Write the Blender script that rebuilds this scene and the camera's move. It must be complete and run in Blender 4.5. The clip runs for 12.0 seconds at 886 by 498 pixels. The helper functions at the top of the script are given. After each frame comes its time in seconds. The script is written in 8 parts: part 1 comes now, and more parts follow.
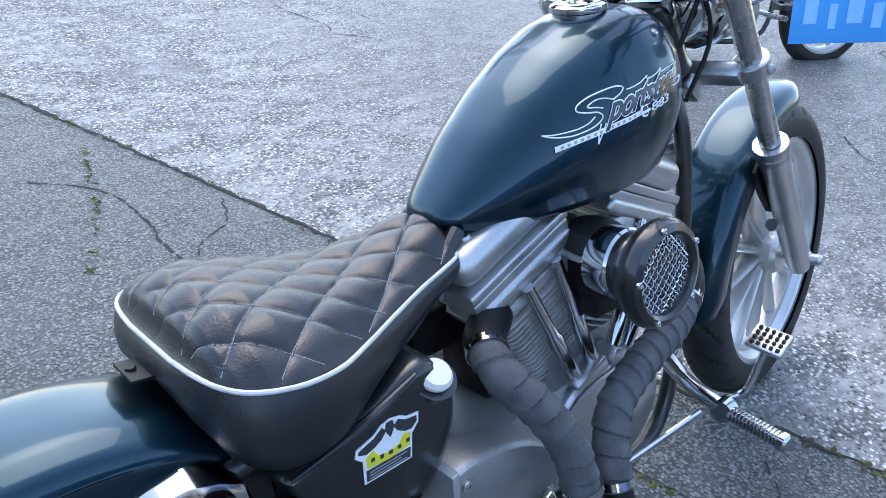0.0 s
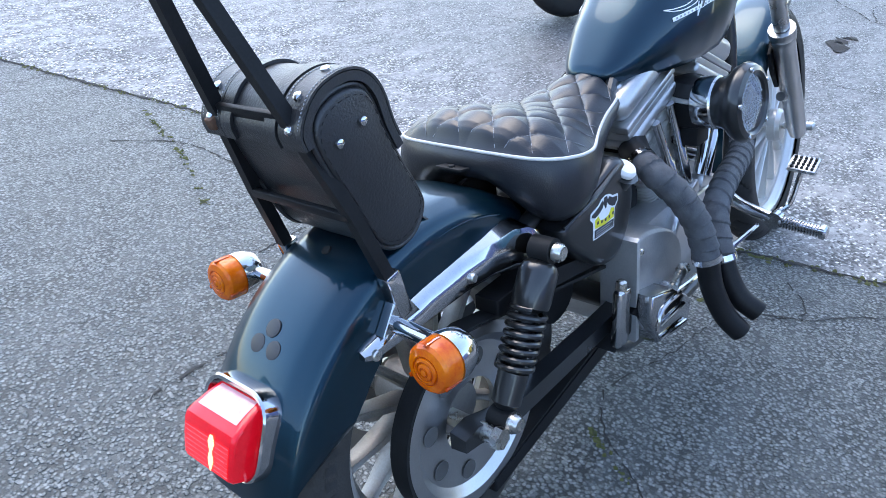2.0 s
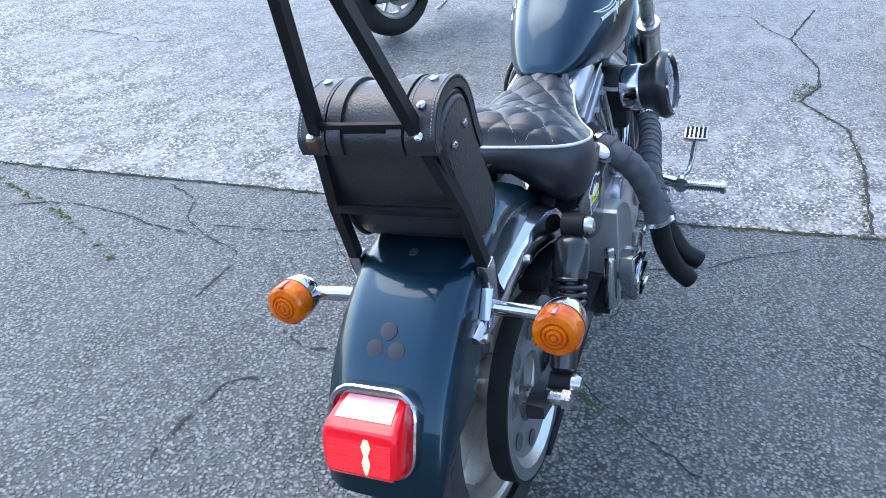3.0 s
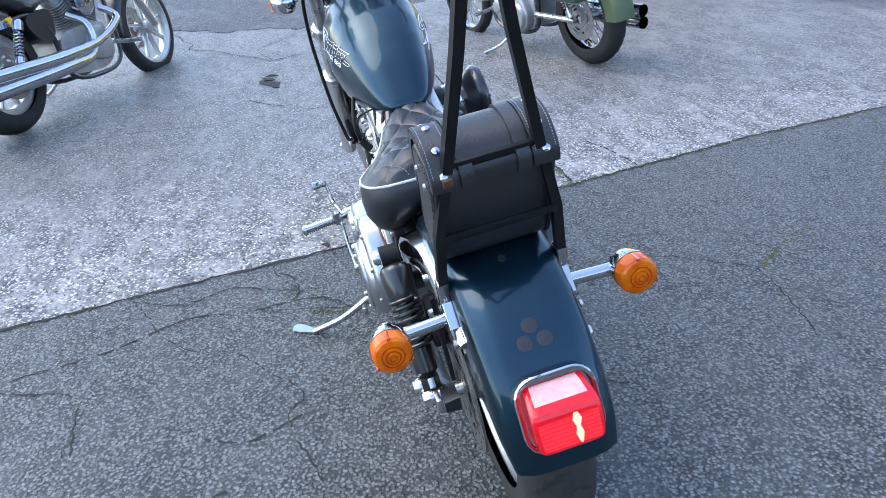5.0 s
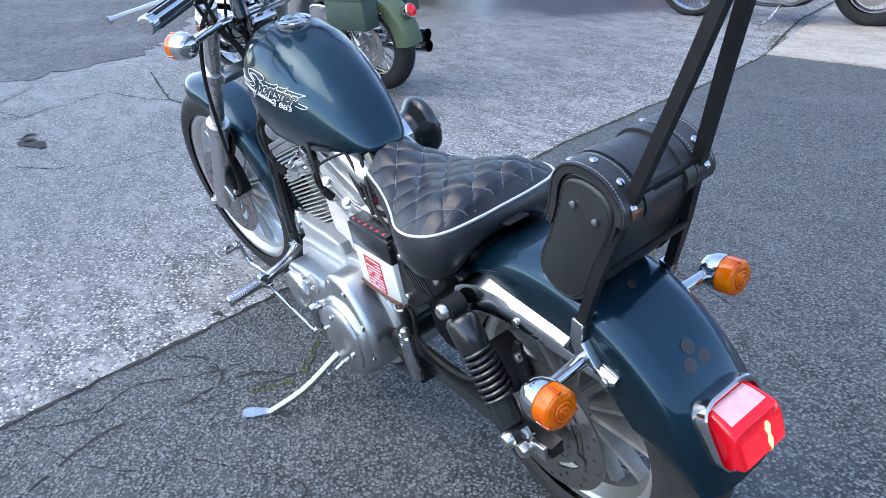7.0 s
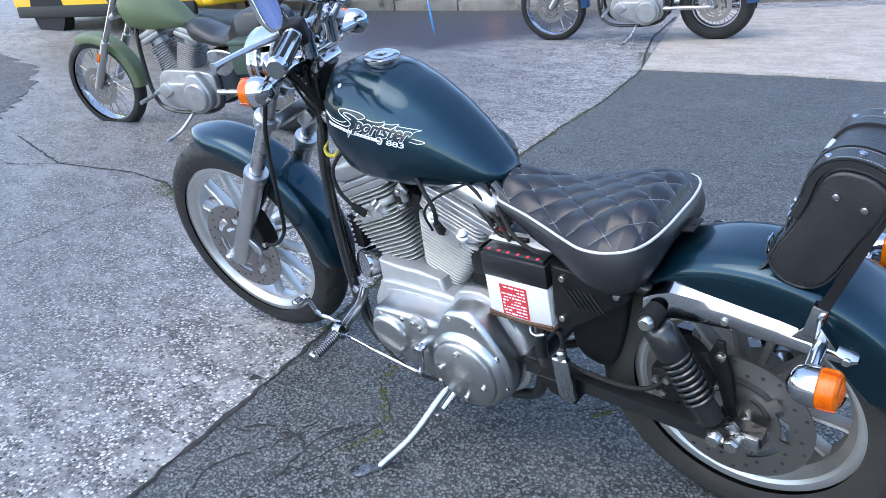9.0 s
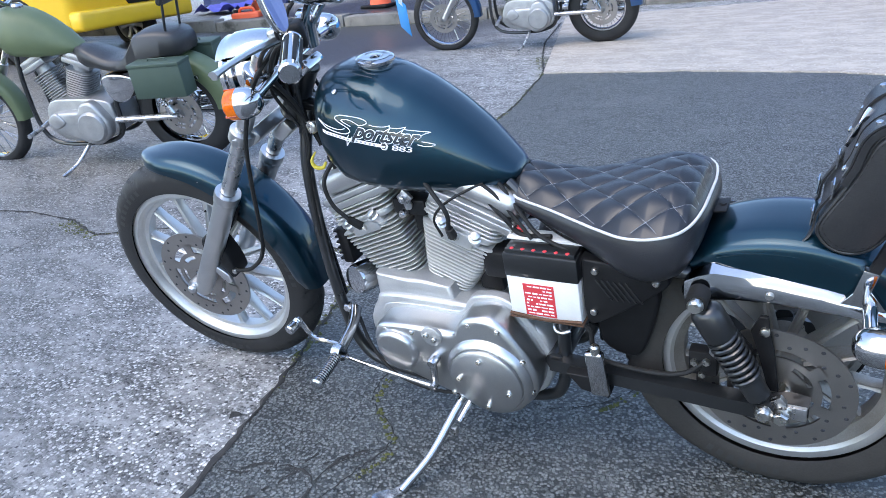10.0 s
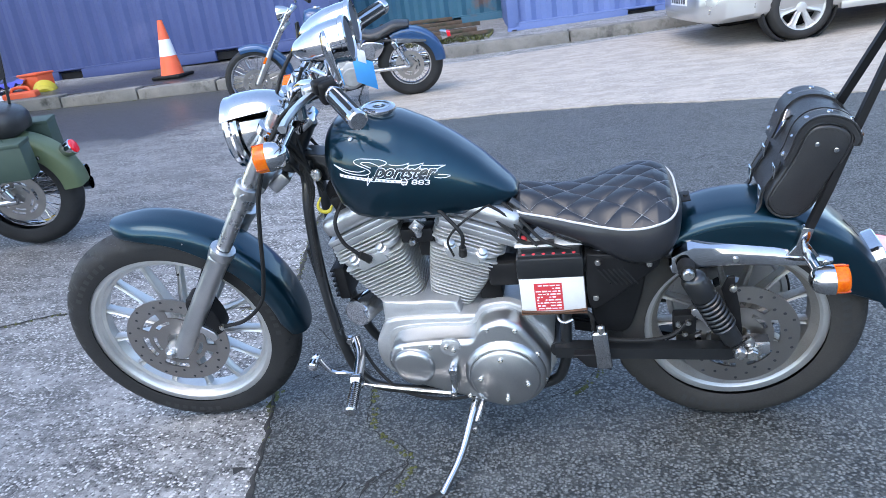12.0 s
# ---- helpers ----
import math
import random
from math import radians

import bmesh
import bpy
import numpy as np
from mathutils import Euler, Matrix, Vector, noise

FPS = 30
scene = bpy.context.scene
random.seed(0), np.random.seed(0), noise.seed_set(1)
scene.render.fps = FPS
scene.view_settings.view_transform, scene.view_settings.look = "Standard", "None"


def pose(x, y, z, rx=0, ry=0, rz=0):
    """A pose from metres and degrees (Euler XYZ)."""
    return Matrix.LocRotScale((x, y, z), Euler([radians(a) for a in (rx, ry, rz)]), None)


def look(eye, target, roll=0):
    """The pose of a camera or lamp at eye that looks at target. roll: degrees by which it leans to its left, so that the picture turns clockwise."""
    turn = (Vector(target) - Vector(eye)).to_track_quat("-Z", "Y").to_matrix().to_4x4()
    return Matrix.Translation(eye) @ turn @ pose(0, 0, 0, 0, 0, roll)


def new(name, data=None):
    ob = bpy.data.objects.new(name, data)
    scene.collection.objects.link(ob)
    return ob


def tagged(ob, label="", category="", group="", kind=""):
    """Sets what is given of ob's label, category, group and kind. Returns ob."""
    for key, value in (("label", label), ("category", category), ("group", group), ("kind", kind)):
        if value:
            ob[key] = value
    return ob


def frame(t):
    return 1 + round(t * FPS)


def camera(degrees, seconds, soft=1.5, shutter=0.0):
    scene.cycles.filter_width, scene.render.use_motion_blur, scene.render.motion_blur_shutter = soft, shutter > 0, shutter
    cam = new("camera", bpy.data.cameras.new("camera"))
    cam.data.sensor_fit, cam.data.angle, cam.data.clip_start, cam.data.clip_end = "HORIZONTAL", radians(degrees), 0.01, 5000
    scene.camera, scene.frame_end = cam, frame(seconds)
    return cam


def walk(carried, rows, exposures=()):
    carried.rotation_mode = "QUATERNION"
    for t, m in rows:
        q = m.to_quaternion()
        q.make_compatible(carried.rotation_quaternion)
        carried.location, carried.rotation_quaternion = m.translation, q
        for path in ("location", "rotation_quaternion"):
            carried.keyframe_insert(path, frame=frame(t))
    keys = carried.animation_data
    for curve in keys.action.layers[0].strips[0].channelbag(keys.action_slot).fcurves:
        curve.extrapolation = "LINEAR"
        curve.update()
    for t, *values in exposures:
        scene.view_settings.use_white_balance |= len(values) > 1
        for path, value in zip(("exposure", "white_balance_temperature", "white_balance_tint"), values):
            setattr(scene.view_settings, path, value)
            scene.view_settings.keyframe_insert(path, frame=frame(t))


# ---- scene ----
cam = camera(61.9, 12.0, 0.8)
PATH = [
    (0, (-0.094, -0.5, 1.174), (1.15, 0.696, 0.164), 5.7),
    (0.5, (-0.219, -0.62, 1.188), (0.995, 0.587, 0.154), 5.2),
    (1, (-0.405, -0.64, 1.179), (0.812, 0.557, 0.136), 4.8),
    (1.5, (-0.628, -0.616, 1.176), (0.63, 0.537, 0.133), 3.8),
    (2, (-0.716, -0.515, 1.146), (0.634, 0.53, 0.103), 3.2),
    (2.5, (-0.79, -0.375, 1.124), (0.707, 0.476, 0.106), 2.9),
    (3, (-0.989, -0.244, 1.136), (0.649, 0.373, 0.168), 2.1),
    (3.2, (-1.054, -0.194, 1.144), (0.629, 0.317, 0.191), 1.7),
    (4.8, (-1.143, 0.38, 1.15), (0.627, 0.051, 0.279), -2.3),
    (5, (-1.159, 0.451, 1.156), (0.593, 0.028, 0.29), -2.5),
    (5.5, (-1.096, 0.56, 1.141), (0.592, -0.086, 0.285), -2.5),
    (6, (-0.952, 0.643, 1.147), (0.659, -0.19, 0.301), -2.4),
    (6.5, (-0.861, 0.756, 1.145), (0.672, -0.213, 0.303), -2.6),
    (7, (-0.8, 0.942, 1.164), (0.669, -0.132, 0.335), -2.8),
    (7.5, (-0.705, 1.045, 1.159), (0.705, -0.112, 0.339), -3.1),
    (7.7, (-0.639, 1.072, 1.146), (0.752, -0.112, 0.333), -3.4),
    (9.3, (-0.309, 1.445, 1.186), (0.811, -0.027, 0.422), -5.1),
    (9.5, (-0.275, 1.469, 1.183), (0.796, -0.039, 0.422), -5.5),
    (10, (-0.089, 1.498, 1.161), (0.849, -0.098, 0.404), -6.2),
    (10.5, (0.079, 1.522, 1.17), (0.876, -0.153, 0.422), -6.9),
    (11, (0.279, 1.608, 1.187), (0.915, -0.143, 0.459), -7.0),
    (11.5, (0.334, 1.746, 1.198), (0.847, -0.055, 0.496), -7.5),
    (12, (0.322, 1.887, 1.221), (0.73, 0.051, 0.541), -8.0),
]
walk(cam, [(t, look(eye, target, roll)) for t, eye, target, roll in PATH], [(0, 2.1, 6900, 10), (1.5, 2.32, 6900, 10), (3.0, 2.33, 6900, 10), (5.0, 2.15, 6900, 10), (9.5, 2.05, 6900, 10), (12, 2.05, 6900, 10)])

# ---- world and light ----
world = bpy.data.worlds.new("sky")
scene.world = world
world.use_nodes = True
wn = world.node_tree.nodes
sky = wn.new("ShaderNodeTexSky")
sky.sky_type = "NISHITA"
sky.sun_disc = False
sky.sun_elevation = radians(55)
sky.sun_rotation = radians(22)
sky.air_density = 1.0
sky.dust_density = 0.8
sky.ozone_density = 2.0
wn["Background"].inputs["Strength"].default_value = 0.15
world.node_tree.links.new(sky.outputs["Color"], wn["Background"].inputs["Color"])

sun_data = bpy.data.lights.new("sun", "SUN")
sun_data.energy = 0.36
sun_data.angle = radians(46)
sun_data.color = (1.0, 0.95, 0.89)
sun = new("sun", sun_data)
sun.matrix_world = look((0, 0, 20), (-3.75, -9.27, 3.0))

# ---- materials ----


def node_mat(name):
    m = bpy.data.materials.new(name)
    m.use_nodes = True
    nt = m.node_tree
    return m, nt, nt.nodes["Principled BSDF"]


def mat(name, c1, c2=None, rough=0.5, rough2=None, metal=0.0, scale=12.0, fine=90.0, bump=0.0, coat=0.0,
        detail=6.0, spec=0.5, wear=None, wear_at=0.62):
    """A surface with colour and roughness that vary at two scales, fine relief, and optional patches of wear or dirt."""
    m, nt, bsdf = node_mat(name)
    n, k = nt.nodes, nt.links
    co = n.new("ShaderNodeTexCoord")
    big = n.new("ShaderNodeTexNoise")
    big.inputs["Scale"].default_value = scale
    big.inputs["Detail"].default_value = detail
    small = n.new("ShaderNodeTexNoise")
    small.inputs["Scale"].default_value = fine
    small.inputs["Detail"].default_value = 3.0
    for q in (big, small):
        k.new(co.outputs["Object"], q.inputs["Vector"])
    mix = n.new("ShaderNodeMix")
    mix.data_type = "RGBA"
    c2 = c2 or tuple(min(1.0, v * 1.25 + 0.002) for v in c1)
    mix.inputs["A"].default_value = (*c1, 1)
    mix.inputs["B"].default_value = (*c2, 1)
    add = n.new("ShaderNodeMath")
    add.operation = "MULTIPLY_ADD"
    k.new(small.outputs["Fac"], add.inputs[0])
    add.inputs[1].default_value = 0.45
    k.new(big.outputs["Fac"], add.inputs[2])
    ramp = n.new("ShaderNodeMapRange")
    ramp.inputs["From Min"].default_value = 0.45
    ramp.inputs["From Max"].default_value = 1.0
    k.new(add.outputs[0], ramp.inputs["Value"])
    k.new(ramp.outputs[0], mix.inputs["Factor"])
    out = mix.outputs["Result"]
    if wear:
        w = n.new("ShaderNodeTexNoise")
        w.inputs["Scale"].default_value = scale * 0.45
        w.inputs["Detail"].default_value = 8.0
        w.inputs["Roughness"].default_value = 0.7
        k.new(co.outputs["Object"], w.inputs["Vector"])
        wr = n.new("ShaderNodeMapRange")
        wr.inputs["From Min"].default_value = wear_at
        wr.inputs["From Max"].default_value = wear_at + 0.12
        k.new(w.outputs["Fac"], wr.inputs["Value"])
        wm = n.new("ShaderNodeMix")
        wm.data_type = "RGBA"
        k.new(wr.outputs[0], wm.inputs["Factor"])
        k.new(out, wm.inputs["A"])
        wm.inputs["B"].default_value = (*wear, 1)
        out = wm.outputs["Result"]
    k.new(out, bsdf.inputs["Base Color"])
    rr = n.new("ShaderNodeMapRange")
    rr.inputs["To Min"].default_value = rough
    rr.inputs["To Max"].default_value = rough2 if rough2 is not None else min(1.0, rough * 1.35)
    k.new(big.outputs["Fac"], rr.inputs["Value"])
    k.new(rr.outputs[0], bsdf.inputs["Roughness"])
    bsdf.inputs["Metallic"].default_value = metal
    bsdf.inputs["Coat Weight"].default_value = coat
    bsdf.inputs["Coat Roughness"].default_value = 0.04
    bsdf.inputs["Specular IOR Level"].default_value = spec
    if bump:
        b = n.new("ShaderNodeBump")
        b.inputs["Strength"].default_value = bump
        b.inputs["Distance"].default_value = 0.002
        k.new(small.outputs["Fac"], b.inputs["Height"])
        k.new(b.outputs["Normal"], bsdf.inputs["Normal"])
    return m


def glow(m, colour, strength):
    b = m.node_tree.nodes["Principled BSDF"]
    b.inputs["Emission Color"].default_value = (*colour, 1)
    b.inputs["Emission Strength"].default_value = strength
    return m


def clear(m, amount, ior=1.45):
    b = m.node_tree.nodes["Principled BSDF"]
    b.inputs["Transmission Weight"].default_value = amount
    b.inputs["IOR"].default_value = ior
    return m


TEAL = mat("teal_paint", (0.001, 0.022, 0.040), (0.002, 0.034, 0.055), 0.28, 0.34, 0.78, 6, 1600, 0.02, coat=0.6)
CHROME = mat("chrome", (0.47, 0.48, 0.50), (0.55, 0.555, 0.565), 0.05, 0.15, 1.0, 30, 200)
DULL_CHROME = mat("dull_chrome", (0.5, 0.5, 0.5), (0.66, 0.66, 0.67), 0.18, 0.4, 1.0, 40, 300, 0.05)
ALU = mat("cast_aluminium", (0.42, 0.425, 0.425), (0.56, 0.56, 0.555), 0.36, 0.5, 0.7, 14, 260, 0.12, wear=(0.3, 0.29, 0.27), wear_at=0.66)
ALU_BARE = mat("polished_aluminium", (0.50, 0.505, 0.51), (0.62, 0.62, 0.615), 0.24, 0.40, 1.0, 9, 320, 0.09, wear=(0.5, 0.5, 0.49), wear_at=0.64)
# scuffed alloy; its darker tone also paints shade on the other engines
ALU_DULL_SHADE = mat("weathered_shaded_aluminium", (0.32, 0.32, 0.32), (0.48, 0.48, 0.475), 0.38, 0.55, 0.8, 14, 260, 0.12, wear=(0.2, 0.19, 0.18), wear_at=0.6)
ALU_ROCK = mat("satin_aluminium", (0.43, 0.435, 0.44), (0.58, 0.58, 0.58), 0.32, 0.46, 0.88, 12, 300, 0.08, wear=(0.4, 0.4, 0.39), wear_at=0.62)
FIN = mat("finned_cylinder", (0.48, 0.475, 0.46), (0.60, 0.595, 0.57), 0.4, 0.55, 0.6, 20, 300, 0.15, wear=(0.3, 0.28, 0.25), wear_at=0.62)
RIM = mat("rim_metal", (0.52, 0.515, 0.50), (0.64, 0.635, 0.62), 0.3, 0.45, 0.7, 12, 300, 0.08, wear=(0.3, 0.27, 0.23), wear_at=0.68)
RIM_DIRTY = mat("dusty_rim_metal", (0.3, 0.28, 0.25), (0.45, 0.43, 0.4), 0.42, 0.6, 0.7, 14, 300, 0.12, wear=(0.16, 0.13, 0.1), wear_at=0.6)
DISC = mat("brake_disc_steel", (0.33, 0.31, 0.29), (0.42, 0.4, 0.38), 0.3, 0.45, 1.0, 8, 400, 0.05, wear=(0.25, 0.2, 0.16), wear_at=0.64)
BLACK = mat("black_paint", (0.008, 0.009, 0.010), (0.014, 0.015, 0.016), 0.22, 0.4, 0.0, 18, 300, 0.04, coat=0.5)
SATIN = mat("satin_black", (0.006, 0.006, 0.0065), (0.014, 0.014, 0.015), 0.40, 0.58, 0.0, 22, 300, 0.1, spec=0.22)
RUBBER = mat("tyre_rubber", (0.016, 0.016, 0.0165), (0.032, 0.031, 0.030), 0.5, 0.72, 0.0, 9, 240, 0.2, spec=0.3, wear=(0.06, 0.055, 0.05), wear_at=0.64)
RUBBER_DUSTY = mat("dusty_tyre_rubber", (0.030, 0.028, 0.026), (0.058, 0.054, 0.049), 0.6, 0.8, 0.0, 7, 240, 0.2, spec=0.25, wear=(0.025, 0.024, 0.023), wear_at=0.58)
SIDEMARK = mat("raised_sidewall_rubber", (0.026, 0.026, 0.026), (0.04, 0.039, 0.038), 0.5, 0.65, 0.0, 30, 300, 0.1, spec=0.35)
RUB2 = mat("black_rubber", (0.012, 0.012, 0.012), (0.020, 0.020, 0.020), 0.46, 0.66, 0.0, 30, 300, 0.1, spec=0.22)
VINYL = mat("black_vinyl", (0.011, 0.012, 0.015), (0.019, 0.020, 0.024), 0.26, 0.40, 0.0, 10, 420, 0.25, spec=0.52)
LEATHER = mat("black_leather", (0.014, 0.0145, 0.016), (0.028, 0.028, 0.029), 0.30, 0.46, 0.0, 14, 320, 0.4, spec=0.55, wear=(0.04, 0.038, 0.036), wear_at=0.68)
PIPING = mat("white_piping", (0.5, 0.5, 0.49), (0.64, 0.64, 0.62), 0.4, 0.5, 0.0, 30, 300)
THREAD = mat("grey_thread", (0.24, 0.25, 0.27), (0.34, 0.35, 0.37), 0.7, 0.8, 0.0, 60, 600)
WRAP = mat("exhaust_wrap_cloth", (0.050, 0.052, 0.058), (0.13, 0.134, 0.142), 0.6, 0.8, 0.0, 40, 700, 0.9)
# the wide spread of amber tones paints highlights inside the lens
AMBER = clear(mat("amber_plastic", (0.72, 0.07, 0.0004), (1.0, 0.25, 0.002), 0.04, 0.09, 0.0, 38, 200), 0.25)
AMBER_DARK = clear(mat("amber_plastic_deep", (0.52, 0.055, 0.0006), (0.62, 0.075, 0.001), 0.08, 0.14, 0.0, 60, 300), 0.2)
RED = clear(glow(mat("red_plastic", (0.55, 0.004, 0.014), (0.68, 0.008, 0.02), 0.06, 0.1, 0.0, 60, 300, coat=0.2), (1.0, 0.01, 0.03), 0.05), 0.1)
RED_LIT = glow(mat("lit_red_lens", (0.75, 0.01, 0.02), (0.9, 0.02, 0.03), 0.15, 0.2, 0.0, 40, 300), (1.0, 0.02, 0.03), 0.28)
# pale pink carries the sky's reflection on the lens top
LENSTOP = mat("pale_lens_sky_sheen", (0.80, 0.36, 0.36), (0.88, 0.5, 0.5), 0.05, 0.1, 0.0, 60, 300, coat=0.6)
LAMP_ON = glow(mat("lit_bulb_window", (0.9, 0.5, 0.3), None, 0.3), (1.0, 0.30, 0.10), 0.85)
LENS = clear(mat("lamp_glass", (0.9, 0.92, 0.94), None, 0.04, 0.08), 0.85)
WHITE = mat("white_plastic", (0.68, 0.67, 0.64), (0.76, 0.75, 0.73), 0.4, 0.55, 0.0, 16, 200, 0.05, wear=(0.45, 0.38, 0.28), wear_at=0.68)
REDPRINT = mat("red_print", (0.55, 0.03, 0.04), (0.62, 0.05, 0.06), 0.45)
WHITEPRINT = mat("white_print", (0.75, 0.76, 0.78), None, 0.4)
GREYPRINT = mat("grey_print", (0.3, 0.31, 0.33), None, 0.45)
PALEPRINT = mat("pale_blue_print", (0.22, 0.5, 0.82), None, 0.45)
YELLOWPRINT = mat("yellow_print", (0.72, 0.66, 0.03), (0.8, 0.72, 0.05), 0.45)
LETTERFILL = mat("navy_print", (0.004, 0.012, 0.022), (0.006, 0.016, 0.028), 0.3, 0.4, coat=0.6)
DARKPRINT = mat("dark_print", (0.03, 0.03, 0.035), None, 0.45)
BLUETAG = mat("blue_card", (0.03, 0.32, 0.75), (0.05, 0.36, 0.8), 0.5)
YELLOWPL = mat("yellow_plastic", (0.52, 0.41, 0.03), (0.62, 0.50, 0.05), 0.45)
BRASS = mat("zinc_bolt", (0.55, 0.53, 0.48), (0.68, 0.67, 0.64), 0.2, 0.35, 1.0, 60, 300)
RUST = mat("rusty_steel", (0.08, 0.038, 0.022), (0.16, 0.085, 0.05), 0.7, 0.9, 0.2, 40, 300, 0.3)
MIRROR = mat("mirror_glass", (0.85, 0.86, 0.87), (0.86, 0.87, 0.88), 0.01, 0.02, 1.0, 5, 50)
# dark grey stands in for the shade inside the pulley's holes
HOLEGREY = mat("shaded_hole", (0.06, 0.058, 0.055), (0.10, 0.097, 0.092), 0.7)
SPOT = mat("dark_sticker", (0.02, 0.02, 0.025), (0.03, 0.03, 0.034), 0.4)

# ---- mesh helpers ----


def B():
    return bmesh.new()


def to_mesh(bm, name, sharp=35):
    me = bpy.data.meshes.new(name)
    bmesh.ops.recalc_face_normals(bm, faces=bm.faces)
    bm.to_mesh(me)
    bm.free()
    me.polygons.foreach_set("use_smooth", [True] * len(me.polygons))
    me.set_sharp_from_angle(angle=radians(sharp))
    return me


def part(name, bm, material, parent, label="", sharp=35):
    me = to_mesh(bm, name, sharp)
    me.materials.append(material)
    ob = new(name, me)
    ob.parent = parent
    if label:
        tagged(ob, label)
    return ob


def pieces(name, bm, material, parent, label=""):
    """Every loose piece of a bmesh as a part of its own."""
    left = set(bm.verts)
    out = []
    while left:
        todo, isle = [left.pop()], []
        while todo:
            v = todo.pop()
            isle.append(v)
            for e in v.link_edges:
                w = e.other_vert(v)
                if w in left:
                    left.remove(w)
                    todo.append(w)
        isle.sort(key=lambda v: v.index)
        one = B()
        vm = {v: one.verts.new(v.co) for v in isle}
        for f in {f for v in isle for f in v.link_faces}:
            one.faces.new([vm[v] for v in f.verts])
        out.append((isle[0].co.copy(), one))
    bm.free()
    out.sort(key=lambda t: (round(t[0].x, 4), round(t[0].y, 4), round(t[0].z, 4)))
    return [part(name, one, material, parent, label) for _, one in out]


def thing(name, m, label, category, group="", kind=""):
    ob = new(name)
    ob.empty_display_size = 0.1
    ob.matrix_basis = m
    return tagged(ob, label, category, group, kind)


def solo(name, bm, material, label, category, group="", kind="", sharp=35):
    me = to_mesh(bm, name, sharp)
    me.materials.append(material)
    return tagged(new(name, me), label, category, group, kind)


def rings(bm, loops, close=True, cap0=True, cap1=True):
    """Skin a list of rings of points; each ring is closed when close is set."""
    vs = [[bm.verts.new(p) for p in ring] for ring in loops]
    n = len(vs[0])
    for a, b in zip(vs, vs[1:]):
        for i in range(n if close else n - 1):
            j = (i + 1) % n
            bm.faces.new((a[i], a[j], b[j], b[i]))
    if close and cap0:
        bm.faces.new(vs[0][::-1])
    if close and cap1:
        bm.faces.new(vs[-1])
    return vs


def curve(pts, per=6):
    """Catmull-Rom points through pts."""
    p = [Vector(q) for q in pts]
    if len(p) < 3 or per < 2:
        return p
    p = [2 * p[0] - p[1]] + p + [2 * p[-1] - p[-2]]
    out = []
    for i in range(1, len(p) - 2):
        for s in range(per):
            t = s / per
            a, b, c, d = p[i - 1], p[i], p[i + 1], p[i + 2]
            out.append(0.5 * (2 * b + (c - a) * t + (2 * a - 5 * b + 4 * c - d) * t * t + (3 * b - a - 3 * c + d) * t ** 3))
    out.append(p[-2])
    return out


def tube(bm, pts, r, n=10, per=6, cap=True):
    """A round tube through pts; r is a radius or one for each of the given points."""
    q = curve(pts, per)
    if isinstance(r, (int, float)):
        rr = [r] * len(q)
    else:
        rr = np.interp(np.linspace(0, len(r) - 1, len(q)), range(len(r)), r)
    loops, side = [], None
    for i, c in enumerate(q):
        d = (q[min(i + 1, len(q) - 1)] - q[max(i - 1, 0)]).normalized()
        if side is None:
            side = d.orthogonal().normalized()
        side = (side - d * side.dot(d)).normalized()
        up = d.cross(side)
        loops.append([c + (side * math.cos(a) + up * math.sin(a)) * rr[i] for a in (2 * math.pi * k / n for k in range(n))])
    rings(bm, loops, True, cap, cap)
    return bm


AX = {"x": Matrix(((0, 0, 1), (1, 0, 0), (0, 1, 0))), "y": Matrix(((0, 1, 0), (0, 0, 1), (1, 0, 0))), "z": Matrix.Identity(3)}


def frame_of(d):
    """A 3x3 turn that carries z onto the direction d."""
    if isinstance(d, str):
        return AX[d]
    return Vector(d).to_track_quat("Z", "Y").to_matrix()


def lathe(bm, profile, at=(0, 0, 0), axis="z", n=24, closed=False):
    """Turn a profile of (radius, height) round an axis through at."""
    m = frame_of(axis)
    loops = []
    for r, h in profile:
        loops.append([Vector(at) + m @ Vector((r * math.cos(a), r * math.sin(a), h)) for a in (2 * math.pi * k / n for k in range(n))])
    if closed:
        loops.append(loops[0])
        rings(bm, loops, True, False, False)
        bmesh.ops.remove_doubles(bm, verts=bm.verts, dist=1e-6)
    else:
        rings(bm, loops, True, profile[0][0] > 1e-4, profile[-1][0] > 1e-4)
        if profile[0][0] <= 1e-4 or profile[-1][0] <= 1e-4:
            bmesh.ops.remove_doubles(bm, verts=bm.verts, dist=1e-6)
    return bm


def box(bm, at, size, bevel=0.0, turn=None, seg=2):
    """A box with rounded edges; turn is a 3x3 matrix."""
    res = bmesh.ops.create_cube(bm, size=1.0)
    vs = res["verts"]
    for v in vs:
        v.co = Vector((v.co.x * size[0], v.co.y * size[1], v.co.z * size[2]))
    if bevel:
        es = list({e for v in vs for e in v.link_edges})
        out = bmesh.ops.bevel(bm, geom=es, offset=bevel, segments=seg, affect="EDGES", profile=0.5)
        vs = list({v for f in out["faces"] for v in f.verts} | {v for v in vs if v.is_valid})
    t = turn if turn is not None else Matrix.Identity(3)
    for v in vs:
        v.co = t @ v.co + Vector(at)
    return bm


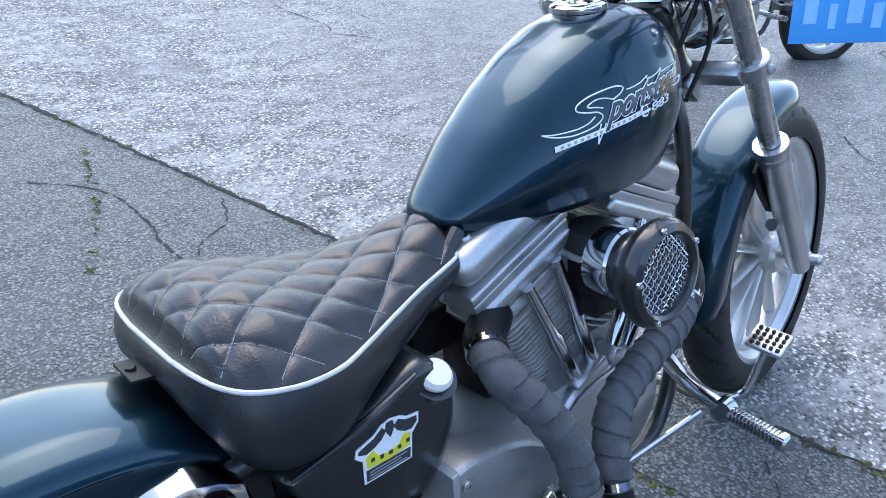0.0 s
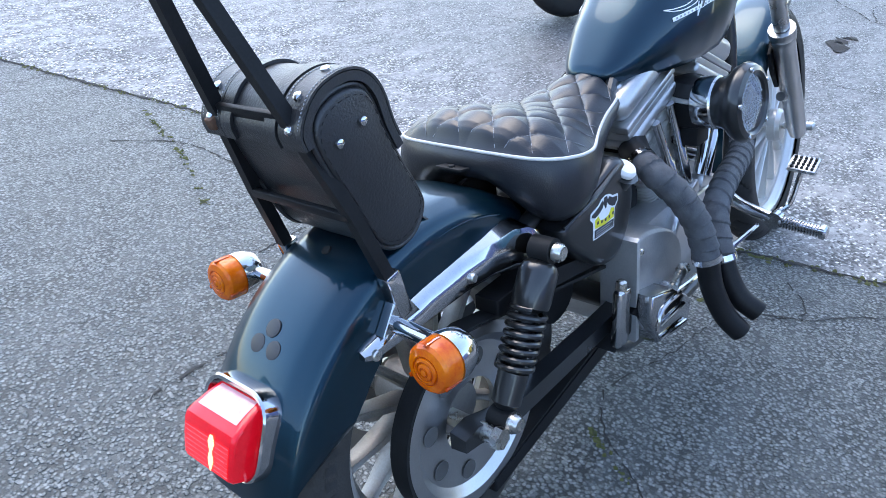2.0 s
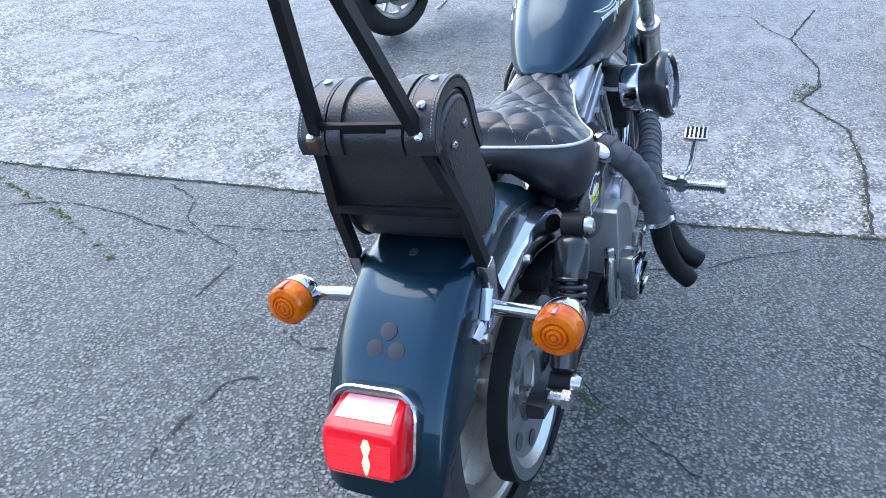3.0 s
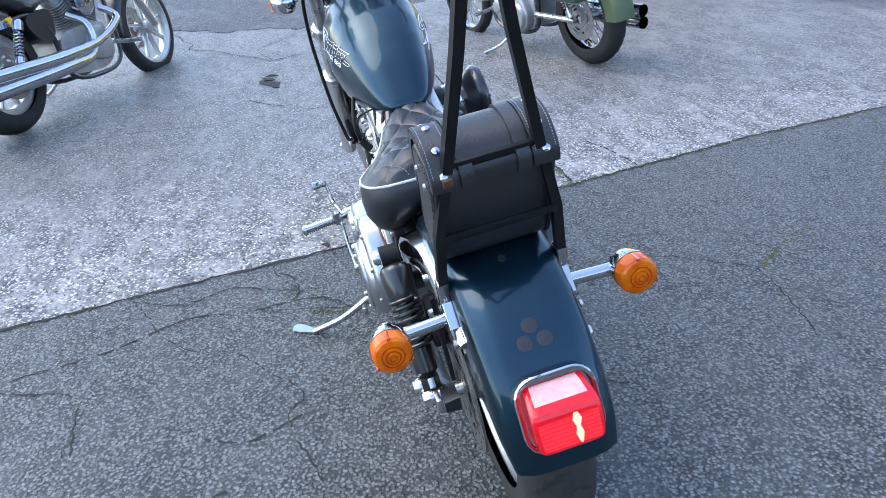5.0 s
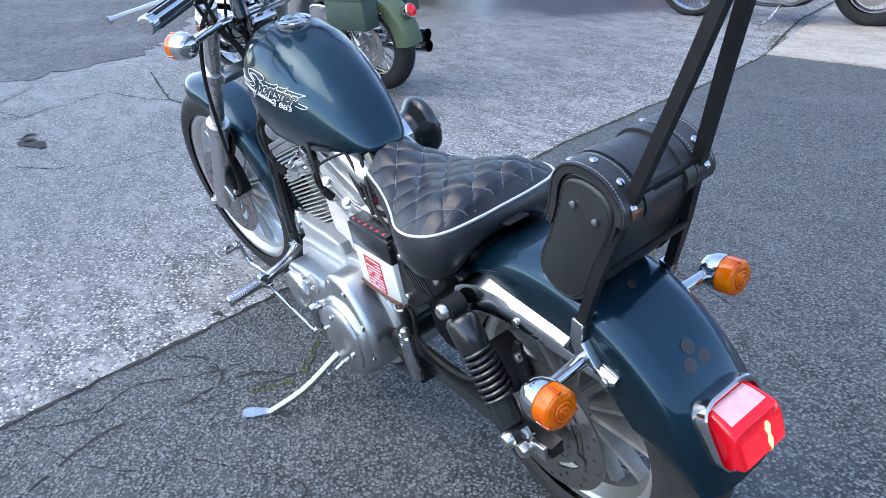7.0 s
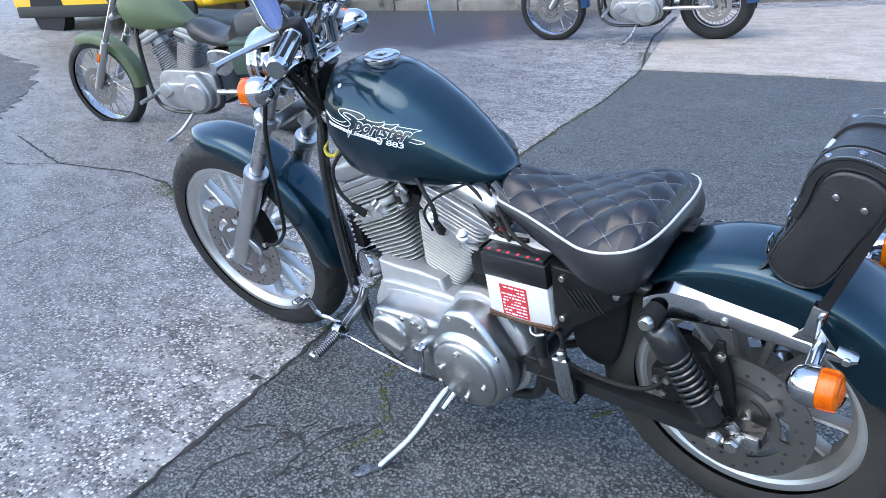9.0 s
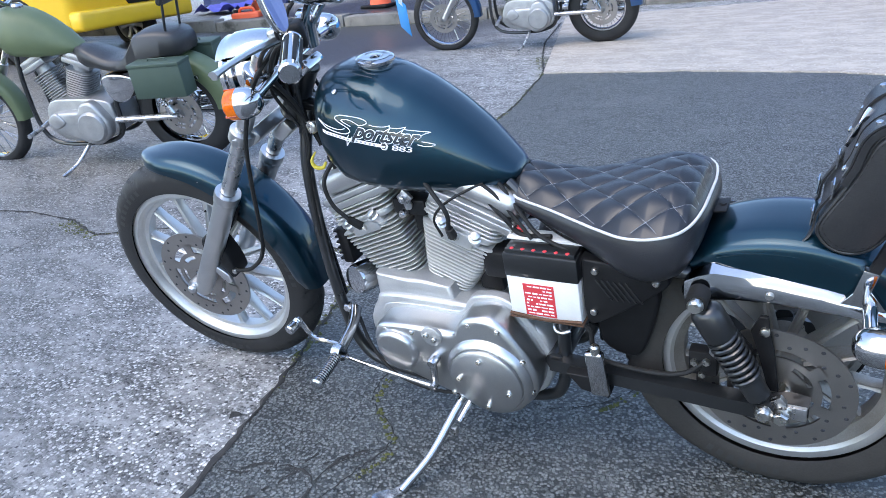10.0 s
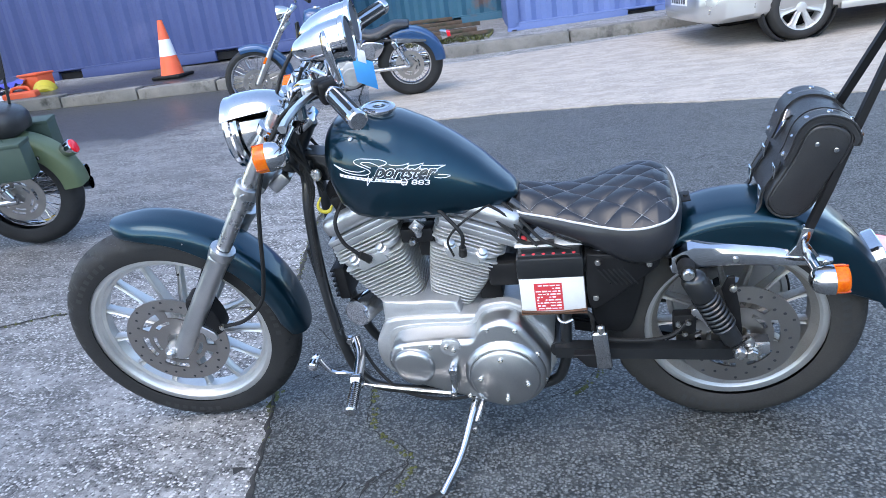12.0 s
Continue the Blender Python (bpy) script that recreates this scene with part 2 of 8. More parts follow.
def prism(bm, outline, h0, h1, axis="y", bevel=0.0, scale1=1.0):
    """A plate with the given outline of (a, b) points, from h0 to h1 along an axis, its outer rim rounded.
    axis y: outline in x, z; axis x: outline in y, z; axis z: outline in x, y."""
    pts = [Vector(p) for p in outline]
    c = sum(pts, Vector((0, 0))) / len(pts)

    def put(p, h):
        return {"y": (p.x, h, p.y), "x": (h, p.x, p.y), "z": (p.x, p.y, h)}[axis]

    def shrink(s, inset):
        out = []
        for p in pts:
            d = p - c
            out.append(c + d * s - (d.normalized() * inset if inset and d.length > inset else Vector((0, 0))))
        return out

    sg = 1 if h1 > h0 else -1
    loops = [[put(p, h0) for p in shrink(1, 0)]]
    if bevel:
        for k in range(4):
            a = k / 3 * math.pi / 2
            loops.append([put(p, h1 - sg * bevel * (1 - math.sin(a))) for p in shrink(scale1, bevel * (1 - math.cos(a)))])
    else:
        loops.append([put(p, h1) for p in shrink(scale1, 0)])
    rings(bm, loops)
    return bm


def smooth_outline(pts, per=5):
    p = [Vector((x, y, 0)) for x, y in pts]
    n = len(p)
    out = []
    for i in range(n):
        a, b, c, d = p[i - 1], p[i], p[(i + 1) % n], p[(i + 2) % n]
        for s in range(per):
            t = s / per
            q = 0.5 * (2 * b + (c - a) * t + (2 * a - 5 * b + 4 * c - d) * t * t + (3 * b - a - 3 * c + d) * t ** 3)
            out.append((q.x, q.y))
    return out


def bolt(bm, at, axis="y", r=0.008, h=0.008, n=6):
    lathe(bm, [(r, 0), (r, h * 0.7), (r * 0.8, h), (0, h)], at, axis, n)
    return bm


def lerp(x, xs, ys):
    return float(np.interp(x, xs, ys))


def move(bm, m):
    bmesh.ops.transform(bm, matrix=m, verts=bm.verts)
    return bm

# ---- ground ----
def ground_height(x, y):
    """The yard is level round the motorcycle and rises gently away from it."""
    r = math.hypot(x - 0.7, y - 0.3)
    if r < 1.5:
        return 0.0
    if r < 2.7:
        return 0.045 * (r - 1.5) ** 2 / 2.4
    return 0.045 * (0.6 + min(r, 13.0) - 2.7)


def ground_material(name, binder, stones, cells, cover, rough, bump, stain, stain_at, pale, pale_at, gap=0.45, damp=(), spec=0.35):
    """Weathered paving: stones of many tones set in a binder, laid bare in patches, with stains and pale worn areas.
    binder and stones: two colours each; damp: darker, smoother places with a radius and a strength; cells: stones to a
    metre; cover: the share of stones, least and most."""
    m, nt, bsdf = node_mat(name)
    n, k = nt.nodes, nt.links
    co = n.new("ShaderNodeTexCoord")

    def tex(scale, detail=5.0, rough_=0.6, stretch=None):
        x = n.new("ShaderNodeTexNoise")
        x.inputs["Scale"].default_value = scale
        x.inputs["Detail"].default_value = detail
        x.inputs["Roughness"].default_value = rough_
        if stretch:
            mp = n.new("ShaderNodeMapping")
            mp.inputs["Scale"].default_value = stretch
            mp.inputs["Rotation"].default_value = (0, 0, 0.5)
            k.new(co.outputs["Object"], mp.inputs["Vector"])
            k.new(mp.outputs["Vector"], x.inputs["Vector"])
        else:
            k.new(co.outputs["Object"], x.inputs["Vector"])
        return x

    big, mid, patch, fine = tex(1.1, 9, 0.68), tex(26, 5), tex(4.0, 8, 0.72, (1.0, 2.2, 1.0)), tex(420, 2)
    warp = n.new("ShaderNodeVectorMath")
    warp.operation = "MULTIPLY_ADD"
    wob = tex(cells * 0.7, 2)
    k.new(wob.outputs["Color"], warp.inputs[0])
    warp.inputs[1].default_value = (0.9 / cells,) * 3
    k.new(co.outputs["Object"], warp.inputs[2])
    vor = n.new("ShaderNodeTexVoronoi")
    vor.inputs["Scale"].default_value = cells
    k.new(warp.outputs[0], vor.inputs["Vector"])

    def mix(fac, a, b, how="MIX"):
        x = n.new("ShaderNodeMix")
        x.data_type = "RGBA"
        x.blend_type = how
        k.new(fac, x.inputs["Factor"])
        for s_, v in (("A", a), ("B", b)):
            if isinstance(v, tuple):
                x.inputs[s_].default_value = (*v, 1)
            else:
                k.new(v, x.inputs[s_])
        return x.outputs["Result"]

    def ranged(src, a, b, lo=0.0, hi=1.0):
        x = n.new("ShaderNodeMapRange")
        x.inputs["From Min"].default_value = a
        x.inputs["From Max"].default_value = b
        x.inputs["To Min"].default_value = lo
        x.inputs["To Max"].default_value = hi
        k.new(src, x.inputs["Value"])
        return x.outputs[0]

    def calc(op, a, b):
        x = n.new("ShaderNodeMath")
        x.operation = op
        for i_, v in enumerate((a, b)):
            if isinstance(v, (int, float)):
                x.inputs[i_].default_value = v
            else:
                k.new(v, x.inputs[i_])
        return x.outputs[0]

    cell = n.new("ShaderNodeSeparateColor")
    k.new(vor.outputs["Color"], cell.inputs["Color"])
    dome = ranged(vor.outputs["Distance"], gap + 0.16, gap - 0.14)
    share = ranged(patch.outputs["Fac"], 0.40, 0.56, cover[0], cover[1])
    bare = calc("LESS_THAN", cell.outputs["Green"], share)
    set_in = calc("MULTIPLY", dome, bare)
    tone = calc("POWER", cell.outputs["Red"], 1.25)
    stone = mix(tone, stones[0], stones[1])
    base = mix(ranged(mid.outputs["Fac"], 0.3, 0.7), binder[0], binder[1])
    hollow = ranged(patch.outputs["Fac"], 0.42, 0.57, 0.0, cover[1] * 0.85)
    base = mix(hollow, base, tuple(v * 0.42 for v in binder[0]))
    base = mix(set_in, base, stone)
    base = mix(ranged(big.outputs["Fac"], stain_at, stain_at + 0.14, 0.0, 0.75), base, stain)
    base = mix(ranged(big.outputs["Fac"], pale_at, pale_at - 0.14, 0.0, 0.55), base, pale)
    dark_mask = None
    for cx, cy, reach, most in damp:
        # a darker, smoother area with a soft, blotchy edge round one place
        off = n.new("ShaderNodeVectorMath")
        off.operation = "DISTANCE"
        k.new(co.outputs["Object"], off.inputs[0])
        off.inputs[1].default_value = (cx, cy, 0.1)
        far_ = calc("ADD", off.outputs["Value"], calc("MULTIPLY", big.outputs["Fac"], 3.2))
        share_ = ranged(far_, reach + 2.4, reach + 1.2, 0.0, most)
        dark_mask = calc("MAXIMUM", dark_mask, share_) if dark_mask else share_
    if dark_mask:
        base = mix(dark_mask, base, (0.045, 0.045, 0.047))
    k.new(base, bsdf.inputs["Base Color"])
    dry = ranged(mid.outputs["Fac"], 0.25, 0.75, rough[0], rough[1])
    if dark_mask:
        dry = calc("MULTIPLY", dry, calc("SUBTRACT", 1.0, calc("MULTIPLY", dark_mask, 0.55)))
    k.new(dry, bsdf.inputs["Roughness"])
    bsdf.inputs["Specular IOR Level"].default_value = spec
    h = calc("ADD", calc("MULTIPLY", calc("MULTIPLY", set_in, cell.outputs["Blue"]), 1.0), calc("MULTIPLY", mid.outputs["Fac"], 0.9))
    h = calc("ADD", h, calc("MULTIPLY", fine.outputs["Fac"], 0.25))
    if dark_mask:
        h = calc("MULTIPLY", h, calc("SUBTRACT", 1.0, calc("MULTIPLY", dark_mask, 0.7)))
    b = n.new("ShaderNodeBump")
    b.inputs["Strength"].default_value = bump
    b.inputs["Distance"].default_value = 0.006
    k.new(h, b.inputs["Height"])
    k.new(b.outputs["Normal"], bsdf.inputs["Normal"])
    return m


ASPHALT = ground_material("asphalt", ((0.038, 0.042, 0.042), (0.072, 0.078, 0.077)), ((0.082, 0.089, 0.088), (0.230, 0.242, 0.236)), 118, (0.92, 1.0), (0.40, 0.62), 1.0,
                          (0.075, 0.077, 0.08), 0.62, (0.19, 0.193, 0.195), 0.42, 0.50, (), 0.4)
# four darker, smoother areas; the last, before the kerb, is wet
CONCRETE = ground_material("weathered_concrete", ((0.18, 0.178, 0.174), (0.45, 0.445, 0.436)), ((0.03, 0.03, 0.031), (0.74, 0.73, 0.715)), 92, (0.35, 1.0), (0.55, 0.8), 1.0,
                           (0.15, 0.149, 0.148), 0.55, (0.50, 0.49, 0.48), 0.41, 0.5, ((4.6, 1.3, 2.5, 0.55), (4.7, -2.3, 2.3, 0.42), (7.2, -4.6, 2.6, 0.6), (5.9, -6.1, 2.2, 0.95)), 0.25)
ROADMAT = ground_material("pale_concrete_road", ((0.38, 0.335, 0.285), (0.47, 0.415, 0.355)), ((0.24, 0.215, 0.185), (0.56, 0.50, 0.43)), 70, (0.15, 0.5), (0.55, 0.8), 0.35,
                          (0.33, 0.295, 0.255), 0.58, (0.53, 0.475, 0.41), 0.42)
WETMAT = ground_material("damp_tarmac", ((0.06, 0.06, 0.064), (0.10, 0.10, 0.106)), ((0.06, 0.06, 0.064), (0.22, 0.22, 0.225)), 60, (0.4, 0.8), (0.45, 0.8), 0.6,
                         (0.045, 0.045, 0.048), 0.52, (0.20, 0.20, 0.205), 0.44, 0.45, (), 0.2)
MOSS = mat("moss", (0.05, 0.062, 0.016), (0.115, 0.115, 0.035), 0.9, 1.0, 0, 30, 200, 0.8, wear=(0.05, 0.05, 0.035), wear_at=0.55)
GROOVE = mat("crack_dirt", (0.02, 0.02, 0.02), (0.045, 0.043, 0.04), 0.95, 1.0, 0, 40, 200, 0.5)
STONE = mat("kerb_stone", (0.13, 0.122, 0.108), (0.25, 0.232, 0.205), 0.7, 0.92, 0, 5, 90, 0.9, wear=(0.055, 0.055, 0.045), wear_at=0.52)

SEAM = [(-0.6, 6.6), (0.5, 3.45), (0.66, 2.88), (0.84, 2.26), (1.02, 1.5), (1.13, 1.02), (1.24, 0.55), (1.33, 0.14), (1.44, -0.22), (1.58, -0.72), (1.71, -1.18), (1.87, -1.85), (1.95, -2.6), (1.99, -3.25), (2.14, -4.2)]
NORTH = [(2.14, -4.2), (1.03, -4.24), (0.06, -4.14), (-0.5, -3.93), (-1.65, -3.66), (-6.0, -2.6)]


def ragged(pts, step, amp, seed):
    """A polyline broken into short steps with an uneven edge."""
    rnd = random.Random(seed)
    out = []
    for (x0, y0), (x1, y1) in zip(pts, pts[1:]):
        n = max(1, int(math.hypot(x1 - x0, y1 - y0) / step))
        for k in range(n):
            t = k / n
            out.append((x0 + (x1 - x0) * t + rnd.uniform(-amp, amp), y0 + (y1 - y0) * t + rnd.uniform(-amp, amp)))
    out.append(pts[-1])
    return out


# the ground sheet: concrete, reaching far out
gm = B()
rad = [0.0, 0.5, 1.0, 1.5, 1.8, 2.1, 2.4, 2.7, 3.2, 4, 5, 6, 7.5, 9, 11, 13, 20, 60, 300, 2000]
loops = []
for r in rad[1:]:
    loops.append([(0.7 + r * math.cos(2 * math.pi * k / 64), 0.3 + r * math.sin(2 * math.pi * k / 64), ground_height(0.7 + r, 0.3)) for k in range(64)])
rings(gm, loops, True, True, False)
solo("ground", gm, CONCRETE, "weathered pale grey concrete yard", "ground", kind="structure", sharp=60)


def sheet(name, inner, outer, lift, material, label, kind="structure"):
    """A thin slab between two edge lines with as many points, that follows the ground."""
    bm = B()
    n = len(inner)
    loops = []
    for k in range(n):
        a, b = Vector(inner[k]), Vector(outer[k])
        m_ = max(2, int((b - a).length / 0.35))
        loops.append((a, b))
    cols = 24
    top = [[bm.verts.new((*(a.lerp(b, j / cols)), ground_height(*(a.lerp(b, j / cols))) + lift)) for j in range(cols + 1)] for a, b in loops]
    for p, q in zip(top, top[1:]):
        for j in range(cols):
            bm.faces.new((p[j], p[j + 1], q[j + 1], q[j]))
    edge = [bm.verts.new((v.co.x, v.co.y, v.co.z - lift - 0.02)) for v in [row[0] for row in top]]
    for i in range(n - 1):
        bm.faces.new((top[i][0], top[i + 1][0], edge[i + 1], edge[i]))
    return solo(name, bm, material, label, "ground", kind=kind, sharp=60)


seam = ragged(SEAM, 0.035, 0.007, 3)
sheet("asphalt", seam, [(-6.5, min(6.6, max(-4.7, y * 1.12))) for x, y in seam], 0.004, ASPHALT, "dark rough asphalt surface of the yard")
north = ragged(NORTH, 0.05, 0.008, 5)
far = [(lerp(i, (0, len(north) - 1), (2.9, -6.0)), lerp(i, (0, len(north) - 1), (-6.9, -9.0))) for i in range(len(north))]
sheet("road", north, far, 0.014, ROADMAT, "pale pinkish concrete road")


def strip(name, pts, width, lift, material, label, seed, step=0.03, gaps=0.0, height=0.004):
    """A crack or a line of moss: an uneven, low ribbon on the ground. Cracks wander and break off."""
    rnd = random.Random(seed)
    if name == "crack":
        q = curve([(x + rnd.uniform(-0.03, 0.03), y + rnd.uniform(-0.03, 0.03), 0) for x, y in ragged(pts, 0.14, 0.0, seed)], 3)
        q = ragged([(p.x, p.y) for p in q], 0.016, 0.005, seed)
        width, height, gaps = width * 0.62, 0.001, 0.16
    else:
        q = ragged(pts, step, width * 0.5, seed)
    bm = B()
    if name.startswith("moss"):
        for x, y in ragged(pts, 0.011, width * 0.25, seed):
            thick_ = 0.5 + 0.5 * noise.noise(Vector((x * 5, y * 5, seed)))
            if rnd.random() < gaps or rnd.random() > 0.25 + thick_:
                continue
            for _ in range(3):
                cx, cy = x + rnd.gauss(0, width * 0.42), y + rnd.gauss(0, width * 0.42)
                r_, h_ = rnd.uniform(0.002, 0.007) * (0.6 + thick_), rnd.uniform(0.0015, 0.006)
                z, a0 = ground_height(cx, cy) + lift - 0.003, rnd.uniform(0, 6.28)
                foot_ = [bm.verts.new((cx + r_ * rnd.uniform(0.6, 1.3) * math.cos(a0 + k * 1.0472), cy + r_ * rnd.uniform(0.6, 1.3) * math.sin(a0 + k * 1.0472), z)) for k in range(6)]
                crown_ = [bm.verts.new((cx + (v.co.x - cx) * 0.55, cy + (v.co.y - cy) * 0.55, z + h_ * rnd.uniform(0.6, 1.2))) for v in foot_]
                for k in range(6):
                    bm.faces.new((foot_[k], foot_[(k + 1) % 6], crown_[(k + 1) % 6], crown_[k]))
                bm.faces.new(crown_)
        return solo(name, bm, material, label, "ground", kind="structure", sharp=180)
    prev = None
    for i, (x, y) in enumerate(q):
        a = Vector(q[max(i - 1, 0)])
        b = Vector(q[min(i + 1, len(q) - 1)])
        d = (b - a)
        d = d.normalized() if d.length else Vector((1, 0))
        nrm = Vector((-d.y, d.x))
        w = width * rnd.uniform(0.25, 1.0)
        z = ground_height(x, y) + lift
        ring = [bm.verts.new((x + nrm.x * w, y + nrm.y * w, z)), bm.verts.new((x, y, z + height * rnd.uniform(0.3, 1.0))), bm.verts.new((x - nrm.x * w, y - nrm.y * w, z))]
        if prev and rnd.random() > gaps:
            for j in range(2):
                bm.faces.new((prev[j], prev[j + 1], ring[j + 1], ring[j]))
        prev = ring
    return solo(name, bm, material, label, "ground", kind="structure")


strip("joint", SEAM[1:], 0.012, 0.006, GROOVE, "dark ragged joint between asphalt and concrete", 11)
strip("moss_line", [(0.5, 3.45), (0.84, 2.26), (1.02, 1.5), (1.12, 1.05)], 0.022, 0.007, MOSS, "moss growing along the joint", 12, 0.03, 0.45)
strip("moss_line", [(1.33, 0.14), (1.44, -0.22), (1.64, -0.9), (1.71, -1.18), (1.87, -1.85), (1.95, -2.6), (1.99, -3.25), (2.14, -4.2)], 0.022, 0.007, MOSS, "moss growing along the joint", 13, 0.03, 0.30)
strip("moss_patch", [(2.14, -4.2), (2.25, -4.45), (2.38, -4.80)], 0.10, 0.007, MOSS, "patch of moss at a joint corner", 14, 0.05, 0.1)
strip("joint", [(2.14, -4.2), (2.38, -4.8), (2.62, -5.5), (2.85, -6.6)], 0.012, 0.008, GROOVE, "dark joint in the concrete", 15)
strip("joint", [(1.65, -0.82), (2.29, -0.85), (2.78, -0.82), (3.12, -0.62), (3.41, -0.72), (3.76, -0.73), (4.38, -0.58), (5.3, -0.75)], 0.010, 0.003, GROOVE, "long crack across the concrete", 16)
strip("moss_line", [(1.65, -0.80), (2.29, -0.85), (2.78, -0.82), (3.12, -0.62), (3.41, -0.70)], 0.018, 0.004, MOSS, "moss growing in a crack", 17, 0.03, 0.5)
strip("moss_patch", [(3.12, -0.60), (3.25, -0.62), (3.45, -0.68)], 0.05, 0.004, MOSS, "patch of moss on the concrete", 18, 0.04, 0.1)
strip("crack", [(3.39, -0.62), (3.32, 0.0), (3.22, 0.52), (3.10, 1.35), (2.95, 2.4), (2.7, 3.6)], 0.006, 0.003, GROOVE, "thin crack across the concrete", 19)
strip("crack", [(2.24, -0.99), (2.14, -1.12), (1.95, -1.17), (1.71, -1.2)], 0.010, 0.003, GROOVE, "thin crack across the concrete", 20)
strip("crack", [(1.36, -0.18), (1.18, -0.29), (0.95, -0.12), (0.52, -0.01), (0.38, -0.11), (0.25, -0.35)], 0.005, 0.006, GROOVE, "thin crack across the asphalt", 21)
strip("crack", [(1.38, -0.56), (1.18, -0.29), (1.06, -0.13), (1.00, 0.10), (0.84, 0.23), (0.89, 0.37), (0.92, 0.57)], 0.005, 0.006, GROOVE, "thin crack across the asphalt", 22)
strip("moss_line", [(1.06, -0.13), (1.00, 0.10), (0.90, 0.20), (0.84, 0.25), (0.87, 0.40)], 0.012, 0.007, MOSS, "moss growing in an asphalt crack", 23, 0.03, 0.35)
strip("moss_line", [(0.42, -0.06), (0.36, -0.14), (0.28, -0.30)], 0.012, 0.007, MOSS, "moss growing in an asphalt crack", 24, 0.03, 0.4)
strip("crack", [(1.22, 0.47), (0.99, 0.42), (0.84, 0.25)], 0.005, 0.006, GROOVE, "thin crack across the asphalt", 25)
strip("crack", [(1.10, 0.95), (0.8, 0.75), (0.45, 0.42), (0.33, 0.5), (0.1, 0.42)], 0.005, 0.006, GROOVE, "thin crack across the asphalt", 26)
strip("crack", [(0.95, 1.55), (0.60, 1.05), (0.35, 1.0)], 0.007, 0.006, GROOVE, "thin crack across the asphalt", 27)
strip("moss_line", [(0.75, 2.2), (0.62, 1.75), (0.45, 1.35)], 0.014, 0.007, MOSS, "moss growing in an asphalt crack", 28, 0.03, 0.5)
strip("crack", [(0.9, -0.7), (0.69, -1.08), (0.3, -0.95)], 0.006, 0.006, GROOVE, "thin crack across the asphalt", 29)
strip("moss_line", [(0.69, -1.08), (0.85, -1.3), (0.9, -1.45)], 0.012, 0.007, MOSS, "moss growing in an asphalt crack", 30, 0.03, 0.5)

# more cracks
strip("crack", [(1.09, 0.952), (1.049, 0.8), (1.08, 0.648), (1.035, 0.474), (1.003, 0.352)], 0.009, 0.006, GROOVE, "thin crack across the asphalt", 70)
strip("crack", [(-0.151, 0.68), (-0.069, 0.674), (0.087, 0.668), (0.165, 0.659)], 0.009, 0.006, GROOVE, "thin crack across the asphalt", 71)
strip("crack", [(1.197, 0.463), (1.069, 0.428), (0.976, 0.436), (0.917, 0.552)], 0.009, 0.006, GROOVE, "thin crack across the asphalt", 72)
strip("crack", [(0.976, 0.436), (0.943, 0.336), (0.862, 0.269)], 0.009, 0.006, GROOVE, "thin crack across the asphalt", 73)
strip("crack", [(0.73, 1.238), (0.819, 1.099), (0.833, 0.957), (0.924, 0.765), (0.926, 0.613)], 0.009, 0.006, GROOVE, "thin crack across the asphalt", 74)
strip("crack", [(0.347, 0.697), (0.331, 0.578), (0.357, 0.448)], 0.009, 0.006, GROOVE, "thin crack across the asphalt", 75)
strip("crack", [(0.506, 1.975), (0.688, 1.832), (0.701, 1.561), (0.677, 1.25)], 0.009, 0.006, GROOVE, "thin crack across the asphalt", 76)
strip("crack", [(2.412, 3.578), (2.498, 3.222), (2.46, 2.944), (2.656, 2.676)], 0.009, 0.003, GROOVE, "thin crack across the concrete", 77)
strip("crack", [(3.571, 0.541), (3.382, 0.34), (3.432, 0.267)], 0.009, 0.003, GROOVE, "thin crack across the concrete", 78)

# ---- the motorcycle ----
BIKE = pose(0, 0, 0, -10.0, 0, -0.95)
bike = thing("motorcycle", BIKE, "dark teal motorcycle with chrome trim, leaning on its side stand", "motorcycle")
HEAD = Vector((1.045, 0, 0.90))
STEER = Matrix.Translation(HEAD) @ Matrix.Rotation(radians(10), 4, Vector((-math.sin(radians(34)), 0, math.cos(radians(34))))) @ Matrix.Translation(-HEAD)


def fpart(name, bm, material, parent, label="", sharp=35):
    return part(name, move(bm, STEER), material, parent, label, sharp)


def tyre_mesh(bm, radius, rim, width, n=320, grooves=26, slant=1.9, wide=0.17):
    hh = (radius - rim) / 1.4226
    rc = radius - hh
    vs = np.linspace(-1, 1, 25)
    loops = []
    for i in range(n):
        a = 2 * math.pi * i / n
        ring = []
        for v in vs:
            phi = v * radians(115)
            y, r = width / 2 * math.sin(phi) * (1.0 + 0.06 * abs(math.sin(2 * phi))), rc + hh * math.cos(phi)
            if abs(v) < 0.56 and 0.07 < abs(v):
                s = (i / n * grooves + abs(v) * slant + (0.5 if v > 0 else 0)) % 1.0
                if s < wide:
                    r -= 0.0065
            if 0.62 < abs(v) < 0.66 or 0.88 < abs(v) < 0.91:
                r -= 0.0012
            ring.append((r * math.sin(a), y, r * math.cos(a)))
        loops.append(ring)
    loops.append(loops[0])
    rings(bm, loops, False)
    bmesh.ops.remove_doubles(bm, verts=bm.verts, dist=1e-6)
    return bm


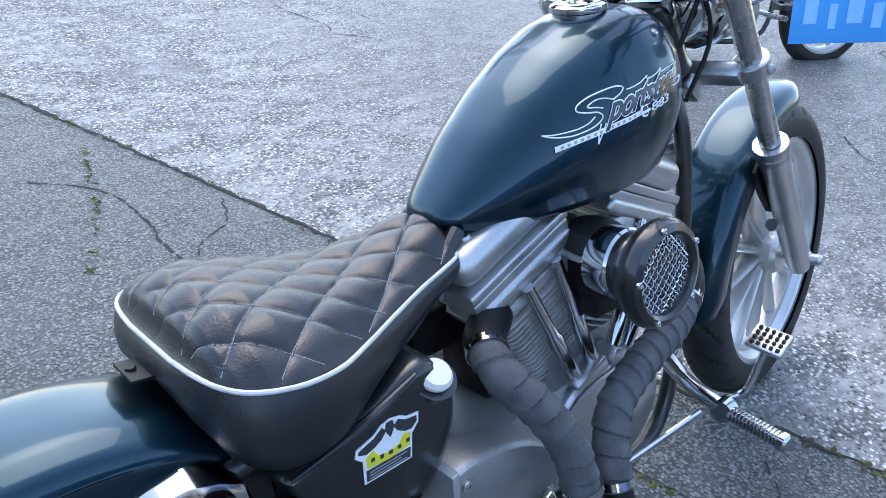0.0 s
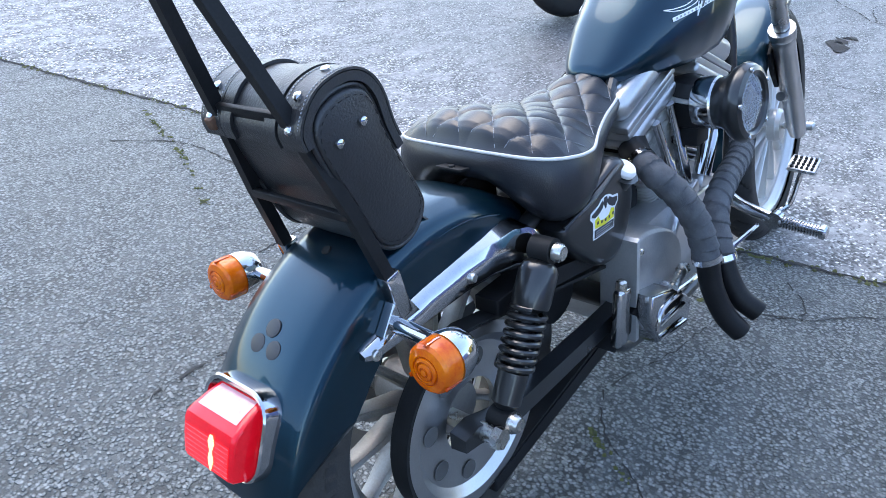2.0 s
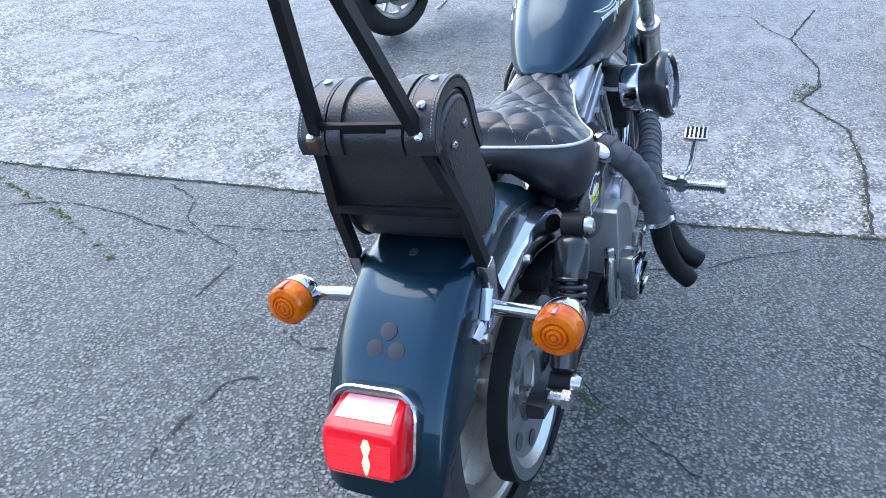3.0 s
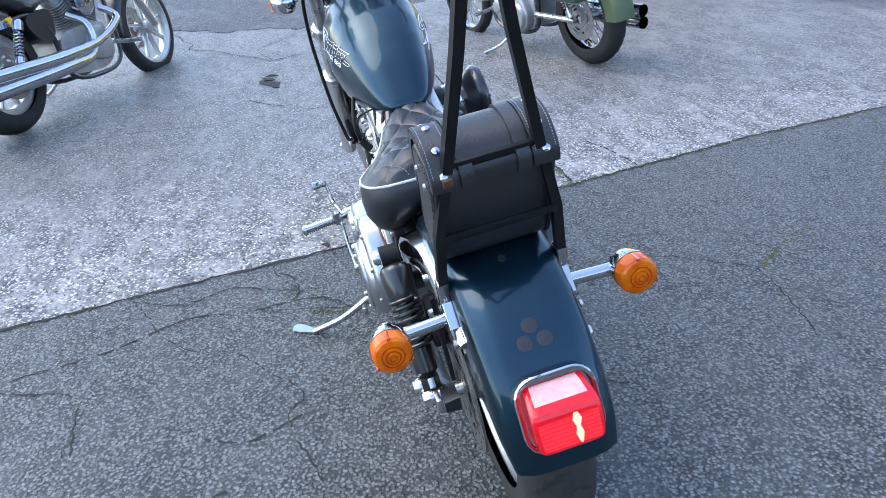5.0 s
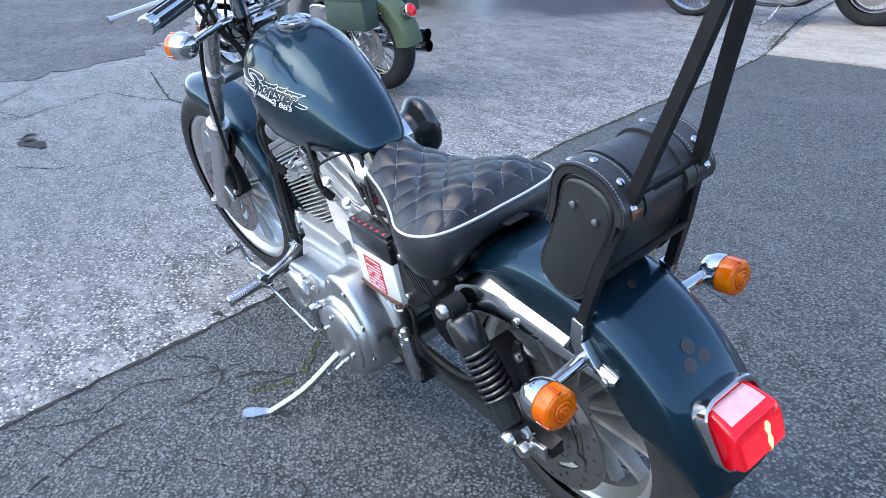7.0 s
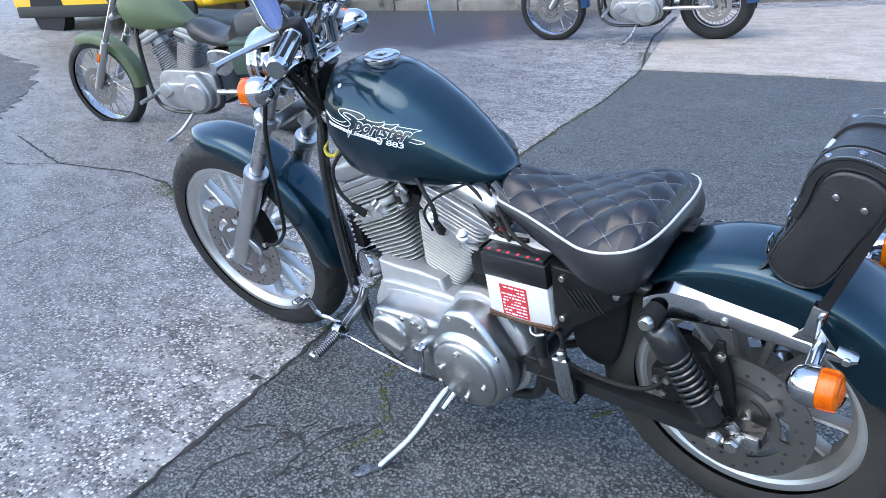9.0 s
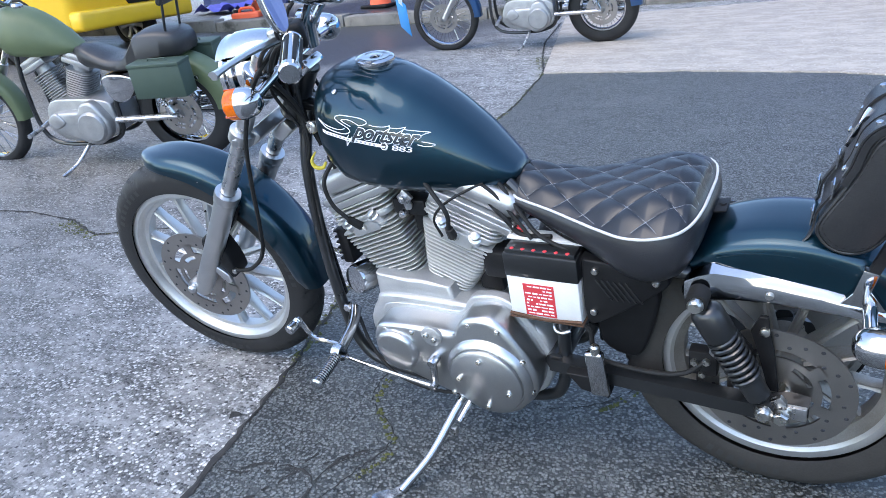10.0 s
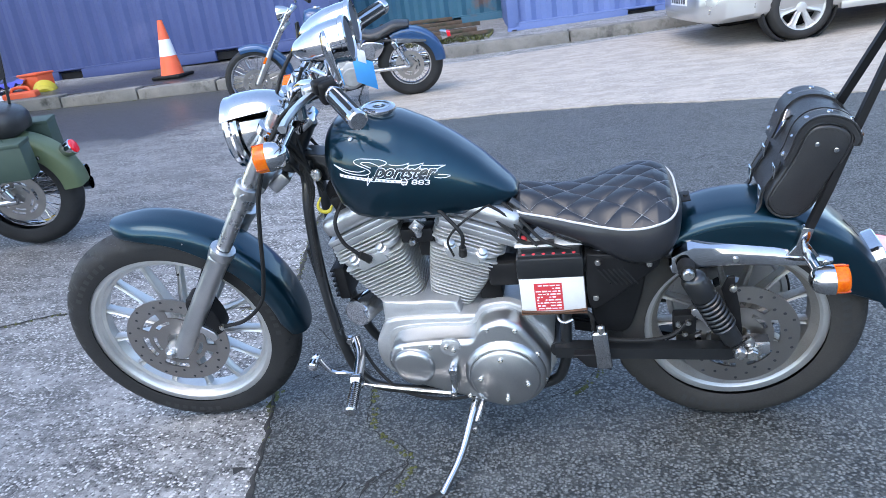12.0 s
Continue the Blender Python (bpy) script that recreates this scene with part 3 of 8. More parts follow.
def rim_mesh(bm, rim, hw):
    lathe(bm, [(rim + 0.005, -hw), (rim + 0.005, -hw + 0.006), (rim - 0.004, -hw + 0.012), (rim - 0.004, hw - 0.012), (rim + 0.005, hw - 0.006),
               (rim + 0.005, hw), (rim - 0.010, hw), (rim - 0.016, hw - 0.007), (rim - 0.022, hw - 0.02), (rim - 0.032, hw * 0.42), (rim - 0.034, 0),
               (rim - 0.032, -hw * 0.42), (rim - 0.022, -hw + 0.02), (rim - 0.016, -hw + 0.007), (rim - 0.010, -hw)], axis="y", n=72, closed=True)
    return bm


def spoke_mesh(bm, r0, r1, w0, w1, d0, d1):
    loops = []
    for t in np.linspace(0, 1, 7):
        r, w, d = r0 + (r1 - r0) * t, w0 + (w1 - w0) * t, d0 + (d1 - d0) * t
        if t > 0.9:
            w *= 1.7
        c = w * 0.28
        loops.append([(-w, -d * 0.55, r), (-w, d * 0.55, r), (-w + c, d, r), (-c * 0.6, d * 0.72, r), (c * 0.6, d * 0.72, r), (w - c, d, r), (w, d * 0.55, r),
                      (w, -d * 0.55, r), (w - c, -d, r), (c * 0.6, -d * 0.72, r), (-c * 0.6, -d * 0.72, r), (-w + c, -d, r)])
    rings(bm, loops)
    return bm


def disc_rotor(bm, r_out, r_in, y, side, n=72):
    """A brake rotor: a drilled friction ring on a slotted carrier, at y."""
    lathe(bm, [(r_out, y - 0.0025), (r_out, y + 0.0025), (r_in, y + 0.0025), (r_in, y - 0.0025)], axis="y", n=n, closed=True)
    k = 90
    radii = (0.030, 0.048, 0.062, 0.074, 0.086, r_in + 0.006)
    for lev in (0.0035, 0.0):
        vs = [[bm.verts.new((r * math.sin(2 * math.pi * i / k), y + side * (0.002 + lev), r * math.cos(2 * math.pi * i / k))) for r in radii] for i in range(k)]
        for i in range(k):
            for j in range(5):
                if j == 2 and 4 <= (i + 4) % 18 < 15:
                    continue
                if j == 4 and 4 <= i % 15:
                    continue
                bm.faces.new((vs[i][j], vs[i][j + 1], vs[(i + 1) % k][j + 1], vs[(i + 1) % k][j]))
    return bm


def drill_pits(bm, radii, y, side, count=30):
    for i in range(count):
        a = 2 * math.pi * i / count
        r = radii[i % len(radii)]
        lathe(bm, [(0.0042, y), (0.0034, y + side * 0.0006), (0, y + side * 0.0002)], (r * math.sin(a), 0, r * math.cos(a)), "y", 8)
    return bm


def cast_wheel(name, m, radius, rim, width, hw, disc_side, rotor, metal, rubber, hub_w, label):
    """A cast wheel: the rim carries its tyre, hub, thirteen spokes and rotor."""
    w = part(name, move(rim_mesh(B(), rim, hw), m), metal, bike, label)
    part("tyre", move(tyre_mesh(B(), radius, rim + 0.003, width), m), rubber, w, "worn black rubber tyre")
    hh_ = (radius - rim - 0.003) / 1.4226
    for side_ in (1, -1):
        lip = lathe(B(), [(rim + 0.0062, side_ * (hw - 0.004)), (rim + 0.0062, side_ * (hw + 0.0012)), (rim - 0.0100, side_ * (hw + 0.0012)), (rim - 0.0165, side_ * (hw - 0.0055)), (rim - 0.008, side_ * (hw - 0.008))], axis="y", n=72, closed=True)
        part("rim_lip", move(lip, m), RIM, w, "bright machined rim lip")
        for a0 in (25, 150, 265):
            for q in range(7):
                a = radians(a0 + q * 5.2)
                ring_ = []
                for phi in (76, 84, 92):
                    rr = radius - hh_ + hh_ * math.cos(radians(phi))
                    yy = width / 2 * math.sin(radians(phi)) * (1.0 + 0.06 * abs(math.sin(2 * radians(phi)))) + 0.0012
                    ring_.append((rr, yy * side_))
                mk = B()
                rings(mk, [[(r_ * math.sin(a + e), y_, r_ * math.cos(a + e)) for r_, y_ in ring_] for e in (0.0, 0.025, 0.05)], False)
                part("sidewall_mark", move(mk, m), SIDEMARK, w)
    hub = B()
    lathe(hub, [(0.02, -hub_w), (0.042, -hub_w), (0.05, -hub_w + 0.012), (0.046, -0.02), (0.046, 0.02), (0.05, hub_w - 0.012), (0.042, hub_w), (0.02, hub_w)], axis="y", n=28)
    part("hub", move(hub, m), metal, w)
    me = to_mesh(spoke_mesh(B(), 0.044, rim - 0.028, 0.0095, 0.0068, 0.022, 0.012), "spoke")
    me.materials.append(metal)
    for i in range(13):
        s = new("spoke", me)
        s.parent = w
        s.matrix_basis = m @ Matrix.Rotation(radians(360 / 13 * i + 12), 4, "Y")
    if rotor:
        d = part("brake_disc", move(disc_rotor(B(), rotor, rotor - 0.045, disc_side, 1 if disc_side > 0 else -1), m), DISC, w, "drilled steel brake disc")
        sg = 1 if disc_side > 0 else -1
        # shallow pits, coloured dark like the shade in drilled holes
        pieces("drill_hole", move(drill_pits(B(), (rotor - 0.010, rotor - 0.022, rotor - 0.034), disc_side + sg * 0.003, sg), m), DARKPRINT, w)
    return w


# wheels
WHEEL_STEER = Matrix.Translation(HEAD) @ Matrix.Rotation(radians(6), 4, Vector((-math.sin(radians(34)), 0, math.cos(radians(34))))) @ Matrix.Translation(-HEAD)
FRONT = WHEEL_STEER @ Matrix.Translation((1.553, -0.004, 0.352))
REAR = Matrix.Translation((-0.008, 0, 0.319))
front_wheel = cast_wheel("front_wheel", FRONT, 0.353, 0.269, 0.102, 0.040, 0.068, 0.152, RIM, RUBBER, 0.055, "silver cast alloy front wheel with thirteen spokes")
rear_wheel = cast_wheel("rear_wheel", REAR, 0.321, 0.219, 0.132, 0.048, 0.092, 0.146, RIM_DIRTY, RUBBER_DUSTY, 0.075, "brake-dusted cast alloy rear wheel with thirteen spokes")
part("valve", move(tube(B(), [(-0.05, 0.0, 0.215), (-0.05, 0.012, 0.19)], 0.004, 8, 1), FRONT), RUB2, front_wheel)

# drive pulley, belt and guard on the drive side
pul = lathe(B(), [(0.155, -0.112), (0.155, -0.080), (0.142, -0.080), (0.138, -0.088), (0.06, -0.088), (0.06, -0.098), (0.120, -0.100), (0.135, -0.112)], axis="y", n=64, closed=True)
pulley = part("drive_pulley", move(pul, REAR), ALU_BARE, bike, "silver drive pulley with round holes")
hb = B()
for i in range(8):
    a = 2 * math.pi * i / 8 + 0.2
    lathe(hb, [(0.016, -0.1015), (0.013, -0.0975), (0, -0.0975)], (0.098 * math.sin(a), 0, 0.098 * math.cos(a)), "y", 16)
pieces("pulley_hole", move(hb, REAR), HOLEGREY, pulley)
belt = B()
front_p, rear_p, rf, rr_ = Vector((0.44, 0, 0.335)), Vector((-0.008, 0, 0.319)), 0.062, 0.158
pts = []
for k in range(25):
    a = radians(-93 - 174 * k / 24)
    pts.append((rear_p.x + rr_ * math.cos(a), rear_p.z + rr_ * math.sin(a)))
for k in range(17):
    a = radians(80 - 165 * k / 16)
    pts.append((front_p.x + rf * math.cos(a), front_p.z + rf * math.sin(a)))
loops = []
for i, (x, z) in enumerate(pts + pts[:1]):
    nxt, prv = pts[(i + 1) % len(pts)], pts[(i - 1) % len(pts)]
    t = Vector((nxt[0] - prv[0], 0, nxt[1] - prv[1])).normalized()
    nrm = Vector((-t.z, 0, t.x))
    c = Vector((x, 0, z))
    loops.append([c + nrm * 0.003 + Vector((0, -0.112, 0)), c + nrm * 0.003 + Vector((0, -0.080, 0)), c - nrm * 0.003 + Vector((0, -0.080, 0)), c - nrm * 0.003 + Vector((0, -0.112, 0))])
rings(belt, loops, True, False, False)
part("drive_belt", belt, RUB2, bike, "black toothed drive belt")
guard = prism(B(), [(0.43, 0.420), (0.05, 0.470), (0.05, 0.495), (0.12, 0.500), (0.43, 0.440)], -0.075, -0.118, "y", 0.004)
part("belt_guard", guard, SATIN, bike)
lower = prism(B(), [(0.40, 0.225), (0.02, 0.145), (0.02, 0.170), (0.40, 0.258)], -0.075, -0.115, "y", 0.004)
part("belt_guard", lower, SATIN, bike)

# swinging arm
for s in (1, -1):
    arm = B()
    loops = []
    for x, z, h in ((-0.075, 0.318, 0.030), (-0.04, 0.318, 0.040), (0.02, 0.298, 0.043), (0.15, 0.303, 0.042), (0.30, 0.309, 0.040), (0.44, 0.317, 0.040)):
        y0, y1 = 0.112 * s, 0.142 * s
        loops.append([(x, y0, z - h / 2), (x, y1, z - h / 2 + 0.004), (x, y1, z + h / 2 - 0.004), (x, y0, z + h / 2)])
    rings(arm, loops)
    part("swing_arm", arm, BLACK, bike, "black painted swing arm")
part("swing_arm_brace", tube(B(), [(0.43, -0.13, 0.317), (0.43, 0.13, 0.317)], 0.024, 12, 1), BLACK, bike)
ax = B()
lathe(ax, [(0.014, -0.165), (0.014, 0.165)], (-0.030, 0, 0.318), "y", 12)
bolt(ax, (-0.030, 0.162, 0.318), "y", 0.016, 0.014)
lathe(ax, [(0.018, 0), (0.018, -0.014), (0, -0.014)], (-0.030, -0.162, 0.318), "y", 6)
part("rear_axle", ax, BRASS, bike, "zinc rear axle and nuts")
adj = B()
box(adj, (-0.055, 0.150, 0.322), (0.035, 0.010, 0.030), 0.002)
box(adj, (-0.022, 0.152, 0.343), (0.028, 0.012, 0.020), 0.002, Matrix.Rotation(radians(40), 3, "Y"))
pieces("axle_adjuster", adj, DULL_CHROME, bike)

# shock absorbers
for s in (1, -1):
    top, bot = Vector((0.120, 0.156 * s, 0.563)), Vector((0.000, 0.152 * s, 0.328))
    d = (bot - top).normalized()
    L = (bot - top).length
    body = B()
    lathe(body, [(0, 0.016), (0.018, 0.018), (0.025, 0.023), (0.030, 0.032), (0.0305, 0.076), (0.029, 0.088), (0.024, 0.091), (0.015, 0.096), (0.015, 0.186), (0.024, 0.189), (0.023, 0.238), (0.013, 0.248), (0, 0.250)], top, d, 24)
    sh = part("shock_absorber", body, BLACK, bike, "black shock absorber with a coil spring")
    coil = B()
    side = d.orthogonal().normalized()
    up = d.cross(side)
    tube(coil, [top + d * (0.090 + 0.100 * k / 60) + (side * math.cos(k * 0.80) + up * math.sin(k * 0.80)) * 0.0268 for k in range(61)], 0.0048, 8, 2)
    part("spring", coil, BLACK, sh)
    eye = B()
    lathe(eye, [(0.020, -0.018), (0.020, 0.018)], top, "y", 16)
    lathe(eye, [(0.018, -0.018), (0.018, 0.018)], bot, "y", 16)
    pieces("bush", eye, RUB2, sh)
    bl = B()
    lathe(bl, [(0.015, 0), (0.015, s * 0.008), (0.011, s * 0.014), (0, s * 0.014)], (top.x, top.y + s * 0.020, top.z), "y", 18)
    lathe(bl, [(0.017, 0), (0.017, s * 0.006), (0.012, s * 0.016), (0, s * 0.017)], (bot.x, bot.y + s * 0.018, bot.z), "y", 18)
    pieces("bolt", bl, BRASS, sh, "bright bolt head")

# rear fender
FC = Vector((-0.004, 0, 0.322))


def fender_ring(cx, cz, ang, radius, half, drop, ridge=True, n=22, skew=0.0):
    """One cross-section of a mudguard, as a thick open strip folded into a closed ring."""
    out_, in_ = [], []
    for k in range(n + 1):
        v = -1 + 2 * k / n
        av = abs(v)
        y = half * (math.sin(min(av / 0.72, 1.0) * math.pi / 2) if av < 0.72 else 1.0) * (1 if v > 0 else -1)
        if av < 0.72:
            q = 1 - math.cos(min(av / 0.72, 1.0) * math.pi / 2)
            dr = -0.030 * q ** 1.5
            if ridge and 0.40 < av < 0.52:
                dr -= 0.003
        else:
            dr = -0.030 - (av - 0.72) / 0.28 * drop
            y += (1 if v > 0 else -1) * 0.003
        r = radius + dr
        ang_ = ang - skew * max(0.0, av - 0.62) / 0.38
        out_.append((cx + r * math.cos(ang_), y, cz + r * math.sin(ang_)))
        ri = r - 0.003
        yi = y - (0.003 if v > 0 else -0.003) * (1 if av > 0.6 else 0)
        in_.append((cx + ri * math.cos(ang_), yi, cz + ri * math.sin(ang_)))
    return out_ + in_[::-1]


fend = B()
loops = []
for k in range(49):
    a = radians(58 + (171.5 - 58) * k / 48)
    drop = lerp(math.degrees(a), (58, 80, 120, 150, 171.5), (0.07, 0.085, 0.075, 0.080, 0.076))
    half = lerp(math.degrees(a), (58, 120, 165, 171.5), (0.088, 0.090, 0.091, 0.086))
    rad = lerp(math.degrees(a), (58, 100, 150, 180, 198), (0.336, 0.347, 0.359, 0.366, 0.366))
    loops.append(fender_ring(FC.x, FC.z, a, rad, half, drop, skew=radians(lerp(math.degrees(a), (140, 171.5), (0, 17)))))
rings(fend, loops)
rear_fender = part("rear_fender", fend, TEAL, bike, "dark teal rear mudguard", 40)
spots = B()
for x, y, z in ((-0.259, 0.001, 0.570), (-0.277, 0.017, 0.553), (-0.277, -0.015, 0.552)):
    nrm = (Vector((x, 0, z)) - FC).normalized()
    lathe(spots, [(0.0125, 0.0), (0.0125, 0.0016), (0.011, 0.002), (0, 0.002)], Vector((FC.x, y, FC.z)) + nrm * 0.3552, nrm, 20)
pieces("glue_spot", spots, SPOT, rear_fender, "dark round adhesive mark")
hole = B()
nrm = (Vector((-0.156, 0, 0.636)) - FC).normalized()
lathe(hole, [(0.0075, 0.001), (0.006, 0.003), (0.004, 0.003), (0, 0.0015)], Vector((FC.x, 0, FC.z)) + nrm * 0.3503, nrm, 14)
part("fixing_hole", hole, RUB2, rear_fender)
fin_ = B()
for s in (1, -1):
    for k, (a0, a1) in enumerate(((70, 96), (104, 122))):
        tube(fin_, [Vector((FC.x + 0.309 * math.cos(radians(a)), s * 0.0905, FC.z + 0.309 * math.sin(radians(a)))) for a in np.linspace(a0, a1, 6)], 0.0022, 6, 2)
pieces("crease", fin_, TEAL, rear_fender)

# chrome fender struts, posts and the rear indicators
for s in (1, -1):
    st_ = B()
    loops = []
    for x, z0, z1, yo in ((0.155, 0.550, 0.566, 0.128), (0.150, 0.536, 0.582, 0.132), (0.125, 0.530, 0.600, 0.132), (0.100, 0.536, 0.602, 0.122), (0.060, 0.534, 0.592, 0.112),
                          (0.0, 0.533, 0.582, 0.108), (-0.08, 0.527, 0.570, 0.108), (-0.15, 0.523, 0.555, 0.108), (-0.195, 0.522, 0.544, 0.108), (-0.206, 0.527, 0.539, 0.104)):
        yi, h = 0.086, z1 - z0
        loops.append([(x, yi * s, z0), (x, (yo - 0.004) * s, z0), (x, yo * s, z0 + 0.12 * h), (x, yo * s, z0 + 0.55 * h), (x, (yo - 0.006) * s, z0 + 0.86 * h), (x, (yi + 0.006) * s, z1), (x, yi * s, z1 - 0.002)])
    rings(st_, loops)
    strut = part("fender_strut", st_, CHROME, bike, "chromed fender strut")
    bs = B()
    bolt(bs, (0.006, 0.108 * s, 0.553), AX["y"] @ Vector((0, 0, s)), 0.0075, 0.007, 12)
    bolt(bs, (-0.190, 0.106 * s, 0.530), AX["y"] @ Vector((0, 0, s)), 0.008, 0.006, 12)
    pieces("bolt", bs, BRASS, strut)
    post = B()
    box(post, (-0.138, 0.101 * s, 0.592), (0.026, 0.020, 0.070), 0.004, Matrix.Rotation(radians(-14), 3, "Y"))
    prism(post, [(-0.175, 0.548), (-0.105, 0.556), (-0.125, 0.585), (-0.150, 0.585)], 0.094 * s, 0.110 * s, "y", 0.002)
    part("post", post, CHROME, strut, "chrome backrest post")


def indicator(parent, at, d, stalk, label):
    """A bullet indicator: chrome shell, ringed amber lens pointing along d, on a stalk that begins at the point stalk."""
    m = B()
    lathe(m, [(0, -0.042), (0.011, -0.041), (0.020, -0.036), (0.028, -0.027), (0.0325, -0.013), (0.034, 0.0), (0.034, 0.006), (0.031, 0.006)], at, d, 36)
    body = part("indicator", m, CHROME, parent, label)
    l = B()
    lathe(l, [(0.031, 0.004), (0.033, 0.008), (0.033, 0.026), (0.0318, 0.031), (0.028, 0.035), (0.0195, 0.0375), (0.0187, 0.036), (0.0170, 0.036), (0.0162, 0.0385), (0.0132, 0.0395), (0.0124, 0.038), (0.0110, 0.038), (0.0100, 0.040), (0.0066, 0.041), (0.0060, 0.0395), (0.0046, 0.0395), (0.004, 0.0415), (0, 0.042)], at, d, 40)
    lens = part("lens", l, AMBER, body, "ringed amber lens", 20)
    dv = Vector(d).normalized()
    for r_ in (0.0178, 0.0117, 0.0053):
        rg = lathe(B(), [(r_ - 0.0006, 0.0362 + (0.018 - r_) * 0.27), (r_ + 0.0006, 0.0362 + (0.018 - r_) * 0.27), (r_ + 0.0006, 0.0368 + (0.018 - r_) * 0.27), (r_ - 0.0006, 0.0368 + (0.018 - r_) * 0.27)], at, d, 32, True)
        part("ring", rg, AMBER_DARK, lens)
    for k in range(3):
        a = frame_of(d) @ Vector((math.cos(k * 2.094 + 1.57), math.sin(k * 2.094 + 1.57), 0))
        rb = B()
        box(rb, Vector(at) + a * 0.0322 + dv * 0.022, (0.0055, 0.004, 0.026), 0.001, frame_of(d) @ Matrix.Rotation(k * 2.094 + 1.57 - math.pi / 2, 3, "Z"))
        part("screw_slot", rb, AMBER_DARK, lens)
    sk = tube(B(), [stalk, Vector(at) - dv * 0.016], 0.0115, 12, 1)
    part("stalk", sk, CHROME, body)
    return body


for s in (1, -1):
    indicator(bike, (-0.170, 0.210 * s, 0.553), (-1, 0, 0.03), (-0.150, 0.100 * s, 0.556), "chrome rear indicator with an amber lens")

# tail light
TL = Vector((-0.333, 0, 0.467))
tn = Vector((-0.925, 0, 0.380)).normalized()
tt = Vector((-tn.z, 0, tn.x))


def tl_ring(dist, hw, h0, h1, rnd, n=6):
    """A rounded oblong across the tail light's axis, h along the mudguard (up is plus)."""
    out = []
    for cx, cz, a0 in ((hw - rnd, h1 - rnd, 0), (-(hw - rnd), h1 - rnd, 90), (-(hw - rnd), h0 + rnd, 180), (hw - rnd, h0 + rnd, 270)):
        for k in range(n):
            a = radians(a0 + 90 * k / (n - 1))
            out.append(TL + tn * dist - tt * (cz + rnd * math.sin(a)) + Vector((0, cx + rnd * math.cos(a), 0)))
    return out


bz = B()
rings(bz, [tl_ring(-0.030, 0.064, -0.060, 0.058, 0.034), tl_ring(0.008, 0.065, -0.061, 0.060, 0.034), tl_ring(0.016, 0.0645, -0.060, 0.0595, 0.034), tl_ring(0.0185, 0.062, -0.058, 0.057, 0.032), tl_ring(0.017, 0.058, -0.055, 0.052, 0.028), tl_ring(0.008, 0.056, -0.054, 0.050, 0.026)])
tail = part("tail_light", bz, CHROME, bike, "red tail light in a chrome bezel, lit")
# the lens in side view: flat sloping top, upright rear face
LENS_SIDE = [(-0.318, 0.512, 0.046), (-0.330, 0.511, 0.047), (-0.345, 0.507, 0.049), (-0.366, 0.500, 0.052), (-0.374, 0.496, 0.053), (-0.379, 0.489, 0.0535), (-0.385, 0.470, 0.0535), (-0.390, 0.450, 0.052),
             (-0.391, 0.439, 0.050), (-0.386, 0.431, 0.047), (-0.370, 0.423, 0.046), (-0.352, 0.418, 0.046), (-0.335, 0.43, 0.046), (-0.325, 0.47, 0.046)]
ls = B()
mid_x, mid_z = -0.335, 0.465
loops = []
for t in (-1.0, -0.985, -0.94, -0.86, -0.5, 0, 0.5, 0.86, 0.94, 0.985, 1.0):
    f = {1.0: 0.90, 0.985: 0.945, 0.94: 0.98}.get(abs(t), 1.0)
    loops.append([(mid_x + (x - mid_x) * f, hw * t, mid_z + (z - mid_z) * f) for x, z, hw in LENS_SIDE])
rings(ls, loops)
lens_ = part("lens", ls, RED, tail, "deep red faceted lens", 25)
lit = B()
loops = []
for t in np.linspace(-1, 1, 7):
    loops.append([(x - 0.0008, hw * 0.86 * t, z) for x, z, hw in ((-0.3805, 0.484, 0.0535), (-0.3855, 0.468, 0.0535), (-0.3905, 0.449, 0.052), (-0.3912, 0.442, 0.050))])
rings(lit, loops, False)
part("lit_face", lit, RED_LIT, lens_, "glowing red rear face")
glo = B()
loops = []
for i, (x, z) in enumerate(((-0.3795, 0.4885), (-0.3828, 0.479), (-0.3862, 0.468), (-0.3888, 0.458), (-0.3912, 0.449), (-0.3925, 0.443))):
    w = (0.003, 0.007, 0.003, 0.006, 0.0035, 0.001)[i]
    loops.append([(x - 0.0012, -0.012 - w, z), (x - 0.0014, -0.012, z), (x - 0.0012, -0.012 + w, z)])
rings(glo, loops, False)
part("bulb_glow", glo, LAMP_ON, lens_, "bright filament glow")
# the pale sky reflection on the sloping top, laid on as a coloured strip
win = B()
rings(win, [[(x, t * hw * 0.80, z) for t in (-1, -0.5, 0, 0.5, 1)] for x, z, hw in ((-0.326, 0.5122, 0.046), (-0.345, 0.5082, 0.049), (-0.362, 0.5026, 0.051))], False)
part("top_sheen", win, LENSTOP, lens_, "pale top face with the sky's reflection in its colour")
for k in range(7):
    z = 0.446 + 0.006 * k
    x = lerp(z, (0.439, 0.450, 0.470, 0.489), (-0.391, -0.390, -0.385, -0.379))
    part("lens_rib", tube(B(), [(x - 0.0012, y, z) for y in (-0.046, 0.046)], 0.0007, 6, 1), RED, lens_)

# side cover and oil tank
oc = smooth_outline([(0.185, 0.560), (0.30, 0.600), (0.375, 0.625), (0.415, 0.585), (0.420, 0.520), (0.385, 0.455), (0.33, 0.440), (0.26, 0.480)], 4)
oil = part("oil_tank", prism(B(), oc, -0.045, -0.148, "y", 0.018), BLACK, bike, "glossy black oil tank with a sticker")
fl = tube(B(), [(0.19, -0.146, 0.566), (0.27, -0.151, 0.590), (0.355, -0.150, 0.620)], [0.003, 0.006, 0.003], 8, 5)
part("edge", fl, BLACK, oil, "glossy rolled edge")
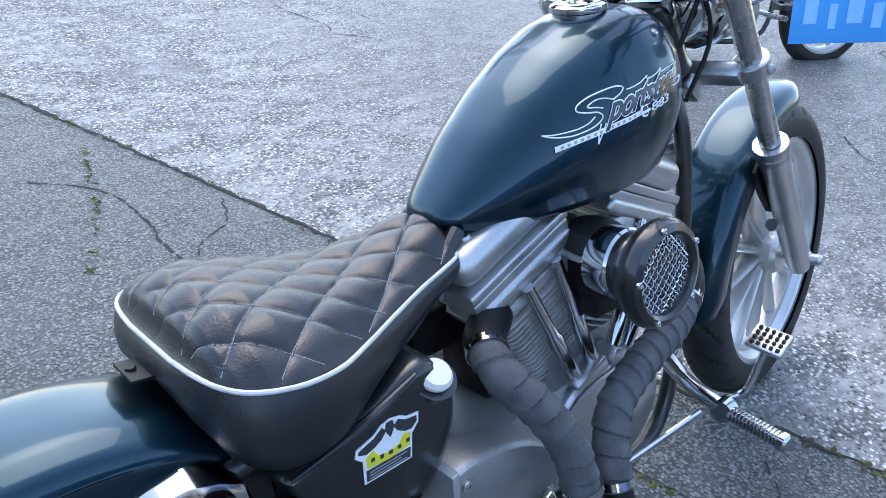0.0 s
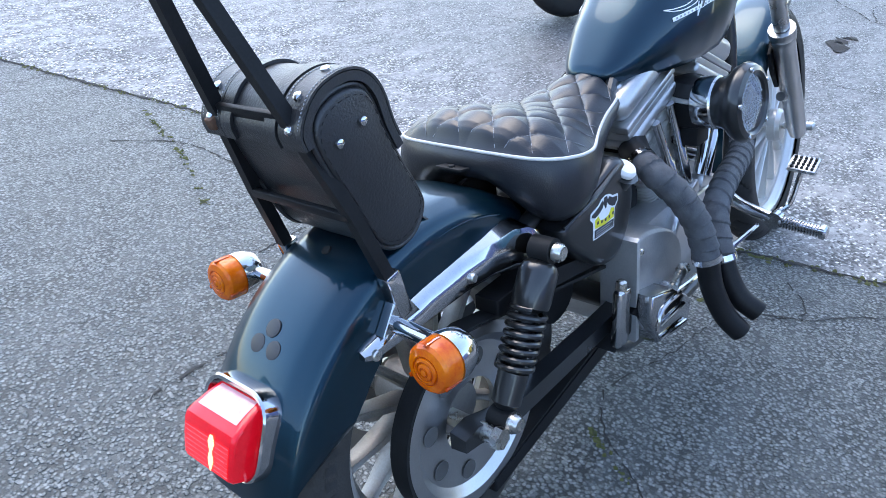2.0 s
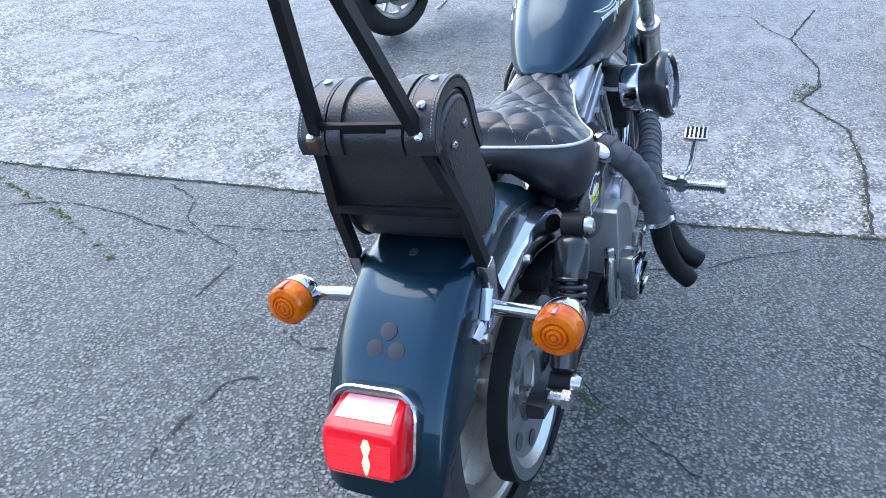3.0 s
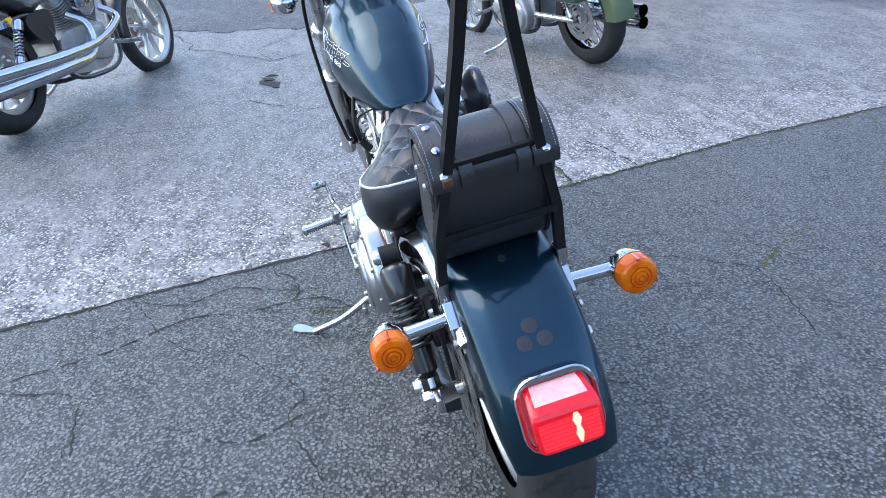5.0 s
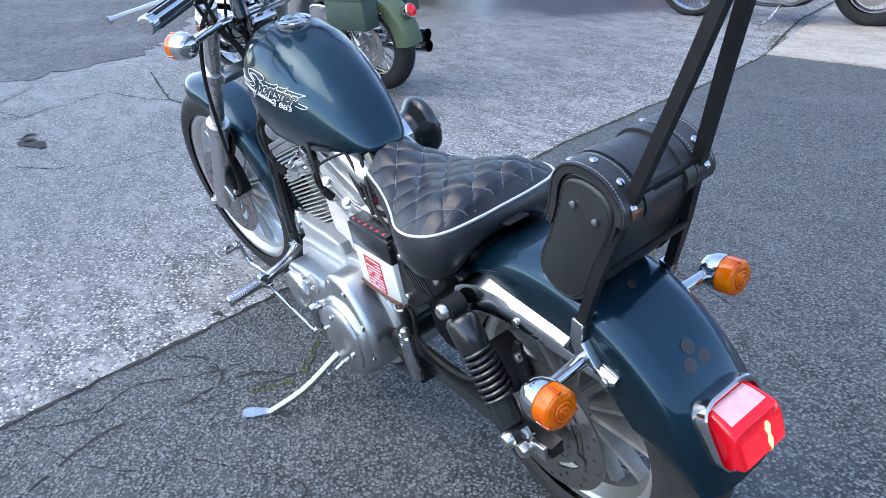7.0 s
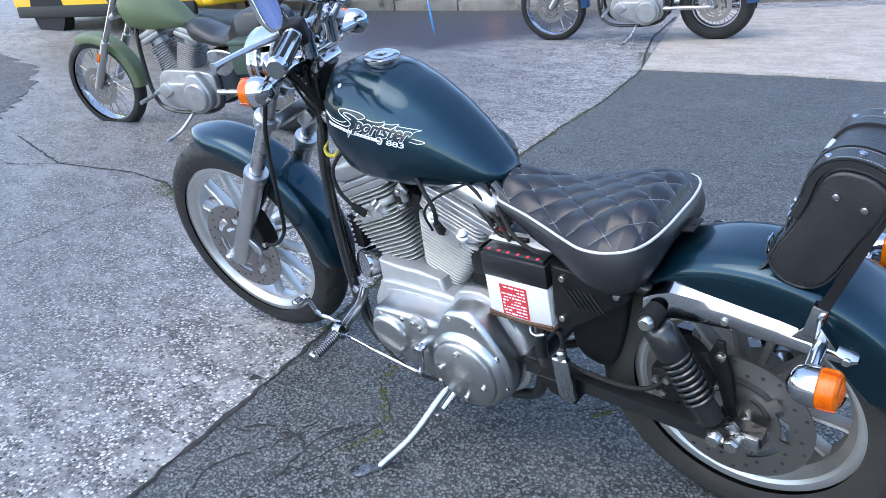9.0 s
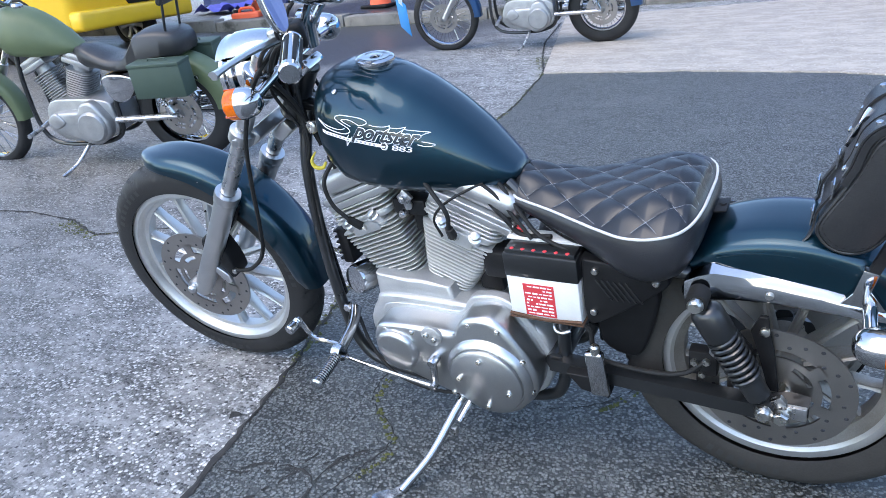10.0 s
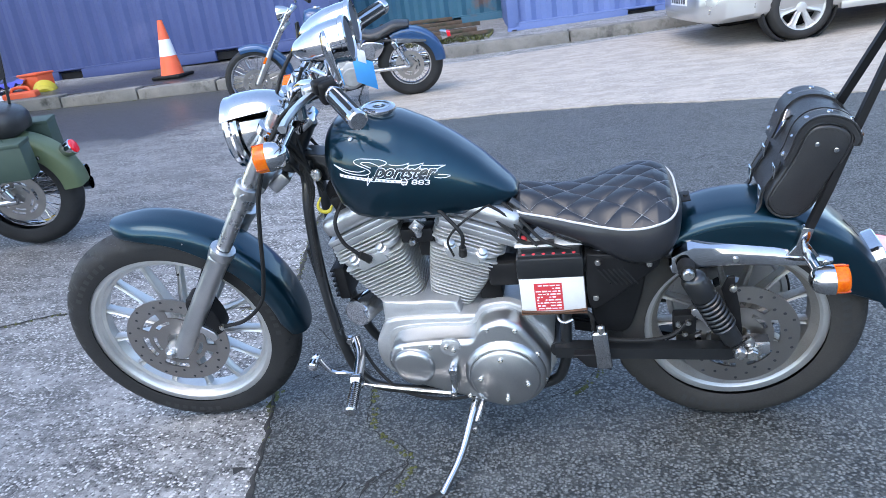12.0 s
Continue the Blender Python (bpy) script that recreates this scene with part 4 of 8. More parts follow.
neck = lathe(B(), [(0.024, -0.03), (0.026, 0.0), (0.030, 0.004)], (0.389, -0.138, 0.592), Vector((0, -0.55, 0.85)), 20)
part("filler_neck", neck, BLACK, oil)
cap = lathe(B(), [(0.021, 0.0), (0.022, 0.006), (0.018, 0.012), (0.008, 0.014), (0, 0.014)], (0.389, -0.141, 0.597), Vector((0, -0.55, 0.85)), 24)
part("oil_cap", cap, WHITE, oil, "white oil filler cap")
decal = part("sticker", prism(B(), [(0.276, 0.512), (0.344, 0.512), (0.346, 0.545), (0.356, 0.556), (0.357, 0.569), (0.340, 0.571), (0.330, 0.577), (0.316, 0.580), (0.303, 0.577), (0.292, 0.569), (0.268, 0.562), (0.266, 0.552), (0.276, 0.543)], -0.1475, -0.1492, "y"), WHITEPRINT, oil, "white, yellow and black badge sticker")
part("print", prism(B(), [(0.279, 0.5145), (0.341, 0.5145), (0.342, 0.528), (0.279, 0.529)], -0.149, -0.1500, "y"), DARKPRINT, decal)
for wing in ([(0.270, 0.555), (0.271, 0.559), (0.293, 0.566), (0.304, 0.574), (0.309, 0.568), (0.303, 0.560), (0.292, 0.554), (0.281, 0.551)],
             [(0.353, 0.559), (0.353, 0.566), (0.338, 0.568), (0.327, 0.574), (0.320, 0.568), (0.325, 0.560), (0.335, 0.554), (0.345, 0.552)],
             [(0.310, 0.577), (0.319, 0.577), (0.321, 0.568), (0.315, 0.556), (0.308, 0.567)]):
    part("print", prism(B(), wing, -0.149, -0.1501, "y"), DARKPRINT, decal)
part("print", prism(B(), [(0.281, 0.532), (0.310, 0.529), (0.341, 0.532), (0.343, 0.548), (0.334, 0.551), (0.326, 0.541), (0.311, 0.538), (0.297, 0.541), (0.290, 0.551), (0.280, 0.546)], -0.149, -0.1502, "y"), YELLOWPRINT, decal)
for k in range(5):
    x_ = 0.286 + 0.0125 * k
    z_ = 0.5345 + 0.0008 * (k - 2) ** 2
    part("print_bar", prism(B(), [(x_, z_), (x_ + 0.005, z_), (x_ + 0.005, z_ + 0.005), (x_, z_ + 0.005)], -0.150, -0.1506, "y"), DARKPRINT, decal)
for k in range(3):
    z_ = 0.5165 + 0.004 * k
    part("print_bar", prism(B(), [(0.283, z_), (0.336 - 0.008 * (k % 2), z_), (0.336 - 0.008 * (k % 2), z_ + 0.0014), (0.283, z_ + 0.0014)], -0.1499, -0.1504, "y"), GREYPRINT, decal)

plate = smooth_outline([(0.345, 0.452), (0.346, 0.590), (0.330, 0.600), (0.20, 0.588), (0.178, 0.575), (0.19, 0.548), (0.30, 0.462)], 4)
side = part("side_cover", prism(B(), plate, 0.105, 0.131, "y", 0.006), SATIN, bike, "black louvred side cover")
lv = B()
for k in range(6):
    x = 0.232 + 0.012 * k
    box(lv, (x + 0.012, 0.1325, 0.535), (0.004, 0.003, 0.055), 0.001, Matrix.Rotation(radians(35), 3, "Y"))
pieces("louvre", lv, BLACK, side)
bb = B()
for x, z in ((0.319, 0.578), (0.201, 0.567), (0.329, 0.477)):
    bolt(bb, (x, 0.131, z), "y", 0.0075, 0.007, 12)
pieces("bolt", bb, BRASS, side)

# battery on its bracket
bt = B()
box(bt, (0.433, 0.100, 0.494), (0.158, 0.078, 0.104), 0.004)
batt = part("battery", bt, WHITE, bike, "white and black battery with a red label")
bt = B()
box(bt, (0.433, 0.100, 0.572), (0.161, 0.081, 0.056), 0.004)
box(bt, (0.433, 0.100, 0.604), (0.150, 0.070, 0.010), 0.002)
part("lid", bt, BLACK, batt, "black battery lid")
bt = B()
for k in range(6):
    lathe(bt, [(0.0045, 0), (0.0045, 0.002), (0.003, 0.003), (0, 0.003)], (0.373 + 0.024 * k, 0.130, 0.6075), "z", 12)
pieces("vent_cap", bt, REDPRINT, batt, "small red vent cap")
bt = B()
box(bt, (0.435, 0.078, 0.611), (0.165, 0.040, 0.004), 0.001)
part("top_strip", bt, WHITE, batt)
bt = prism(B(), [(0.408, 0.450), (0.476, 0.450), (0.476, 0.530), (0.408, 0.530)], 0.1388, 0.1400, "y")
lab = part("label", bt, REDPRINT, batt, "red printed label")
bt = B()
rl = random.Random(9)
for k in range(9):
    z = 0.524 - 0.0085 * k
    x = 0.413
    while x < 0.468:
        w = rl.uniform(0.004, 0.014)
        if rl.random() < 0.72:
            box(bt, (x + w / 2, 0.1402, z), (w, 0.001, rl.uniform(0.002, 0.0042)))
        x += w + 0.003
pieces("print_bar", bt, WHITEPRINT, lab)
bt = B()
box(bt, (0.433, 0.100, 0.4395), (0.163, 0.083, 0.004), 0.001)
tube(bt, [(0.513, 0.141, 0.450), (0.433, 0.144, 0.446), (0.353, 0.141, 0.450)], 0.003, 8, 4)
part("tray", bt, RUST, batt, "rusty battery tray")
bt = B()
tube(bt, [(0.43, 0.09, 0.43), (0.425, 0.12, 0.408), (0.41, 0.125, 0.400), (0.39, 0.12, 0.405)], 0.004, 8)
part("drain_pipe", bt, DULL_CHROME, batt)

# fuel tank
TX = (0.500, 0.515, 0.54, 0.582, 0.644, 0.706, 0.769, 0.836, 0.890, 0.925, 0.945, 0.955)
T_TOP = (0.735, 0.752, 0.779, 0.824, 0.876, 0.918, 0.949, 0.966, 0.966, 0.955, 0.935, 0.905)
T_BOT = (0.722, 0.716, 0.712, 0.710, 0.710, 0.713, 0.718, 0.726, 0.740, 0.765, 0.800, 0.850)
T_HALF = (0.030, 0.050, 0.066, 0.086, 0.106, 0.121, 0.132, 0.136, 0.130, 0.115, 0.094, 0.060)


def tank_side(x, u):
    """The tank's outline at x: u runs from 0 (bottom edge) to 1 (ridge). Returns y, z."""
    t, b, w = lerp(x, TX, T_TOP), lerp(x, TX, T_BOT), lerp(x, TX, T_HALF)
    h = t - b
    if u < 0.30:
        v = u / 0.30
        return w * (0.86 + 0.14 * math.sin(v * math.pi / 2)), b + h * 0.34 * v
    v = (u - 0.30) / 0.70
    a = v * math.pi / 2
    return w * math.cos(a) ** 0.70, b + h * (0.34 + 0.66 * math.sin(a) ** 1.06)


def tank_mesh(bm, nx=24, nu=21):
    loops = []
    for x in np.concatenate([np.linspace(0.500, 0.54, 5), np.linspace(0.56, 0.90, nx), np.linspace(0.91, 0.955, 7)]):
        ring = []
        for u in np.linspace(0, 1, nu):
            y, z = tank_side(x, u)
            ring.append((x, y, z))
        ring += [(p[0], -p[1], p[2]) for p in ring[::-1][1:]]
        y, z = tank_side(x, 0)
        ring += [(x, -y * 0.85, z - 0.004), (x, -y * 0.4, z + 0.004), (x, y * 0.4, z + 0.004), (x, y * 0.85, z - 0.004)]
        loops.append(ring)
    rings(bm, loops)
    return bm


tank = part("fuel_tank", tank_mesh(B()), TEAL, bike, "dark teal teardrop fuel tank", 60)
fc = lathe(B(), [(0.034, -0.012), (0.038, -0.004), (0.0385, 0.002), (0.0415, 0.004), (0.0425, 0.008), (0.0415, 0.0125), (0.037, 0.0155), (0.028, 0.0165), (0.024, 0.0155), (0.012, 0.0172), (0, 0.0178)], (0.815, 0, 0.958), (-0.10, 0, 0.99), 40)
fcap = part("filler_cap", fc, CHROME, tank, "chrome fuel filler cap")
fcb = B()
box(fcb, (0.8135, 0, 0.9758), (0.018, 0.004, 0.002), 0.0006)
part("key_slot", fcb, DULL_CHROME, fcap)
pin = B()
for s in (1, -1):
    for x, u in ((0.868, 0.70),):
        y, z = tank_side(x, u)
        lathe(pin, [(0.006, -0.002), (0.006, 0.002), (0.003, 0.004), (0, 0.004)], (x, s * y, z), (0, s * 0.6, 0.8), 12)
pieces("stud", pin, DULL_CHROME, tank)


FLANK_U = np.linspace(0, 0.9, 120)


def on_tank(x, z, side_, off=0.0012):
    """The point on the tank's flank at x and height z."""
    t, b, w = lerp(x, TX, T_TOP), lerp(x, TX, T_BOT), lerp(x, TX, T_HALF)
    v = np.clip(FLANK_U / 0.30, 0, 1)
    a = np.clip((FLANK_U - 0.30) / 0.70, 0, 1) * math.pi / 2
    ys = np.where(FLANK_U < 0.30, w * (0.86 + 0.14 * np.sin(v * math.pi / 2)), w * np.cos(a) ** 0.70)
    zs = np.where(FLANK_U < 0.30, b + (t - b) * 0.34 * v, b + (t - b) * (0.34 + 0.66 * np.sin(a) ** 1.06))
    return Vector((x, side_ * (float(np.interp(z, zs, ys)) + off), z))


def tank_stroke(bm, pts, side_, r, per=8):
    """A flat painted line laid on the flank through (x, z) points; on the drive side x is mirrored about the emblem's middle."""
    q = curve([(x, 0, z) for x, z in pts], per)
    tube(bm, [on_tank(p.x, p.z, side_) for p in q], r, 5, 1)


class Emblem:
    """Coordinates of the tank emblem: d runs along the word, h stands on the stripe's line, which tilts up to the front."""

    def __init__(self, side_):
        self.s = side_
        self.x0, self.z0 = (0.916, 0.857) if side_ > 0 else (0.634, 0.804)

    def at(self, d, h, off=0.0012):
        x = self.x0 - self.s * d
        return on_tank(x, self.z0 - self.s * 0.19 * d + h, self.s, off)

    def stroke(self, bm, pts, r, per=6):
        q = curve([(d, 0, h) for d, h in pts], per)
        tube(bm, [self.at(p.x, p.z) for p in q], r, 5, 1)
        return bm


def lettering(text, size, width, at, em_, material, parent, label, slant=0.25, thick=0.0006, grow=0.0):
    """Raised lettering on the flank from the built-in font, fitted to a width and bent to the tank. at: (d, h) where it begins."""
    cu = bpy.data.curves.new(text, "FONT")
    cu.body = text
    cu.size = size
    cu.shear = slant
    cu.extrude = thick
    cu.offset = grow
    cu.space_character = 0.92
    tmp = bpy.data.objects.new(text, cu)
    me = bpy.data.meshes.new_from_object(tmp)
    bpy.data.objects.remove(tmp)
    bm = B()
    bm.from_mesh(me)
    bpy.data.meshes.remove(me)
    bmesh.ops.subdivide_edges(bm, edges=[e for e in bm.edges if e.calc_length() > size * 0.15], cuts=2)
    x_lo, x_hi = min(v.co.x for v in bm.verts) + grow, max(v.co.x for v in bm.verts) - grow
    for v in bm.verts:
        v.co = em_.at(at[0] + (v.co.x - x_lo) * width / (x_hi - x_lo), at[1] + v.co.y, 0.0010 + v.co.z + thick)
    return part("lettering", bm, material, parent, label)


for s in (1, -1):
    em_ = Emblem(s)
    lettering("portster", 0.044, 0.150, (0.092, 0.0085), em_, WHITEPRINT, tank, "white outline of the script lettering", 0.62, 0.0004, 0.0024)
    lettering("portster", 0.044, 0.150, (0.092, 0.0085), em_, LETTERFILL, tank, "dark fill of the script lettering", 0.62, 0.0008, 0.0009)
    lettering("883", 0.0155, 0.043, (0.182, -0.0060), em_, WHITEPRINT, tank, "white model number", 0.1, 0.0005, 0.0)
    for pts, r in (
            ([(0.0, 0.021), (0.018, 0.0135), (0.045, 0.0085), (0.075, 0.010), (0.090, 0.017), (0.084, 0.025), (0.066, 0.030), (0.054, 0.035), (0.056, 0.041), (0.072, 0.0465), (0.095, 0.048), (0.118, 0.0475), (0.131, 0.043),
              (0.126, 0.0375), (0.112, 0.033)], 0.0011),
            ([(0.0, 0.021), (0.02, 0.017), (0.048, 0.0145), (0.066, 0.0165), (0.078, 0.0215)], 0.0010),
            ([(0.112, 0.033), (0.100, 0.038), (0.086, 0.0405), (0.074, 0.0385), (0.070, 0.0355), (0.082, 0.032), (0.093, 0.028)], 0.0010),
            ([(0.136, 0.0385), (0.150, 0.0375), (0.168, 0.0385), (0.181, 0.0425)], 0.0009),
            ([(0.181, 0.0425), (0.180, 0.0385), (0.197, 0.0385), (0.214, 0.0425)], 0.0009),
            ([(0.214, 0.0425), (0.212, 0.0380), (0.235, 0.0365), (0.262, 0.0355)], 0.0009),
            ([(0.262, 0.0355), (0.250, 0.0315), (0.242, 0.0275)], 0.0009),
            ([(0.236, 0.0105), (0.250, 0.0085), (0.262, 0.0095), (0.271, 0.0135), (0.255, 0.0160), (0.244, 0.0170)], 0.0009),
            ([(0.086, 0.010), (0.081, 0.000), (0.078, -0.0145)], 0.0010),
            ([(0.078, -0.0145), (0.086, -0.004), (0.094, 0.008)], 0.0010)):
        part("flourish", em_.stroke(B(), pts, r, 6 if len(pts) > 5 else 3), WHITEPRINT, tank, "white script flourish")
    bar_ = B()
    for lo, hi, off in ((0.012, 0.161, 0.0012),):
        ds = np.linspace(lo, hi, 24)
        rings(bar_, [[em_.at(d, -0.0036, off), em_.at(d, 0.0, off + 0.0004), em_.at(d, 0.0036, off)] for d in ds], False)
    part("stripe", bar_, WHITEPRINT, tank, "white stripe with illegible small print")
    for k in range(13):
        d = 0.020 + k * 0.0102
        db = B()
        rings(db, [[em_.at(d + q, -0.0018, 0.0020), em_.at(d + q, 0.0018, 0.0020)] for q in (0.0, 0.002, 0.0045)], False)
        part("print_bar", db, GREYPRINT, tank)
    sh_ = lathe(B(), [(0.0095, 0.0), (0.0095, 0.0022), (0.0075, 0.0026), (0, 0.0026)], em_.at(0.166, 0.0, 0.0005), (0, s, 0.25), 6)
    shield = part("shield", sh_, WHITEPRINT, tank, "white shield outline")
    part("shield_field", lathe(B(), [(0.0068, 0.0), (0.0068, 0.0030), (0, 0.0030)], em_.at(0.166, 0.0, 0.0005), (0, s, 0.25), 6), DARKPRINT, shield)
    db = B()
    rings(db, [[em_.at(q, -0.002, 0.0046), em_.at(q, 0.002, 0.0046)] for q in (0.157, 0.166, 0.175)], False)
    part("print_bar", db, WHITEPRINT, shield)

# seat
SX = (0.128, 0.132, 0.140, 0.155, 0.180, 0.215, 0.26, 0.32, 0.37, 0.42, 0.465, 0.495, 0.510)
S_HALF = (0.050, 0.088, 0.120, 0.145, 0.160, 0.166, 0.158, 0.129, 0.107, 0.090, 0.078, 0.069, 0.052)
S_PIPE = (0.694, 0.693, 0.691, 0.689, 0.686, 0.682, 0.678, 0.675, 0.677, 0.683, 0.688, 0.692, 0.694)
S_CROWN = (0.004, 0.012, 0.022, 0.036, 0.048, 0.051, 0.045, 0.034, 0.027, 0.026, 0.031, 0.034, 0.028)
S_BOT = (0.640, 0.616, 0.596, 0.584, 0.578, 0.578, 0.584, 0.600, 0.618, 0.634, 0.652, 0.668, 0.690)
QUILT = 0.069


def seat_top(x, v):
    """The padded, quilted top: a diamond pattern of seams pressed into the crown."""
    half, zp, c = lerp(x, SX, S_HALF), lerp(x, SX, S_PIPE), lerp(x, SX, S_CROWN)
    y = v * half
    z = zp + min(1.0, (x - 0.128) * 60) * (0.003 + (c + 0.005) * (1 - abs(v) ** 3.0))
    a = ((x - 0.30) * 0.80 + y) / QUILT
    b = ((x - 0.30) * 0.80 - y) / QUILT
    da, db = abs(a - round(a)), abs(b - round(b))
    edge = min(1.0, (1 - abs(v)) * 6) * min(1.0, (x - 0.128) * 30)
    puff = (math.sin(math.pi * da) * math.sin(math.pi * db)) ** 0.42
    return Vector((x, y, z + edge * 0.0085 * (puff - 1)))


seat_bm = B()
loops = []
for x in np.concatenate([np.linspace(0.128, 0.15, 10), np.linspace(0.153, 0.510, 190)]):
    loops.append([seat_top(x, v) for v in np.linspace(-1, 1, 150)])
rings(seat_bm, loops, False)
seat = part("seat", seat_bm, VINYL, bike, "quilted black vinyl solo seat with white piping", 50)
skirt = B()
ol = [(x, lerp(x, SX, S_HALF)) for x in SX]
outline = curve([(x, h, 0) for x, h in ol], 5)
full = [Vector((p.x, p.y, 0)) for p in outline] + [Vector((p.x, -p.y, 0)) for p in outline[::-1]]
loops = []
for k, (inn, f) in enumerate(((0.0, 0.0), (-0.006, 0.12), (-0.010, 0.35), (-0.008, 0.62), (0.004, 0.86), (0.022, 1.0), (0.06, 1.0))):
    ring = []
    for p in full:
        zp, zb = lerp(p.x, SX, S_PIPE), lerp(p.x, SX, S_BOT)
        c = Vector((0.30, 0, 0))
        d = (p - c).normalized()
        q = p - d * inn
        ring.append((q.x, q.y, zp + (zb - zp) * f))
    loops.append(ring)
rings(skirt, loops, True, False, True)
part("skirt", skirt, VINYL, seat, "smooth black vinyl seat skirt", 60)
pipe_ = B()
ring = [Vector((p.x, p.y * 1.01, lerp(p.x, SX, S_PIPE) + 0.001)) for p in full]
tube(pipe_, ring + ring[:1], 0.0028, 8, 2)
part("piping", pipe_, PIPING, seat, "white piping")
stitch = B()
for fam in (1, -1):
    for k in range(-6, 9):
        run = []
        for y in np.linspace(-0.17, 0.17, 130):
            x = 0.30 + (k * QUILT - fam * y) / 0.80
            if 0.136 < x < 0.506:
                half = lerp(x, SX, S_HALF)
                if abs(y) < half * 0.97:
                    run.append(seat_top(x, y / half) + Vector((0, 0, 0.0013)))
        for a, b in list(zip(run, run[1:]))[::1]:
            if (a - b).length < 0.008:
                tube(stitch, [a, a.lerp(b, 0.8)], 0.00055, 4, 1)
part("stitching", stitch, THREAD, seat, "pale grey diamond stitching")
tab = B()
box(tab, (0.118, 0.0, 0.668), (0.045, 0.050, 0.004), 0.001, Matrix.Rotation(radians(8), 3, "Y"))
bolt(tab, (0.105, 0.0, 0.670), "z", 0.006, 0.005)
part("seat_tab", tab, SATIN, seat)

# backrest frame
bars = []
for s in (1, -1):
    fl_ = B()
    pts = [(-0.130, 0.101, 0.575), (-0.150, 0.101, 0.625), (-0.185, 0.094, 0.720), (-0.232, 0.068, 0.842), (-0.300, 0.036, 1.010), (-0.372, 0.008, 1.190)]
    loops = []
    for i, (x, y, z) in enumerate(pts):
        d = (Vector(pts[min(i + 1, 5)]) - Vector(pts[max(i - 1, 0)])).normalized()
        sd = d.cross(Vector((0, 1, 0))).normalized() * 0.0085
        w = Vector((0, 0.0075, 0))
        p = Vector((x, y * s, z))
        loops.append([p + sd + w, p + sd - w, p - sd - w, p - sd + w])
    rings(fl_, loops)
    bars.append(fl_)
frame_b = part("backrest_frame", bars[0], SATIN, bike, "black flat-bar backrest frame with surface rust")
part("upright", bars[1], SATIN, frame_b)
for (x, z, y) in ((-0.230, 0.842, 0.068), (-0.187, 0.715, 0.094)):
    cb = B()
    box(cb, (x - 0.002, 0, z), (0.008, 2 * y, 0.014), 0.002, Matrix.Rotation(radians(-20), 3, "Y"))
    part("crossbar", cb, SATIN, frame_b)
rs = B()
box(rs, (-0.236, 0.0715, 0.825), (0.0176, 0.0158, 0.016), 0.003, Matrix.Rotation(radians(-20), 3, "Y"))
part("rust_patch", rs, RUST, frame_b)

# tool bag strapped to the backrest
bag = thing("saddle_bag", BIKE, "black studded leather bag strapped to the motorcycle backrest", "bag")
BW = 0.089
prof = [(-0.116, 0.645), (-0.080, 0.652), (-0.058, 0.682), (-0.066, 0.712), (-0.090, 0.757), (-0.112, 0.804), (-0.129, 0.848), (-0.148, 0.865), (-0.180, 0.865), (-0.211, 0.850), (-0.222, 0.826), (-0.212, 0.790), (-0.184, 0.735), (-0.150, 0.668)]
sm = smooth_outline(prof, 5)
body = B()
loops = []
for t in np.linspace(-1, 1, 21):
    y = t * BW
    k = 1 - 0.05 * max(0, abs(t) - 0.86) / 0.14
    cx = sum(p[0] for p in sm) / len(sm)
    cz = sum(p[1] for p in sm) / len(sm)
    wob = 0.003 * math.sin(t * 7.0)
    loops.append([(cx + (x - cx) * k + wob * (z - 0.7) * 3, y, cz + (z - cz) * k) for x, z in sm])
rings(body, loops)
part("body", body, LEATHER, bag, "sagging black leather body", 50)
for s in (1, -1):
    pan = B()
    q = [(x * 0.955 - 0.140 * 0.045, z * 0.955 + 0.755 * 0.045) for x, z in sm]
    prism(pan, q, (BW - 0.002) * s, (BW + 0.006) * s, "y", 0.006)
    part("end_panel", pan, LEATHER, bag, "oval leather end panel", 50)
    rim_ = B()
    ring = [Vector((x, (BW - 0.001) * s, z)) for x, z in [(x * 0.985 - 0.137 * 0.015, z * 0.985 + 0.745 * 0.015) for x, z in sm]]
    tube(rim_, ring + ring[:1], 0.0035, 8, 1)
    part("edge_piping", rim_, LEATHER, bag)
    thr = B()
    ring = [Vector((x, (BW + 0.0062) * s, z)) for x, z in [(x * 0.88 - 0.140 * 0.12, z * 0.88 + 0.755 * 0.12) for x, z in sm]]
    for a, b in list(zip(ring, ring[1:]))[::2]:
        tube(thr, [a, b], 0.0005, 4, 1)
    part("stitching", thr, SATIN, bag)
lid = B()
arc = curve([(-0.091, 0, 0.775), (-0.105, 0, 0.806), (-0.118, 0, 0.848), (-0.140, 0, 0.871), (-0.172, 0, 0.875), (-0.208, 0, 0.861), (-0.229, 0, 0.830), (-0.226, 0, 0.810)], 6)
loops = []
for i, p in enumerate(arc):
    d = (arc[min(i + 1, len(arc) - 1)] - arc[max(i - 1, 0)]).normalized()
    nrm = Vector((d.z, 0, -d.x)) * -1
    if nrm.dot(p - Vector((-0.14, 0, 0.75))) < 0:
        nrm = -nrm
    hw = 0.0945
    loops.append([p + nrm * 0.005 + Vector((0, hw, 0)), p + nrm * 0.006, p + nrm * 0.005 + Vector((0, -hw, 0)), p + Vector((0, -hw, 0)) - nrm * 0.006, p, p + Vector((0, hw, 0)) - nrm * 0.006])
rings(lid, loops)
lid_ob = part("lid", lid, LEATHER, bag, "domed leather lid with chrome studs", 45)
